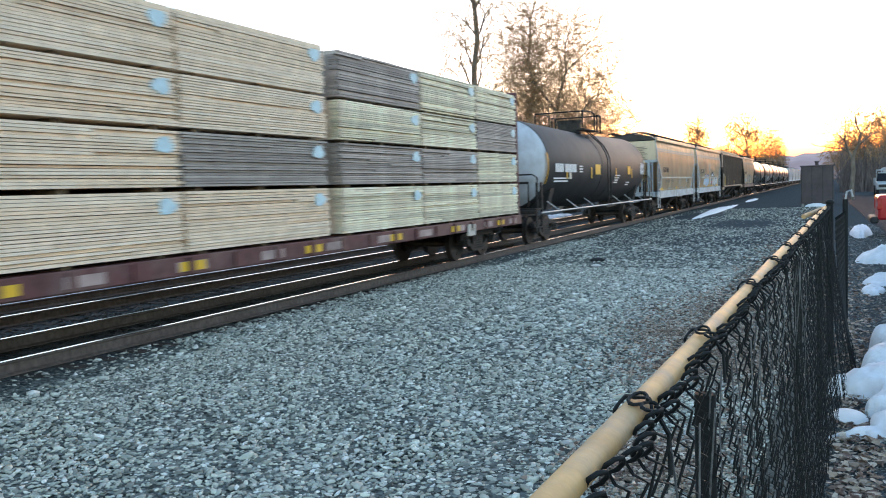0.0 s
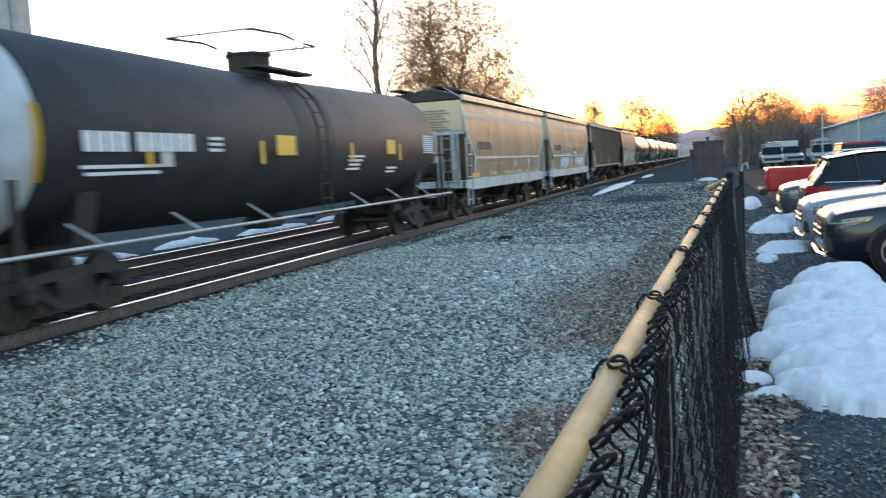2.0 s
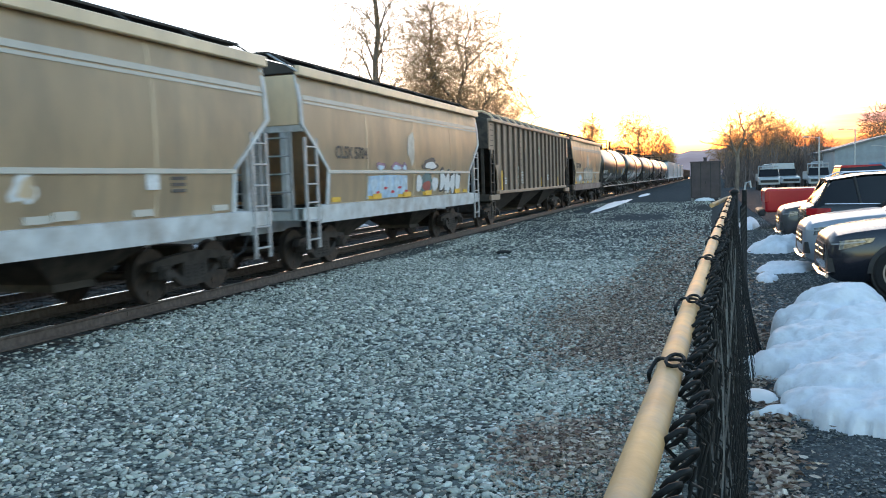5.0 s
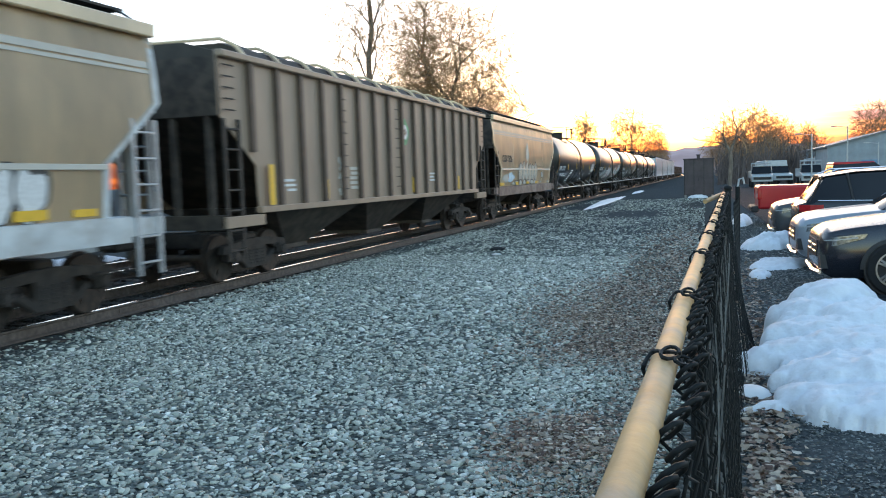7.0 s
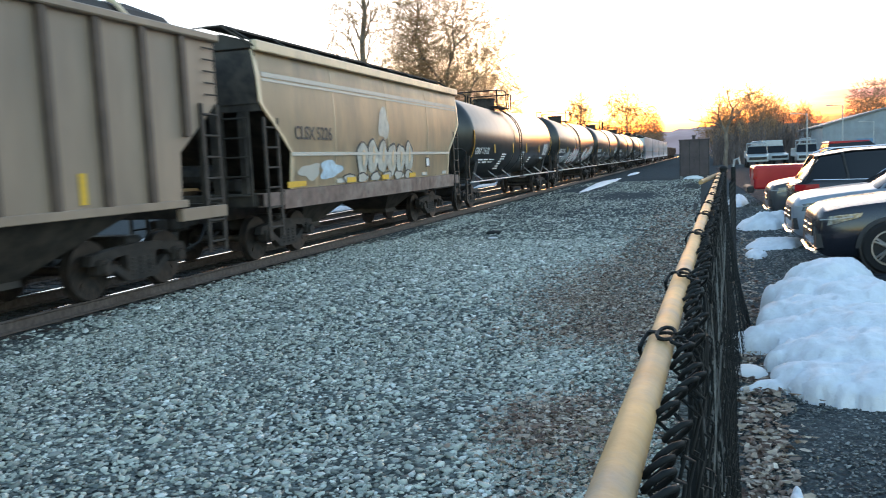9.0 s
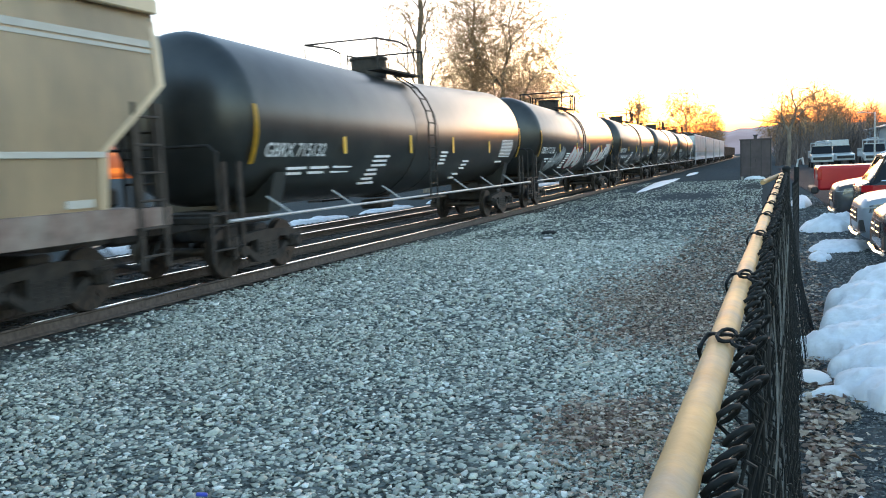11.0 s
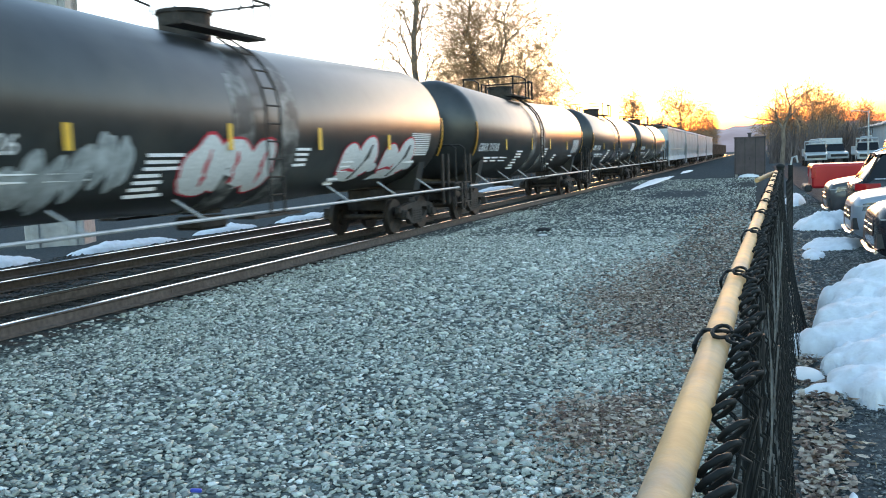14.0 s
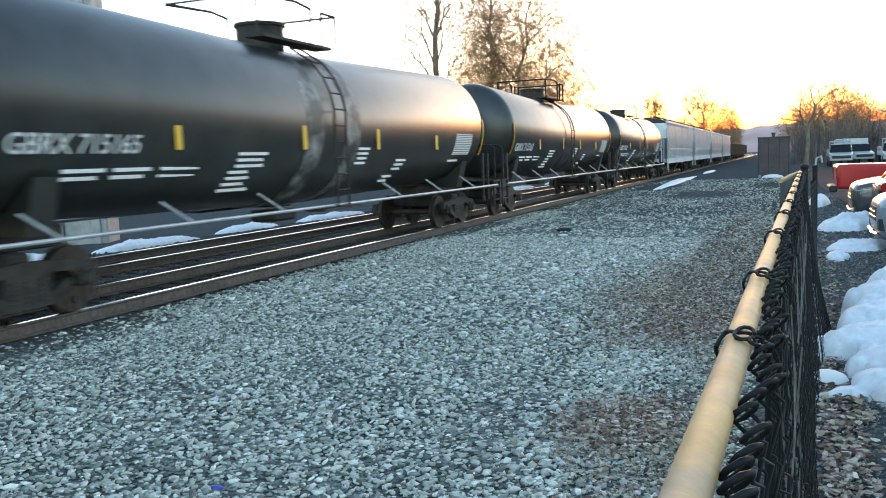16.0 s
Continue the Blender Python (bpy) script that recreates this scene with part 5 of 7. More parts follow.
def build_fence():
    f = thing("chain_link_fence", "black chain-link fence with a bare top pipe", "fence")
    bm = bmesh.new()
    rings = []
    for i in range(24):
        y = -1.2 + i * (FENCE_END + 1.2) / 23
        c = V(fence_x(y), y, rail_z(y) + 0.004 * math.sin(y * 1.9))
        rings.append([(c.x + 0.0215 * math.cos(k * 0.3927), y, c.z + 0.0215 * math.sin(k * 0.3927)) for k in range(16)])
    loft(bm, rings)
    part("top_pipe", bm, M["fence_pipe"], f, "bare pipe with peeled coating, sunset gold in its colour", smooth=True)
    bm = bmesh.new()
    y = FENCE_END
    rod(bm, (fence_x(y) - 0.03, y - 0.05, rail_z(y) - 0.01), (fence_x(y) - 0.2, y - 0.75, rail_z(y) - 0.06), 0.024, 12)
    part("pipe_stub", bm, M["fence_pipe"], f)
    # posts
    for yp in (1.75, 4.75, 7.4, FENCE_END):
        x = fence_x(yp) + 0.045
        bm = bmesh.new()
        r = 0.038 if yp >= FENCE_END else 0.022
        top = rail_z(yp) + (0.06 if yp >= FENCE_END else -0.07)
        rod(bm, (x, yp, ground_z(x, yp) - 0.3), (x, yp, top), r, 14)
        if yp >= FENCE_END:
            bmesh.ops.create_uvsphere(bm, u_segments=14, v_segments=8, radius=0.048, matrix=Matrix.Translation((x, yp, top)) @ Matrix.Diagonal((1, 1, 0.7, 1)))
        part("post", bm, M["fence_black"], f, smooth=True)
    # wire ties round the pipe, each with a twisted knot
    for i, yt in enumerate((1.3, 1.95, 2.9, 3.75, 4.5, 5.3, 6.1, 7.0, 7.9, 8.8)):
        bm = bmesh.new()
        cx, cz = fence_x(yt), rail_z(yt)
        pts = []
        for k in range(25):
            a = math.pi * 1.25 - k * math.pi * 1.35 / 24
            rr = 0.029
            pts.append((cx + rr * math.cos(a), yt + 0.012 * math.sin(k * 0.8) + 0.001 * k, cz + rr * math.sin(a)))
        path_rod(bm, pts, 0.0032, 6)
        for q in range(2):
            k2 = [(cx + 0.012 + 0.02 * q + 0.014 * math.cos(u * 1.1 + q), yt - 0.012 + 0.02 * math.sin(u * 1.3 + q), cz + 0.03 - 0.012 * q + 0.006 * math.sin(u)) for u in [0.5 * v for v in range(13)]]
            path_rod(bm, k2, 0.003, 5)
        path_rod(bm, [(cx + 0.036, yt, cz + 0.01), (cx + 0.055, yt + 0.01, cz - 0.03), (cx + 0.06, yt - 0.01, cz - 0.09)], 0.004, 5)
        part("wire_tie", bm, M["fence_black"], f)
    # woven diamonds: zigzag wires that hook into one another
    rng = random.Random(3)
    wires = []
    pitch, half = 0.052, 0.026
    nrow = 58
    dz = 1.60 / nrow
    count = int((FENCE_END - 0.3) / half / 2)
    for wv in range(count * 1):
        y0 = 0.3 + wv * pitch
        pts = []
        lean = rng.uniform(-0.012, 0.012)
        for r in range(nrow + 1):
            s = 1 if r % 2 else -1
            y = y0 + s * half * 1.08
            z = rail_z(y0) - 0.015 - r * dz
            depth = r / nrow
            yy = y + 0.02 * math.sin(r * 0.4 + wv)
            bulge = 0.12 * depth + 0.03 * math.sin(y0 * 0.9) * depth + 0.035 * math.sin(y0 * 2.3 + 1.0) * depth * (1 - depth)
            flare = 0.13 * max(0, (y0 - 7.6) / 2.4) * depth ** 2
            pts.append((fence_x(y0) + 0.05 + bulge + flare + 0.004 * s + lean + rng.uniform(-0.005, 0.005), yy + rng.uniform(-0.004, 0.004), z))
        # knuckle at the top
        a = pts[0]
        pts = [(a[0] - 0.006 + 0.014 * math.cos(q), a[1] + 0.018 + 0.016 * math.sin(q), a[2] + 0.02 + 0.015 * math.cos(q + 0.8)) for q in (-3.0, -2.1, -1.2, -0.3, 0.6, 1.5, 2.4)] + pts
        wires.append(pts)
    V3, F3 = [], []
    for pts in wires:
        base = len(V3)
        for i, p in enumerate(pts):
            rad = 0.0038 if i < 6 else 0.0026
            d = (Vector(pts[min(i + 1, len(pts) - 1)]) - Vector(pts[max(i - 1, 0)])).normalized()
            s1 = d.cross(Vector((1, 0.2, 0))).normalized()
            s2 = d.cross(s1)
            for k in range(5):
                V3.append(Vector(p) + (s1 * math.cos(k * 1.2566) + s2 * math.sin(k * 1.2566)) * rad)
        for i in range(len(pts) - 1):
            for k in range(5):
                a, b = base + i * 5 + k, base + i * 5 + (k + 1) % 5
                F3.append((a, b, b + 5, a + 5))
    ob = pydata("wire_mesh", V3, F3, M["fence_black"], True)
    ob.parent = f
    ob["kind"] = "stuff"
    ob["label"] = "black woven diamond wire, sagging"
    # a vertical tension bar and loose wires hanging by the first post
    bm = bmesh.new()
    for k in range(26):
        y = 1.3 + k * 0.14
        x = fence_x(y) + 0.06 + 0.01 * (k % 3)
        pts = [(x + 0.012 * math.sin(u * 0.9 + k), y + 0.02 * math.sin(u * 1.3 + 2 * k), rail_z(y) - 0.05 - u * 0.12) for u in range(11)]
        path_rod(bm, pts, 0.0022, 4)
    part("loose_wire", bm, M["worn_wire"], f)["kind"] = "stuff"
    # the panel beyond the corner post, folded towards the car park
    g = thing("fence_panel_loose", "loose sagging panel of black chain-link beside the corner post", "fence panel")
    V3, F3 = [], []
    for wv in range(34):
        pts = []
        for r in range(41):
            s = 1 if r % 2 else -1
            u = wv * 0.055 + s * 0.028
            d = r / 40
            pts.append((fence_x(10) + 0.1 + 0.06 * u + 0.2 * d ** 2.2 * max(0, 1 - u * 0.5), 9.7 + u * 0.9 - 0.9 * d ** 2, 1.4 - 1.52 * d))
        base = len(V3)
        for p in pts:
            for k in range(4):
                V3.append((p[0] + 0.0038 * math.cos(k * 1.5708), p[1] + 0.0038 * math.sin(k * 1.5708), p[2]))
        for i in range(len(pts) - 1):
            for k in range(4):
                a, b = base + i * 4 + k, base + i * 4 + (k + 1) % 4
                F3.append((a, b, b + 4, a + 4))
    ob = pydata("wire_mesh", V3, F3, M["fence_black"], True)
    ob.parent = g
    ob["kind"] = "stuff"
    bm = bmesh.new()
    rod(bm, (8.98, 12.6, -0.3), (8.98, 12.6, 1.52), 0.035, 12)
    part("post", bm, M["fence_black"], g, smooth=True)
    bm = bmesh.new()
    path_rod(bm, [(8.98, 12.6, 1.5), (9.0, 12.6, 1.62), (9.05, 12.6, 1.64), (9.07, 12.6, 1.55)], 0.012)
    part("post_hook", bm, M["galv"], g)


# ---------- snow, leaves, litter ----------
def snow_pile(name, label, cx, cy, rx, ry, h, seed, lobes, n=64, tilt=False):
    """A slumped heap: a dome with lobes, ridges and a thin uneven rim."""
    verts, faces = [], []
    rings = 26
    for j in range(rings + 1):
        q = j / rings
        for i in range(n):
            a = i * 2 * math.pi / n
            edge = 1 + 0.16 * noise.noise((math.cos(a) * 1.6 + seed, math.sin(a) * 1.6, 0.3)) + 0.12 * noise.noise((math.cos(a) * 4 + seed, math.sin(a) * 4, 2.0))
            for la, lw, lh in lobes:
                d = (a - la + math.pi) % (2 * math.pi) - math.pi
                edge += lh * math.exp(-(d / lw) ** 2)
            x, y = cx + rx * edge * q * math.cos(a), cy + ry * edge * q * math.sin(a)
            prof = (1 - q ** 2.2) ** 0.9 * 0.85 + 0.15 * (1 - q ** 8)
            lump = noise.noise((x * 2.1, y * 1.5, seed)) * 0.45 + abs(noise.noise((x * 2.6, y * 2.2, seed + 5))) * 0.35 - 0.1
            if tilt:
                prof *= 0.17 + 0.83 * min(1, max(0, (y - cy + ry * 0.9) / (1.75 * ry))) ** 1.2
            z = h * prof * (1 + lump) + 0.10 * h * noise.noise((x * 7, y * 7, seed)) * (1 - q ** 6) + 0.03 * noise.noise((x * 15, y * 15, seed)) * (1 - q ** 8)
            verts.append((x, y, ground_z(x, y) - 0.02 + max(0.0, z) + 0.05 * (1 - q ** 12)))
    for j in range(rings):
        for i in range(n):
            faces.append((j * n + i, j * n + (i + 1) % n, (j + 1) * n + (i + 1) % n, (j + 1) * n + i))
    ob = pydata(name, verts, faces, M["snow"], True)
    tagged(ob, label, "snow", "old snow heaps")
    return ob


def big_heap():
    """A heap of slumped lobes, one over another, highest at its far end."""
    lobes = ((9.95, 10.5, 0.5, 0.6, 0.55, 0.3), (9.62, 9.95, 0.48, 0.5, 0.42, 0.3), (10.1, 9.6, 0.5, 0.6, 0.42, 0.3), (9.65, 9.15, 0.62, 0.5, 0.34, 0.25), (9.4, 8.45, 0.6, 0.45, 0.25, 0.22), (10.0, 8.5, 0.72, 0.65, 0.33, 0.3), (9.95, 7.6, 0.85, 0.55, 0.29, 0.25), (9.55, 7.05, 0.5, 0.42, 0.19, 0.3), (9.2, 6.87, 0.42, 0.09, 0.1, 0.5), (10.45, 7.3, 0.6, 0.8, 0.27, 0.3), (9.9, 6.72, 0.62, 0.44, 0.2, 0.3), (10.35, 6.6, 0.4, 0.3, 0.14, 0.4))
    nx, ny = 130, 190
    x0, x1, y0, y1 = 8.65, 11.4, 6.0, 11.8
    verts, keep = [], []
    for jy in range(ny + 1):
        for ix in range(nx + 1):
            x, y = x0 + (x1 - x0) * ix / nx, y0 + (y1 - y0) * jy / ny
            wx = x + 0.12 * noise.noise((x * 2.5, y * 2.5, 1)) + 0.05 * noise.noise((x * 7, y * 7, 4)) + 0.02 * noise.noise((x * 18, y * 18, 4))
            wy = y + 0.14 * noise.noise((x * 2.5, y * 2.5, 9)) + 0.06 * noise.noise((x * 7, y * 7, 7)) + 0.02 * noise.noise((x * 18, y * 18, 7))
            h = 0.0
            for cx, cy, rx, ry, hh, sharp in lobes:
                d = ((wx - cx) / rx) ** 2 + ((wy - cy) / ry) ** 2
                if d < 1:
                    h = max(h, hh * (1 - d) ** sharp)
            if h > 0:
                h += min(1, h * 6) * (0.04 * noise.noise((x * 4, y * 4, 2)) + 0.022 * noise.noise((x * 11, y * 11, 3)) - 0.04 * abs(noise.noise((x * 5, y * 6, 8))) + 0.012 * noise.noise((x * 24, y * 24, 6)))
            keep.append(h > 0)
            verts.append((x, y, ground_z(x, y) + (max(0.02, h) if h > 0 else -0.03)))
    w = nx + 1
    faces = []
    for jy in range(ny):
        for ix in range(nx):
            a = jy * w + ix
            q = (a, a + 1, a + w + 1, a + w)
            if any(keep[k] for k in q):
                faces.append(q)
    used = sorted({k for q in faces for k in q})
    back = {k: n for n, k in enumerate(used)}
    ob = pydata("snow_mound", [verts[k] for k in used], [tuple(back[k] for k in q) for q in faces], M["snow"], True)
    tagged(ob, "slumped layered heap of old snow beside the fence", "snow", "old snow heaps")


def build_snow():
    big_heap()
    snow_pile("snow_mound", "low rounded heap of old snow on the car park edge", 10.05, 20.9, 0.62, 0.9, 0.32, 4.0, [(2.9, 0.4, 0.2)])
    snow_pile("snow_mound", "thin broken patch of old snow", 9.85, 16.8, 0.5, 0.7, 0.12, 7.0, [(0.3, 0.4, 0.3)])
    snow_pile("snow_mound", "thin broken patch of old snow", 9.45, 15.6, 0.18, 0.5, 0.07, 8.0, [(2.0, 0.4, 0.3)])
    snow_pile("snow_mound", "old snow heap far along the fence", 9.75, 31.0, 0.35, 2.4, 0.22, 9.0, [(1.0, 0.4, 0.3)])
    snow_pile("snow_mound", "small wedge of old snow at the fence foot", 9.02, 4.55, 0.05, 0.25, 0.045, 12.0, [(1.5, 0.5, 0.3)], 32)
    snow_pile("snow_strip", "long thin strip of snow beside the track", 2.15, 58.0, 0.42, 12.5, 0.12, 14.0, [(1.5, 0.3, 0.15)])
    snow_pile("snow_strip", "thin strip of snow beside the track", 2.2, 84.0, 0.35, 6.0, 0.1, 15.0, [])
    for k, (y, ln) in enumerate(((13.5, 1.2), (17.5, 1.9), (22.5, 1.6), (27.5, 2.2), (34, 2.6), (42, 3.0), (51, 3.5), (64, 5.0))):
        snow_pile("snow_strip", "broken clump of snow along the far track", -7.3 + 0.15 * math.sin(k * 2.3), y, 0.4, ln, 0.16, 17.0 + k, [(1.0, 0.3, 0.2)], 36)
    bm = bmesh.new()
    bmesh.ops.create_uvsphere(bm, u_segments=20, v_segments=8, radius=1, matrix=pose(8.93, 7.35, -0.11, 8, 0, 20) @ Matrix.Diagonal((0.13, 0.16, 0.03, 1)))
    tagged(part("foam_disc", bm, M["plastic_white"], smooth=True), "flat round white lump of ice among leaves", "ice")
    bm = bmesh.new()
    bmesh.ops.create_icosphere(bm, subdivisions=2, radius=1, matrix=pose(3.25, 21.5, -0.15, 5, 0, 30) @ Matrix.Diagonal((0.22, 0.11, 0.06, 1)))
    tagged(part("rubber_scrap", bm, M["tyre"]), "dark scrap lying on the gravel", "scrap")
    bm = bmesh.new()
    bmesh.ops.create_icosphere(bm, subdivisions=2, radius=1, matrix=pose(3.55, 20.2, -0.17, 0, 0, 10) @ Matrix.Diagonal((0.13, 0.06, 0.03, 1)))
    tagged(part("paper_scrap", bm, M["plastic_white"]), "white paper scrap lying on the gravel", "litter")
    bm = bmesh.new()
    box(bm, -0.035, 0.035, -0.014, 0.014, 0, 0.022, 0.006)
    w = part("candy_wrapper", bm, mat("blue_foil_wrapper", (0.06, 0.09, 0.5), 0.3, 0.3, 0.2, 20))
    w.matrix_world = pose(5.35, 4.02, -0.185, 0, 10, 35)
    tagged(w, "small blue foil wrapper on the gravel", "litter")


def leaf_scatter(name, patches, seed, label):
    rng = np.random.default_rng(seed)
    Vv, Ff = [], []
    for x0, y0, rx, ry, n, s in patches:
        for _ in range(n):
            x, y = rng.normal(x0, rx), rng.normal(y0, ry)
            size = s * rng.uniform(0.5, 1.5)
            a, c = rng.uniform(0, 6.28), rng.uniform(-1.6, 1.6)
            z = ground_z(x, y) + 0.014 + rng.uniform(0, 0.03)
            b = len(Vv)
            ca, sa = math.cos(a), math.sin(a)
            for u, v, h in ((-1, 0, c * 0.6), (-0.25, -0.5, 0), (0.55, -0.38, -c * 0.3), (1, 0, c * 0.7), (0.5, 0.42, c), (-0.3, 0.5, 0.25)):
                Vv.append((x + size * (u * ca - v * sa), y + size * (u * sa + v * ca), z + size * h * 0.5))
            Ff.append((b, b + 1, b + 2, b + 3))
            Ff.append((b, b + 3, b + 4, b + 5))
    ob = pydata(name, Vv, Ff, M["leaf"])
    tagged(ob, label, "leaves", kind="stuff")


def build_leaves():
    leaf_scatter("dry_leaves", [(8.9, 4.6, 0.075, 1.1, 1000, 0.028), (8.98, 6.8, 0.09, 1.2, 450, 0.034), (9.1, 10.5, 0.15, 2.0, 400, 0.03), (9.15, 15, 0.2, 3.0, 300, 0.035)], 3, "dry brown leaves drifted along the fence foot")
    leaf_scatter("leaf_litter", [(7.5, 5.9, 0.24, 0.34, 1900, 0.024), (7.8, 5.1, 0.25, 0.7, 900, 0.017), (7.45, 9.3, 0.5, 0.55, 2200, 0.022), (7.9, 10.0, 0.3, 0.9, 1300, 0.022), (7.1, 11.2, 0.45, 0.6, 1900, 0.023), (7.1, 11.9, 0.65, 1.2, 2000, 0.021), (7.3, 14.0, 0.6, 1.2, 2600, 0.024), (7.8, 17.5, 0.5, 2.2, 1700, 0.03), (8.1, 8.0, 0.15, 2.5, 1100, 0.02), (7.8, 24, 0.5, 3.5, 900, 0.04)], 4, "brown leaf litter and dead grass on the gravel")
    rng = np.random.default_rng(9)
    Vv, Ff = [], []
    for x0, y0, rx, ry, n in ((7.7, 5.5, 0.25, 0.5, 160), (7.1, 11.5, 0.4, 0.8, 220), (8.1, 4.3, 0.12, 0.9, 160), (9.0, 9.5, 0.12, 1.8, 160)):
        for _ in range(n):
            x, y = rng.normal(x0, rx), rng.normal(y0, ry)
            z, a, ln = ground_z(x, y), rng.uniform(0, 6.28), rng.uniform(0.06, 0.2)
            dx, dy = math.cos(a), math.sin(a)
            b = len(Vv)
            w = 0.002
            for u, h in ((0, 0.0), (0.5, 0.045), (1.0, 0.035)):
                Vv += [(x + dx * ln * u - dy * w, y + dy * ln * u + dx * w, z + h), (x + dx * ln * u + dy * w, y + dy * ln * u - dx * w, z + h)]
            Ff += [(b, b + 1, b + 3, b + 2), (b + 2, b + 3, b + 5, b + 4)]
    tagged(pydata("dead_grass", Vv, Ff, mat("straw_grass", (0.34, 0.27, 0.17), 0.9, 0, 0.2, 10)), "sparse dead straw-coloured grass blades", "grass", kind="stuff")


# ---------- parked vehicles: each in its own space, nose towards -x, wheels on z = 0 ----------
def wheel(car, x, y, r, side, spokes=10):
    t = bmesh.new()
    prof = [(-0.11, r * 0.68), (-0.115, r * 0.93), (-0.08, r), (0.08, r), (0.115, r * 0.93), (0.11, r * 0.68)]
    seg = 28
    loft(t, [[(q * math.cos(k * 6.28319 / seg), d, q * math.sin(k * 6.28319 / seg)) for k in range(seg)] for d, q in prof], False)
    wh = part("tyre", t, M["tyre"], car, smooth=True)
    wh.matrix_basis = pose(x, y, r)
    b = bmesh.new()
    rod(b, (0, side * 0.02, 0), (0, side * 0.06, 0), r * 0.62, 24)
    part("rim_disc", b, M["black_plastic"], wh)
    b = bmesh.new()
    loft(b, [[(q * math.cos(k * 6.28319 / seg), side * d, q * math.sin(k * 6.28319 / seg)) for k in range(seg)] for d, q in ((0.06, r * 0.68), (0.112, r * 0.69), (0.112, r * 0.63), (0.07, r * 0.61))], False)
    for k in range(spokes):
        a = k // 2 * 2 * 6.28319 / spokes + (k % 2) * 0.22
        p0 = (r * 0.1 * math.cos(a), side * 0.085, r * 0.1 * math.sin(a))
        p1 = (r * 0.64 * math.cos(a), side * 0.1, r * 0.64 * math.sin(a))
        rod(b, p0, p1, 0.022, 6, 0.015)
    rod(b, (0, side * 0.06, 0), (0, side * 0.11, 0), r * 0.14, 12)
    part("rim", b, M["rim"], wh)


def suv(name, label, paint, m, L=4.66, W=1.89, H=1.64, nose_lamps=True, flip=False, low=0.0):
    """Body lofted over its length from cross-sections; the glasshouse narrows upwards."""
    c = thing(name, label, "car", "cars parked along the fence", m @ (pose(L, 0, 0, 0, 0, 180) if flip else Matrix()))
    hw = W / 2

    def section(x, belt, shoulder, sill, k=1.0):
        w = hw * k
        return [(x, -w * 0.86, sill), (x, -w * 0.98, sill + 0.12), (x, -w, (belt + sill) / 2), (x, -w * 0.97, belt - 0.1), (x, -w * 0.90, belt), (x, -w * 0.45, shoulder), (x, w * 0.45, shoulder), (x, w * 0.90, belt), (x, w * 0.97, belt - 0.1), (x, w, (belt + sill) / 2), (x, w * 0.98, sill + 0.12), (x, w * 0.86, sill)]
    st = [(-0.02, 0.66, 0.7, 0.44, 0.6), (0.0, 0.75, 0.8, 0.34, 0.74), (0.06, 0.84, 0.89, 0.27, 0.85), (0.2, 0.9, 0.96, 0.22, 0.94), (0.6, 0.965, 1.03, 0.22, 0.99), (1.25, 1.03, 1.1, 0.24, 1.0), (1.6, 1.05, 1.11, 0.24, 1.0), (2.6, 1.07, 1.1, 0.24, 1.0), (3.8, 1.1, 1.12, 0.24, 1.0), (4.35, 1.09, 1.12, 0.28, 0.96), (4.58, 1.03, 1.05, 0.36, 0.9), (4.66, 0.93, 0.95, 0.42, 0.84)]
    s = L / 4.66
    fine = []
    for i in range(len(st) - 1):
        p0, p1, p2, p3 = (np.array(st[min(len(st) - 1, max(0, i + k))]) for k in (-1, 0, 1, 2))
        for u in (0.0, 0.34, 0.67):
            fine.append(0.5 * (2 * p1 + (p2 - p0) * u + (2 * p0 - 5 * p1 + 4 * p2 - p3) * u * u + (3 * p1 - p0 - 3 * p2 + p3) * u ** 3))
    fine.append(np.array(st[-1]))
    bm = bmesh.new()
    loft(bm, [section(x * s, b - low, sh - low, si, k) for x, b, sh, si, k in fine])
    part("body", bm, paint, c, smooth=True)
    # door joints and handles
    for sd in (-1, 1):
        for xd in (1.5, 2.72, 3.62):
            bm = bmesh.new()
            box(bm, xd * s - 0.006, xd * s + 0.006, sd * hw * 0.97, sd * (hw + 0.003), 0.36, 1.0 - low)
            part("door_joint", bm, M["black_plastic"], c)
        for xd in (2.45, 3.4):
            bm = bmesh.new()
            box(bm, xd * s - 0.1, xd * s + 0.1, sd * (hw * 0.97), sd * (hw * 0.97 + 0.045), 0.9 - low, 0.93 - low, 0.01)
            part("door_handle", bm, M["chrome"], c)
    # greenhouse
    bm = bmesh.new()
    g = [(1.3, 1.05, 1.08, 0.87), (1.75, 1.05, 1.34, 0.80), (2.15, 1.03, H - 0.08, 0.72), (2.7, 1.04, H, 0.70), (3.5, 1.05, H - 0.02, 0.69), (4.15, 1.06, H - 0.1, 0.68), (4.5, 1.04, 1.12, 0.8)]
    loft(bm, [[(x * s, -hw * 0.9, z0 - low - 0.02), (x * s, -hw * k, z1 - low - 0.05), (x * s, -hw * k * 0.8, z1 - low), (x * s, hw * k * 0.8, z1 - low), (x * s, hw * k, z1 - low - 0.05), (x * s, hw * 0.9, z0 - low - 0.02)] for x, z0, z1, k in g])
    part("glasshouse", bm, M["glass"], c, smooth=True)
    bm = bmesh.new()
    loft(bm, [[(x * s, -hw * k, z - low), (x * s, -hw * k * 0.6, z - low + 0.035), (x * s, hw * k * 0.6, z - low + 0.035), (x * s, hw * k, z - low), (x * s, 0, z - low - 0.03)] for x, z, k in ((2.02, H - 0.14, 0.7), (2.2, H - 0.06, 0.715), (2.8, H - 0.005, 0.7), (3.6, H - 0.03, 0.69), (4.25, H - 0.13, 0.69))])
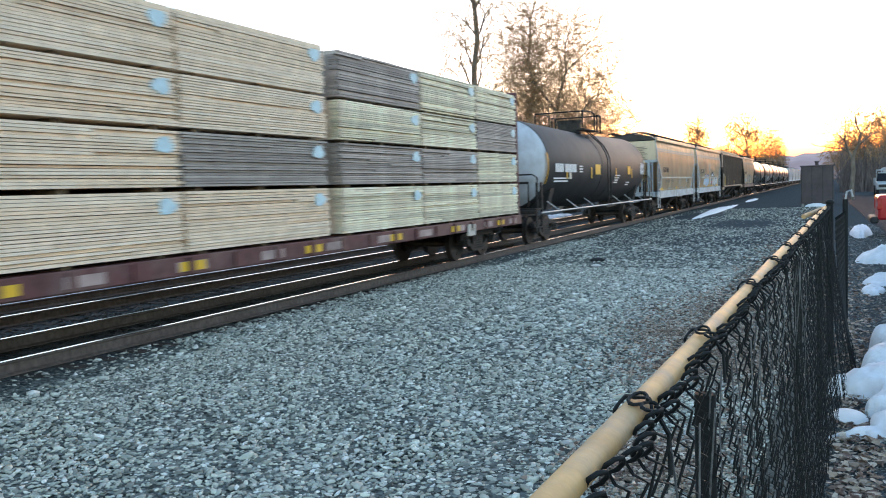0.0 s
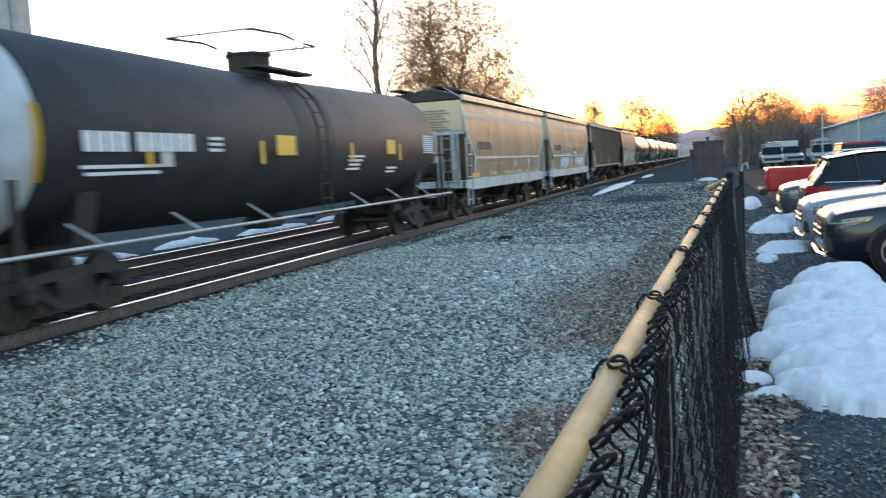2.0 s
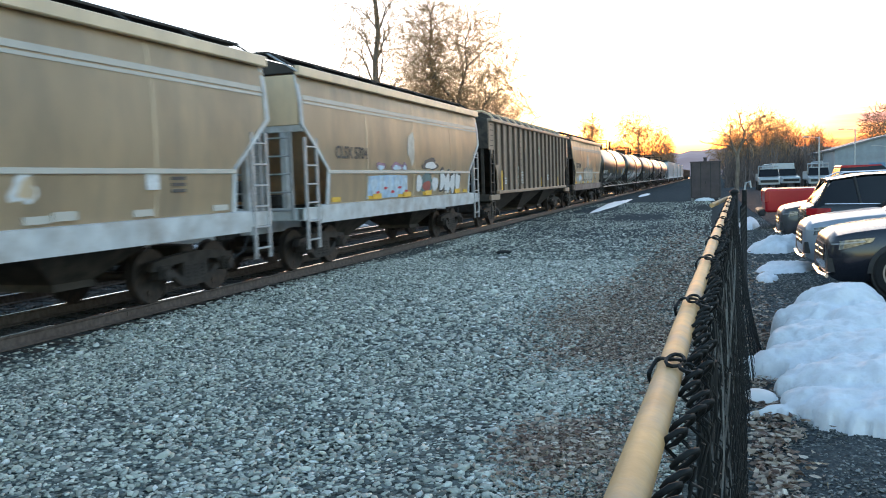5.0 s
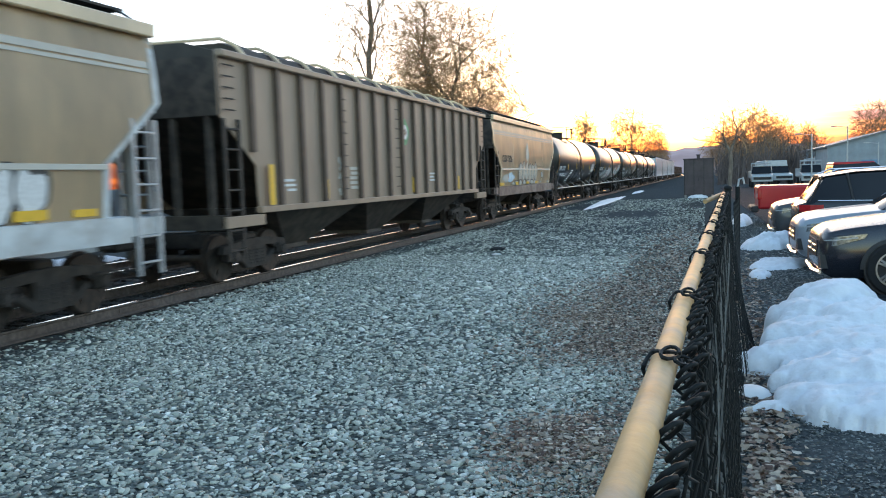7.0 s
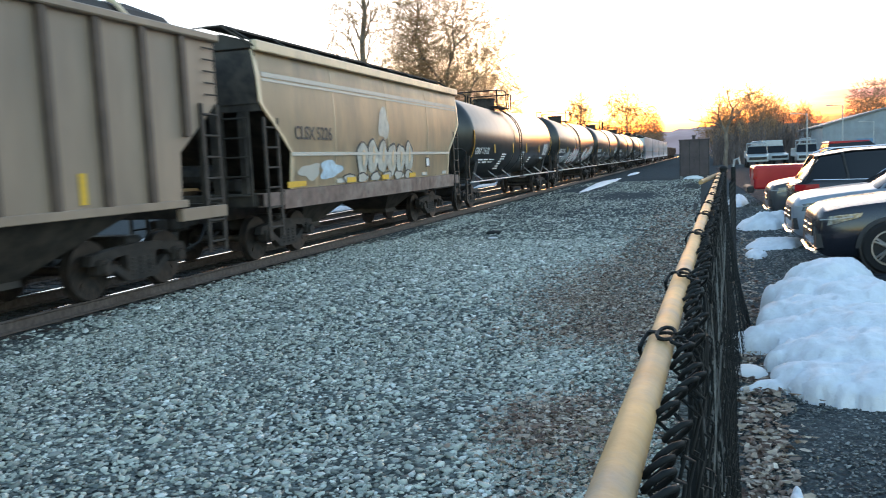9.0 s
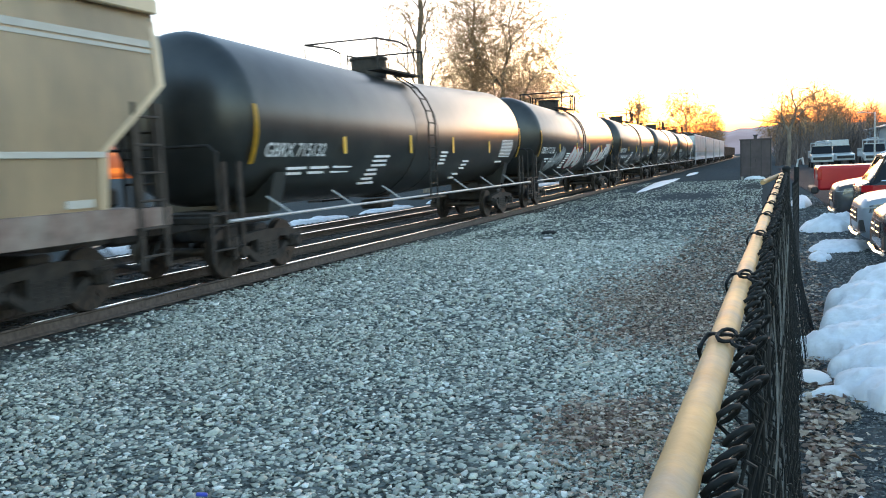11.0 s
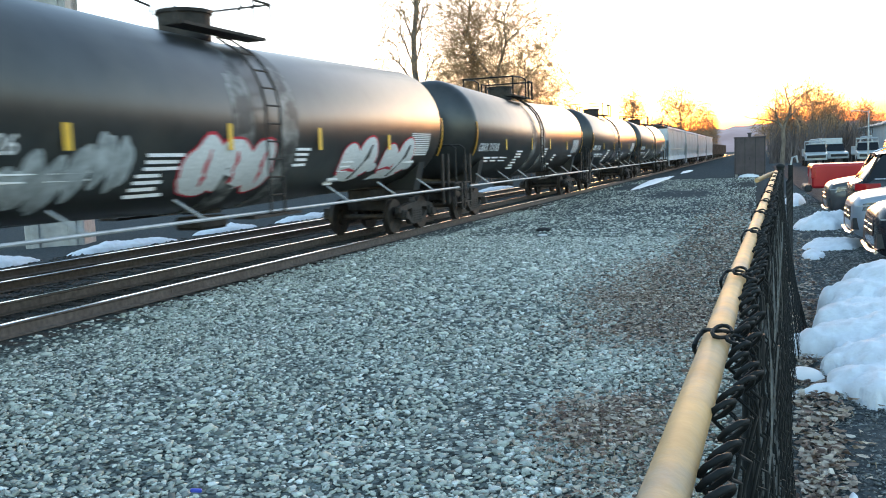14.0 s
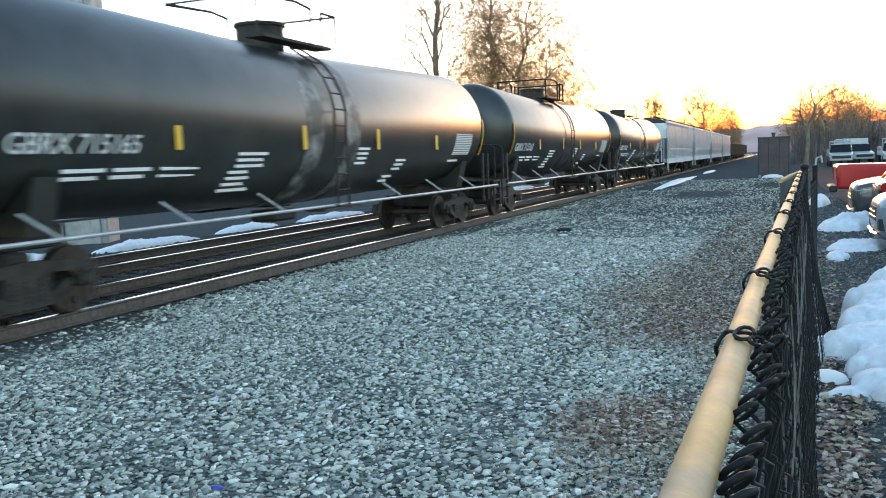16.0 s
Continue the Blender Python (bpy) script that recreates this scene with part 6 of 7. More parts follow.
    part("roof_panel", bm, paint, c, smooth=True)
    for sd in (-1, 1):
        for (xa, za, ka), (xb, zb, kb) in (((1.38, 1.04, 0.875), (2.1, H - 0.1, 0.73)), ((2.75, 1.05, 0.9), (2.8, H - 0.05, 0.715)), ((3.65, 1.06, 0.9), (3.75, H - 0.06, 0.70)), ((4.45, 1.06, 0.86), (4.2, H - 0.12, 0.70))):
            bm = bmesh.new()
            rod(bm, (xa * s, sd * hw * ka, za - low), (xb * s, sd * hw * kb, zb - low), 0.028, 6)
            part("window_pillar", bm, paint if xa < 2 or xa > 4 else M["black_plastic"], c)
        bm = bmesh.new()
        path_rod(bm, [(2.15 * s, sd * hw * 0.66, H + 0.0 - low), (2.4 * s, sd * hw * 0.67, H + 0.055 - low), (3.9 * s, sd * hw * 0.66, H + 0.03 - low), (4.15 * s, sd * hw * 0.66, H - 0.07 - low)], 0.016)
        part("roof_rail", bm, M["chrome"], c)
        bm = bmesh.new()
        bmesh.ops.create_uvsphere(bm, u_segments=12, v_segments=8, radius=1, matrix=pose(1.72 * s, sd * (hw + 0.1), 1.12 - low) @ Matrix.Diagonal((0.08, 0.12, 0.085, 1)))
        part("door_mirror", bm, paint, c, smooth=True)
        bm = bmesh.new()
        path_rod(bm, [(1.45 * s, sd * (hw * 0.91), 1.05 - low), (4.3 * s, sd * (hw * 0.91), 1.09 - low)], 0.012)
        part("chrome_strip", bm, M["chrome"], c)
        for xw in (0.92, 3.78):
            bm = bmesh.new()
            seg = 18
            pts = [(xw * s + 0.44 * math.cos(math.pi * k / seg), 0.36 + 0.44 * math.sin(math.pi * k / seg)) for k in range(seg + 1)]
            pin = [(xw * s + 0.385 * math.cos(math.pi * k / seg), 0.36 + 0.385 * math.sin(math.pi * k / seg)) for k in range(seg + 1)]
            for k in range(seg):
                q = [(pts[k][0], sd * hw * 1.005, pts[k][1]), (pts[k + 1][0], sd * hw * 1.005, pts[k + 1][1]), (pin[k + 1][0], sd * hw * 1.02, pin[k + 1][1]), (pin[k][0], sd * hw * 1.02, pin[k][1])]
                bm.faces.new([bm.verts.new(p) for p in q])
            bmesh.ops.remove_doubles(bm, verts=bm.verts, dist=0.001)
            bmesh.ops.solidify(bm, geom=list(bm.faces), thickness=0.02)
            rod(bm, (xw * s, sd * (hw - 0.15), 0.36), (xw * s, sd * hw * 1.003, 0.36), 0.39, 26)
            part("wheel_arch", bm, M["black_plastic"], c)
            wheel(c, xw * s, sd * (hw - 0.06), 0.365, sd)
        bm = bmesh.new()
        box(bm, 1.4 * s, 3.3 * s, sd * (hw * 0.93), sd * (hw * 1.0), 0.2, 0.34, 0.02)
        part("side_skirt", bm, M["black_plastic"], c)
        bm = bmesh.new()
        loft(bm, [[(x, sd * hw * k, z - low) for x, k, z in ring] for ring in (((-0.005, 0.58, 0.66), (0.0, 0.58, 0.74), (0.1, 0.5, 0.74), (0.1, 0.5, 0.66)), ((0.04, 0.8, 0.66), (0.06, 0.8, 0.78), (0.2, 0.7, 0.78), (0.2, 0.7, 0.66)), ((0.17, 0.945, 0.69), (0.2, 0.945, 0.82), (0.3, 0.8, 0.82), (0.3, 0.8, 0.69)), ((0.54, 1.0, 0.8), (0.58, 0.997, 0.86), (0.58, 0.85, 0.86), (0.58, 0.85, 0.8)))])
        lamp = part("head_lamp", bm, M["lamp_shell"], c, "clear head lamp in a dark housing", smooth=True)
        for za, zb in ((0.745, 0.762),):
            bm = bmesh.new()
            loft(bm, [[(x - 0.012, sd * hw * k, za + dz - low), (x - 0.012, sd * hw * k, zb + dz - low), (x + 0.03, sd * hw * (k - 0.03), zb + dz - low), (x + 0.03, sd * hw * (k - 0.03), za + dz - low)] for x, k, dz in ((0.015, 0.62, 0.0), (0.06, 0.82, 0.005), (0.2, 0.966, 0.02), (0.44, 1.006, 0.05))])
            part("lamp_bar", bm, M["lamp_clear"], lamp)
        bm = bmesh.new()
        prism(bm, [(4.2 * s, sd * hw * 0.99), (4.45 * s, sd * hw * 0.96), (4.64 * s, sd * hw * 0.86), (4.66 * s, sd * hw * 0.5), (4.5 * s, sd * hw * 0.5), (4.3 * s, sd * hw * 0.9)], "z", 0.86 - low, 1.0 - low)
        part("tail_lamp", bm, M["lamp_red"], c)
    bm = bmesh.new()
    prism(bm, [(-hw * 0.48, 0.5), (hw * 0.48, 0.5), (hw * 0.54, 0.62), (hw * 0.46, 0.74 - low), (-hw * 0.46, 0.74 - low), (-hw * 0.56, 0.66)], "x", -0.028, 0.05)
    grille = part("grille", bm, M["black_plastic"], c)
    for k in range(2):
        bm = bmesh.new()
        box(bm, -0.04, -0.025, -hw * 0.46, hw * 0.46, 0.56 + k * 0.09, 0.58 + k * 0.09, 0.006)
        part("grille_bar", bm, M["chrome"], grille)
    for sd in (-1, 1):
        bm = bmesh.new()
        prism(bm, [(sd * hw * 0.55, 0.34), (sd * hw * 0.86, 0.36), (sd * hw * 0.84, 0.56), (sd * hw * 0.62, 0.5)], "x", -0.012, 0.3)
        part("bumper_intake", bm, M["black_plastic"], c)
    bm = bmesh.new()
    rod(bm, (-0.04, 0, 0.63), (-0.02, 0, 0.63), 0.085, 16)
    path_rod(bm, [(-0.02, -hw * 0.8, 0.3), (-0.03, 0, 0.26), (-0.02, hw * 0.8, 0.3)], 0.03)
    part("chrome_trim", bm, M["chrome"], c)
    return c


def pickup(m):
    c = thing("pickup_truck", "bright red pickup truck parked tail to the fence", "pickup truck", "cars parked along the fence", m)
    hw = 0.98
    bm = bmesh.new()
    box(bm, 0.0, 1.95, -hw, hw, 0.55, 1.28, 0.05)
    loft(bm, [[(x, -hw, 0.5), (x, -hw, z), (x, -hw * 0.9, z + 0.03), (x, hw * 0.9, z + 0.03), (x, hw, z), (x, hw, 0.5)] for x, z in ((1.95, 1.25), (3.9, 1.22), (5.3, 1.12), (5.6, 0.95))])
    part("body", bm, M["car_red"], c, smooth=True, bevel=0.02)
    bm = bmesh.new()
    loft(bm, [[(x, -hw * 0.93, 1.2), (x, -hw * k, z), (x, hw * k, z), (x, hw * 0.93, 1.2)] for x, z, k in ((1.98, 1.22, 0.93), (2.15, 1.85, 0.74), (3.3, 1.9, 0.74), (4.1, 1.22, 0.9))])
    part("cab_glass", bm, M["glass"], c, smooth=True)
    bm = bmesh.new()
    box(bm, 2.15, 3.3, -0.72, 0.72, 1.84, 1.93, 0.03)
    part("cab_roof", bm, M["car_red"], c)
    bm = bmesh.new()
    box(bm, -0.2, 0.02, -hw * 0.95, hw * 0.95, 0.45, 0.65, 0.04)
    part("rear_bumper", bm, M["black_plastic"], c)
    for s in (-1, 1):
        bm = bmesh.new()
        box(bm, -0.02, 0.12, s * 0.8, s * 0.985, 0.85, 1.2, 0.02)
        part("tail_lamp", bm, M["lamp_red"], c)
        for x in (1.05, 4.7):
            wheel(c, x, s * (hw - 0.1), 0.4, s)
    return c


def box_truck(name, label, m, cab, body, body_h=2.6, boom=False):
    c = thing(name, label, "truck", "utility trucks in the yard", m)
    bm = bmesh.new()
    box(bm, -1.0, 1.0, 1.9, 5.4, 0.9, body_h, 0.05)
    part("cargo_body", bm, body, c)
    bm = bmesh.new()
    loft(bm, [[(-w, y, 0.55), (-w, y, z), (w, y, z), (w, y, 0.55)] for y, z, w in ((0.0, 1.05, 0.85), (0.12, 1.15, 0.95), (0.9, 1.3, 0.98), (1.05, 1.35, 0.98), (1.85, 1.35, 0.98))])
    part("cab_body", bm, cab, c, bevel=0.03)
    bm = bmesh.new()
    loft(bm, [[(-w, y, 1.3), (-w * 0.86, y, z), (w * 0.86, y, z), (w, y, 1.3)] for y, z, w in ((0.85, 1.33, 0.95), (1.2, 2.0, 0.94), (1.85, 2.05, 0.94))])
    part("cab_glass", bm, M["glass"], c)
    bm = bmesh.new()
    box(bm, -0.8, 0.8, 1.15, 1.85, 2.0, 2.1, 0.03)
    part("cab_roof", bm, cab, c)
    bm = bmesh.new()
    box(bm, -0.8, 0.8, -0.08, 0.02, 0.75, 1.0, 0.02)
    part("grille", bm, M["black_plastic"], c)
    for s in (-1, 1):
        for y in (0.75, 4.4):
            bm = bmesh.new()
            rod(bm, (s * 0.75, y, 0.42), (s * 1.0, y, 0.42), 0.42, 18)
            part("tyre", bm, M["tyre"], c)
    if boom:
        bm = bmesh.new()
        path_rod(bm, [(-0.5, 3.0, body_h), (-0.4, 3.0, body_h + 0.8), (0.4, 2.4, body_h + 0.9), (0.5, 2.4, body_h + 0.3)], 0.07)
        path_rod(bm, [(-0.9, 1.9, body_h), (-0.9, 1.9, body_h + 0.7), (0.9, 1.9, body_h + 0.7), (0.9, 1.9, body_h)], 0.05)
        part("ladder_rack", bm, M["galv"], c)
    return c


def build_vehicles():
    g = -0.05
    suv("suv", "dark navy sport utility car with silver wheels facing the fence", M["car_navy"], pose(10.12, 13.75, g))
    suv("suv", "pale silver sport utility car parked nose to the fence", M["car_silver"], pose(10.1, 16.7, g), H=1.66)
    suv("suv", "black sport utility car backed up to the fence", M["car_black"], pose(10.45, 20.3, g), L=5.0, H=1.72, flip=True)
    suv("car", "dark grey hatchback parked nose to the fence", M["car_grey"], pose(10.15, 22.9, g), L=4.3, H=1.5)
    suv("sedan", "deep blue car parked nose to the fence", M["car_blue"], pose(11.35, 11.3, g), L=4.7, H=1.48, low=0.05)
    suv("sedan", "dull cream car parked nose to the fence", M["beige"], pose(12.0, 8.9, g), L=4.6, H=1.5)
    pickup(pose(10.1, 28.6, g))
    box_truck("utility_truck", "pale utility truck with a ladder rack", pose(13.7, 85, g), M["car_white"], M["car_white"], 1.6, True)
    box_truck("box_truck", "white box truck parked in the yard", pose(16.2, 92, g, 0, 0, 15), M["car_white"], M["car_white"], 2.6)
    box_truck("utility_truck", "pale green utility truck with a rack", pose(18.0, 84, g), M["car_white"], M["car_white"], 1.7, True)


# ---------- trees ----------
def tree(name, label, m, blobs, count, seed, fork=2.0, trunk_r=0.3, twig_r=0.008, twigs=4, twig_len=0.9, leader=0.0, droop=0.0):
    """A bare tree: limbs that part again and again to reach every part of a crown made of rounded blobs.
    blobs: (x, y, z, rx, ry, rz); leader: height of a straight main stem that gives off limbs all the way."""
    rng = np.random.default_rng(seed)
    tv, tf, kv, kf = [], [], [], []

    def tube(a, b, r0, r1, thick):
        vs, fs, n = (tv, tf, 7 if r0 > 0.09 else 5) if thick else (kv, kf, 3)
        d = (b - a).normalized()
        s = d.orthogonal().normalized()
        u = d.cross(s)
        base = len(vs)
        for p, r in ((a, r0), (b, r1)):
            for k in range(n):
                q = k * 2 * math.pi / n
                vs.append(p + (s * math.cos(q) + u * math.sin(q)) * r)
        for k in range(n):
            fs.append((base + k, base + (k + 1) % n, base + n + (k + 1) % n, base + n + k))

    def radius(n):
        return max(twig_r, trunk_r * (n / count) ** 0.47)

    def reach(a, b, r0, r1):
        """A limb in short crooked lengths."""
        ln = (b - a).length
        n = 2 if ln < 2 else 3
        p = a
        for i in range(1, n + 1):
            q = a.lerp(b, i / n)
            if i < n:
                q = q + Vector(rng.normal(0, 0.028 * ln, 3)) + Vector((0, 0, 0.03 * ln))
            tube(p, q, r0 + (r1 - r0) * (i - 1) / n, r0 + (r1 - r0) * i / n, r0 > 0.035)
            p = q

    def grow(p, pts):
        n = len(pts)
        if n == 1:
            b = Vector(pts[0])
            reach(p, b, radius(1) * 1.3, twig_r)
            way = (b - p).normalized()
            for _ in range(twigs):
                d = (way + Vector(rng.normal(0, 0.27, 3)) + Vector((0, 0, 0.12 - droop))).normalized()
                a = p.lerp(b, rng.uniform(0.45, 1.0))
                c1 = a + d * twig_len * rng.uniform(0.3, 0.6)
                d2 = (d + Vector(rng.normal(0, 0.16, 3)) + Vector((0, 0, -droop))).normalized()
                tube(a, c1, twig_r, twig_r * 0.8, False)
                tube(c1, c1 + d2 * twig_len * rng.uniform(0.3, 0.7), twig_r * 0.8, twig_r * 0.5, False)
            return
        c = pts.mean(0)
        spread = pts - c
        axis = np.linalg.svd(spread, full_matrices=False)[2][0] + rng.normal(0, 0.25, 3)
        order = np.argsort(spread @ axis)
        cut_at = min(n - 1, max(1, int(n * rng.uniform(0.35, 0.65))))
        f = rng.uniform(0.28, 0.45) if n > 3 else rng.uniform(0.4, 0.6)
        q = p + (Vector(c) - p) * f
        q += Vector((0, 0, 0.06 * (Vector(c) - p).length))
        reach(p, q, radius(n), radius(n) * 0.88)
        grow(q, pts[order[:cut_at]])
        grow(q, pts[order[cut_at:]])

    pts = []
    share = [b[3] * b[4] * b[5] for b in blobs]
    for b, k in zip(blobs, share):
        n = max(4, round(count * k / sum(share)))
        d = rng.normal(0, 1, (n, 3))
        d /= np.linalg.norm(d, axis=1)[:, None]
        q = d * (rng.uniform(0, 1, (n, 1)) ** 0.4) * rng.uniform(0.85, 1.08, (n, 1))
        pts.append(q * np.array(b[3:]) + np.array(b[:3]))
    pts = np.concatenate(pts)
    count = len(pts)
    foot = Vector((0, 0, -0.5))
    if leader:
        p, levels = foot, 9
        edges = np.quantile(pts[:, 2], np.linspace(0, 1, levels + 1))
        for i in range(levels):
            z = min(leader, fork + (leader - fork) * i / levels)
            q = Vector((0.18 * math.sin(i * 1.9), 0.15 * math.cos(i * 1.3), z))
            tube(p, q, trunk_r * (1 - 0.085 * max(0, i - 1)), trunk_r * (1 - 0.085 * i), True)
            group = pts[(pts[:, 2] >= edges[i]) & (pts[:, 2] <= edges[i + 1])]
            west = group[group[:, 0] < 0]
            east = group[group[:, 0] >= 0]
            for g in (west, east):
                if len(g):
                    grow(q, g)
            p = q
    else:
        q = Vector((0.1, 0, fork))
        reach(foot, q, trunk_r * 1.15, trunk_r)
        grow(q, pts)
    t = thing(name, label, "tree", "", m)
    a = pydata("trunk", tv, tf, M["bark"], True)
    b = pydata("crown", kv, kf, M["twig"])
    a.parent = b.parent = t
    return t


def build_trees():
    tree("bare_tree", "tall slender bare tree with drooping twigs behind the tracks", pose(-16.6, 62, -0.4), ((-0.6, 0, 12, 4.4, 3.5, 6.5), (0.6, 0, 20, 4.4, 4, 8), (-3.0, 0, 9.5, 1.8, 1.6, 3.2)), 800, 11, 4.5, 0.29, 0.0135, 4, 1.8, 26, 0.4)
    tree("bare_tree", "broad rounded bare tree with dense fine twigs behind the tracks", pose(-11.0, 66, -0.4), ((0.2, 0, 10.8, 5.8, 4.5, 6.6), (2.9, 0, 7.0, 3.7, 3.5, 4.4), (-2.8, 0, 8.5, 3.2, 3, 5.5)), 3000, 23, 1.2, 0.28, 0.0145, 3, 1.4)
    tree("bare_tree", "tall bare tree with an upright crown behind the tracks", pose(-14.4, 69, -0.4), ((0, 0, 14, 3.0, 2.8, 6.5), (0.3, 0, 8, 2.8, 2.5, 3.5)), 700, 37, 4.0, 0.27, 0.0145, 3, 1.5, 18)
    tree("bare_tree", "small crooked bare tree beside the signal hut", pose(10.4, 74, -0.2), ((0, 0, 5.4, 2.3, 2, 2.3), (-1.5, 0, 4.2, 1.4, 1.2, 1.2), (1.9, 0, 5.9, 1.6, 1.4, 1.2)), 60, 43, 1.6, 0.17, 0.02, 4, 0.8)
    mid = tree("bare_tree", "distant bare tree lit from behind by the sunset", pose(-13.9, 165, -1), ((0, 0, 11.5, 2.5, 2.5, 4.3), (0, 0, 7, 1.8, 1.8, 3)), 480, 51, 2.5, 0.24, 0.028, 3, 1.5)
    wide = tree("bare_tree", "distant broad bare tree lit from behind by the sunset", pose(-8.0, 205, -1), ((-1.5, 0, 13.8, 5.0, 4, 6.6), (3.4, 0, 10.5, 4.2, 3.5, 5.6), (0, 0, 6, 5.0, 4, 4.0)), 1300, 57, 2.0, 0.32, 0.031, 3, 1.7)
    grove = tree("bare_tree", "bare spreading tree at the yard edge lit from behind", pose(14.4, 122, -0.6), ((0, 0, 8.0, 4.6, 4, 4.2), (2.6, 0, 6.4, 3.2, 3, 3.4), (-2.2, 0, 5, 2.6, 2.6, 3.0)), 1300, 61, 1.5, 0.24, 0.018, 3, 1.2)
    rng = random.Random(8)
    for x, y, s, src in ((-3.2, 235, 0.62, wide), (-10.5, 190, 0.5, wide), (-15, 215, 0.55, wide), (-5.6, 225, 0.5, wide), (11.4, 128, 0.75, grove), (18.6, 132, 0.8, grove), (16.0, 118, 0.6, grove), (24.5, 150, 0.62, mid), (33.6, 140, 1.0, grove), (41, 150, 0.9, grove), (50, 140, 1.1, grove), (27, 160, 0.7, grove), (-27, 120, 0.7, mid), (-34, 95, 0.8, mid)):
        t = copy_thing(src, pose(x, y, -0.6, 0, 0, rng.uniform(0, 360)))
        t.scale = (s, s, s)
    # thicket along the line and a far hill
    Vv, Ff = [], []
    rr = np.random.default_rng(5)
    for _ in range(3600):
        if rr.random() < 0.5:
            y = rr.uniform(75, 330)
            x = -11 - rr.uniform(0, 9) - (330 - y) * 0.012 + rr.normal(0, 0.8)
            h = rr.uniform(2.0, 5.0)
        else:
            y = rr.uniform(104, 165)
            x = rr.uniform(9.8, 21) + (y - 104) * 0.03
            h = rr.uniform(2.0, 6.0)
        b = len(Vv)
        dx, dy, w = rr.normal(0, 0.9), rr.normal(0, 0.9), 0.05
        Vv += [(x - w, y, -0.4), (x + w, y, -0.4), (x + dx * 0.5 + w * 0.7, y + dy * 0.5, h * 0.55), (x + dx * 0.5 - w * 0.7, y + dy * 0.5, h * 0.55), (x + dx, y + dy, h)]
        Ff += [(b, b + 1, b + 2, b + 3), (b + 3, b + 2, b + 4)]
        for _k in range(3):
            b = len(Vv)
            f = rr.uniform(0.3, 0.9)
            px, py, pz = x + dx * f, y + dy * f, h * f
            Vv += [(px, py, pz), (px + 0.05, py, pz), (px + rr.normal(0, 1.0), py + rr.normal(0, 1.0), pz + rr.uniform(0.4, 1.6))]
            Ff += [(b, b + 1, b + 2)]
    # thicket colour is lightened to stand in for haze over it
    tagged(pydata("thicket", Vv, Ff, mat("haze_lightened_thicket_twigs", (0.15, 0.12, 0.11), 1.0, 0, 0.3, 0.3, spec=0.05)), "dense brown leafless thicket along the line", "shrubs", kind="stuff")
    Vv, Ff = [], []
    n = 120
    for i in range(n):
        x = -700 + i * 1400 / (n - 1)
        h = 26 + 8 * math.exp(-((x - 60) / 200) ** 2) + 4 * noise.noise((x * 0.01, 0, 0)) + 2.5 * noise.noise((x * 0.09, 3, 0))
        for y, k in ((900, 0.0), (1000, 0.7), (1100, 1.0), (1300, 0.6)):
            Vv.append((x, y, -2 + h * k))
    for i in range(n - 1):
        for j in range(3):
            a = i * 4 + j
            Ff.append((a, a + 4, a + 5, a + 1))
    tagged(pydata("far_hill", Vv, Ff, M["hill"], True), "distant wooded hill, evening haze put in as a faint glow", "hill", kind="structure")


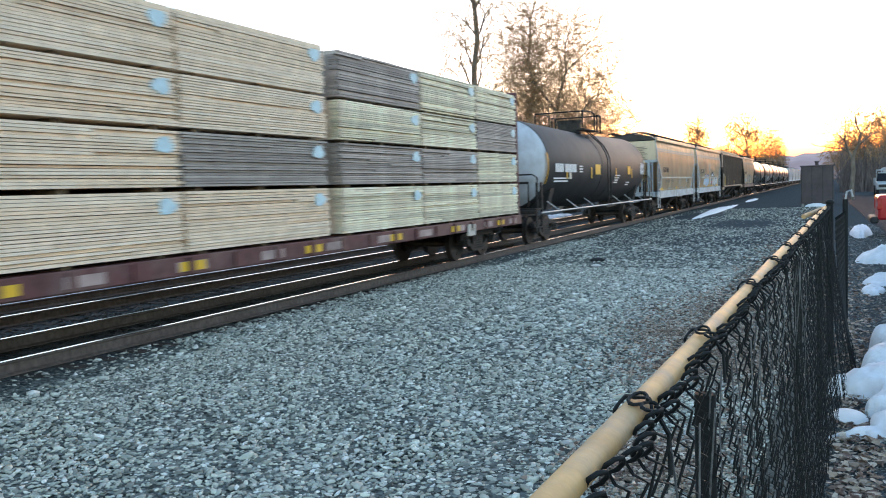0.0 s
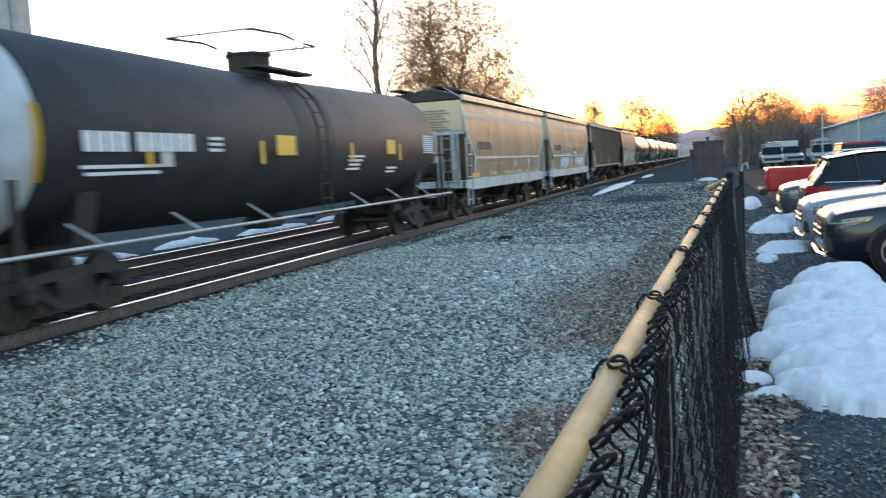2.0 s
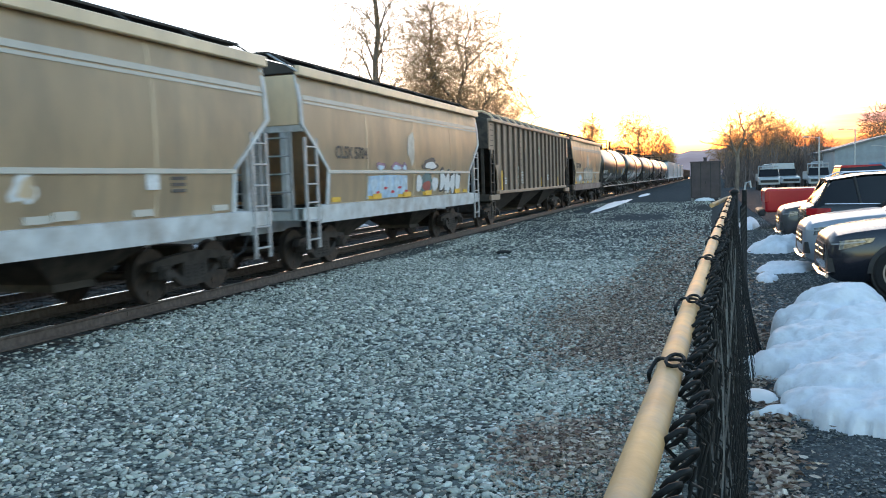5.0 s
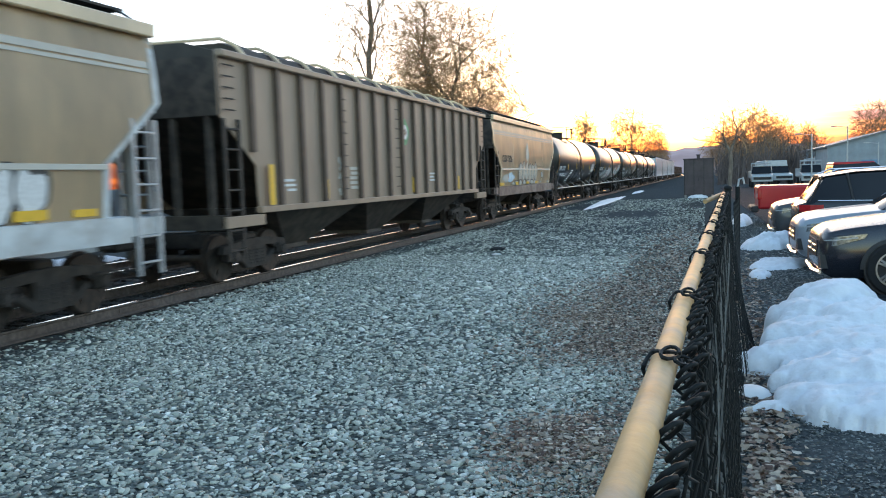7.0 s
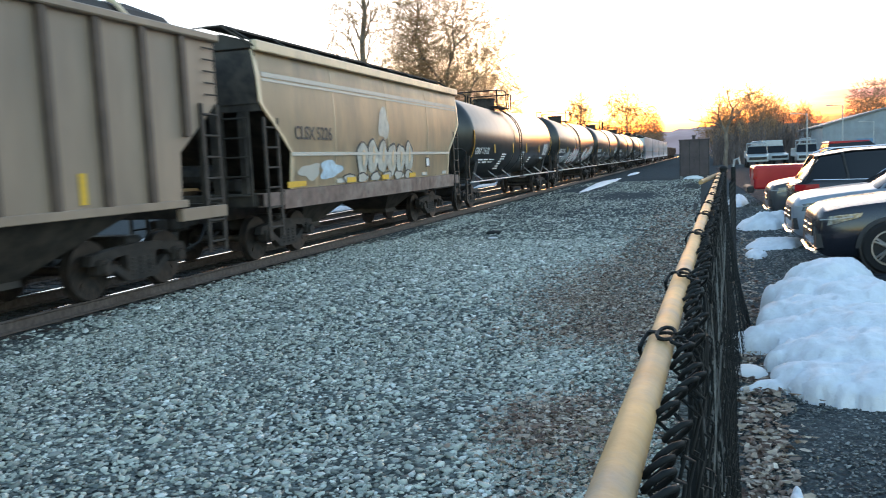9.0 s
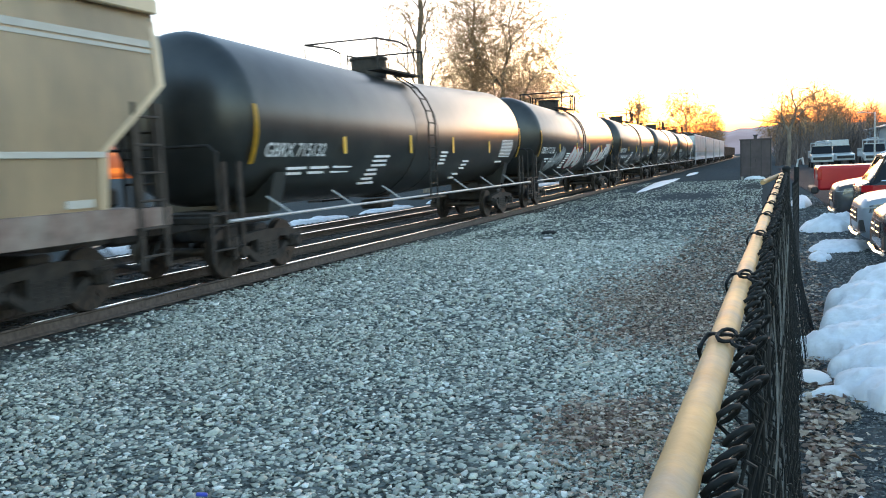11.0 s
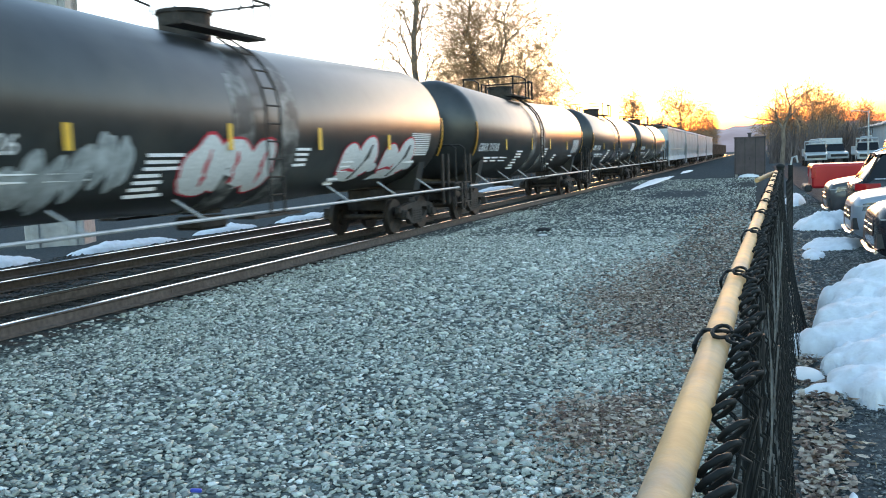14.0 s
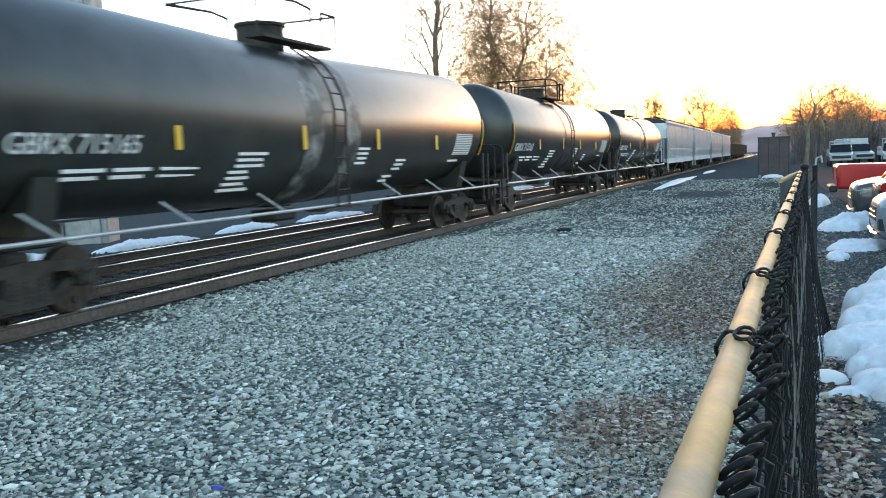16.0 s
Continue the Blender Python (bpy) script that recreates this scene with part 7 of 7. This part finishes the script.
# ---------- buildings and hut ----------
def build_structures():
    h = thing("signal_hut", "dark brown metal signal hut on a low footing", "hut", "", pose(7.05, 62.6, -0.2, 0, 0, 0))
    bm = bmesh.new()
    box(bm, 0, 2.05, 0, 2.0, 0.22, 2.75, 0.02)
    part("hut_body", bm, M["hut"], h)
    bm = bmesh.new()
    box(bm, -0.05, 2.1, -0.05, 2.05, 2.75, 2.83, 0.01)
    part("hut_roof", bm, M["hut"], h)
    bm = bmesh.new()
    for x in (0.03, 0.68, 1.36, 1.98):
        box(bm, x, x + 0.04, -0.03, 0.0, 0.25, 2.74)
    box(bm, 1.0, 1.03, -0.06, -0.01, 1.2, 1.4)
    part("door_seam", bm, M["black_plastic"], h)
    bm = bmesh.new()
    rod(bm, (1.0, 1.0, 2.83), (1.0, 1.0, 3.05), 0.12, 10)
    rod(bm, (1.0, 1.0, 3.05), (1.0, 1.0, 3.12), 0.17, 10)
    part("roof_vent", bm, M["hut"], h)
    for x in (0.05, 1.9):
        bm = bmesh.new()
        box(bm, x, x + 0.12, 0.1, 1.9, 0.0, 0.22)
        part("footing", bm, M["concrete"], h)
    snow_pile("snow_mound", "small patch of snow at the hut foot", 8.0, 62.3, 0.7, 0.3, 0.2, 21.0, [])
    # metal shed with a gable towards the car park
    b = thing("metal_shed", "pale blue-grey metal shed with a low gabled roof", "building", "", pose(20.6, 95, -0.1))
    bm = bmesh.new()
    prism(bm, [(0, 0), (9.1, 0), (9.1, 4.2), (5.9, 5.3), (0, 3.85)], "y", 0, 24)
    part("wall", bm, M["siding"], b)
    bm = bmesh.new()
    prism(bm, [(-0.3, 3.78), (5.9, 5.32), (9.35, 4.13), (9.35, 4.25), (5.9, 5.46), (-0.3, 3.92)], "y", -0.3, 24.3)
    part("roof", bm, mat("grey_sheet_roof", (0.2, 0.21, 0.23), 0.6, 0.2, 0.1, 2), b)
    for x in (6.2, 7.3):
        bm = bmesh.new()
        box(bm, x, x + 0.8, -0.06, 0.02, 2.7, 3.4)
        wdw = part("window", bm, M["concrete"], b)
        bm = bmesh.new()
        for k in (0.06, 0.43):
            box(bm, x + k, x + k + 0.31, -0.08, -0.05, 2.76, 3.34)
        part("pane", bm, M["glass"], wdw)
    bm = bmesh.new()
    box(bm, 3.2, 4.9, -0.05, 0.02, 0.0, 2.4)
    part("door", bm, mat("blue_door", (0.12, 0.24, 0.4), 0.5, 0, 0.1, 3), b)
    bm = bmesh.new()
    for k in range(17):
        box(bm, 0.25 + k * 0.52, 0.29 + k * 0.52, -0.025, 0.0, 0.05, 3.8)
    part("siding_rib", bm, M["siding"], b)
    b2 = thing("low_building", "beige low building with a flat roof", "building", "", pose(30.0, 93, -0.1))
    bm = bmesh.new()
    box(bm, 0, 18, 0, 16, 0, 3.5)
    part("wall", bm, M["beige"], b2)
    bm = bmesh.new()
    box(bm, -0.2, 18.2, -0.2, 16.2, 3.5, 3.8)
    part("roof", bm, M["concrete"], b2)
    for x in (3.0, 4.6):
        bm = bmesh.new()
        box(bm, x, x + 1.1, -0.05, 0.02, 1.1, 2.3)
        part("window", bm, M["glass"], b2)
    bm = bmesh.new()
    rod(bm, (3.0, 4, 3.7), (3.0, 4, 5.4), 0.2, 10)
    part("chimney", bm, M["concrete"], b2)
    for x, y, hh in ((20.0, 78, 5.2), (17.0, 76, 4.6), (24.5, 90, 4.0)):
        p = thing("lamp_post", "thin grey pole in the yard", "pole", "poles in the yard", pose(x, y, -0.1))
        bm = bmesh.new()
        rod(bm, (0, 0, 0), (0, 0, hh), 0.07, 8, 0.05)
        part("pole", bm, M["galv"], p)
        bm = bmesh.new()
        path_rod(bm, [(0, 0, hh - 0.1), (-0.9, 0, hh + 0.05)], 0.03)
        box(bm, -1.3, -0.8, -0.1, 0.1, hh - 0.02, hh + 0.08, 0.02)
        part("lamp_arm", bm, M["galv"], p)
    # tall concrete pier behind the tracks
    p = thing("concrete_pier", "tall pale grey concrete pier behind the tracks", "pier", "", pose(-10.2, 18.5, -0.3, 0, 0, 28))
    bm = bmesh.new()
    box(bm, -0.8, 0.8, -0.6, 0.6, 0, 12, 0.04)
    part("shaft", bm, M["concrete"], p)
    for x in (-0.5, 0.5):
        bm = bmesh.new()
        box(bm, x - 0.12, x + 0.12, -0.68, -0.6, 0, 12, 0.02)
        part("rib", bm, M["concrete"], p)
    # asphalt of the car park
    bm = bmesh.new()
    verts = [(10.75, 3), (30, 0), (60, 60), (60, 90), (9.9, 90), (10.3, 40), (10.6, 24)]
    prism(bm, verts, "z", -0.06, -0.043)
    tagged(part("car_park", bm, M["asphalt"]), "dark worn asphalt car park", "car park", kind="structure")


build_ground()
build_structures()
build_tracks()
build_train()
build_fence()
build_snow()
build_vehicles()
build_trees()
build_leaves()
build_ballast()
motions()
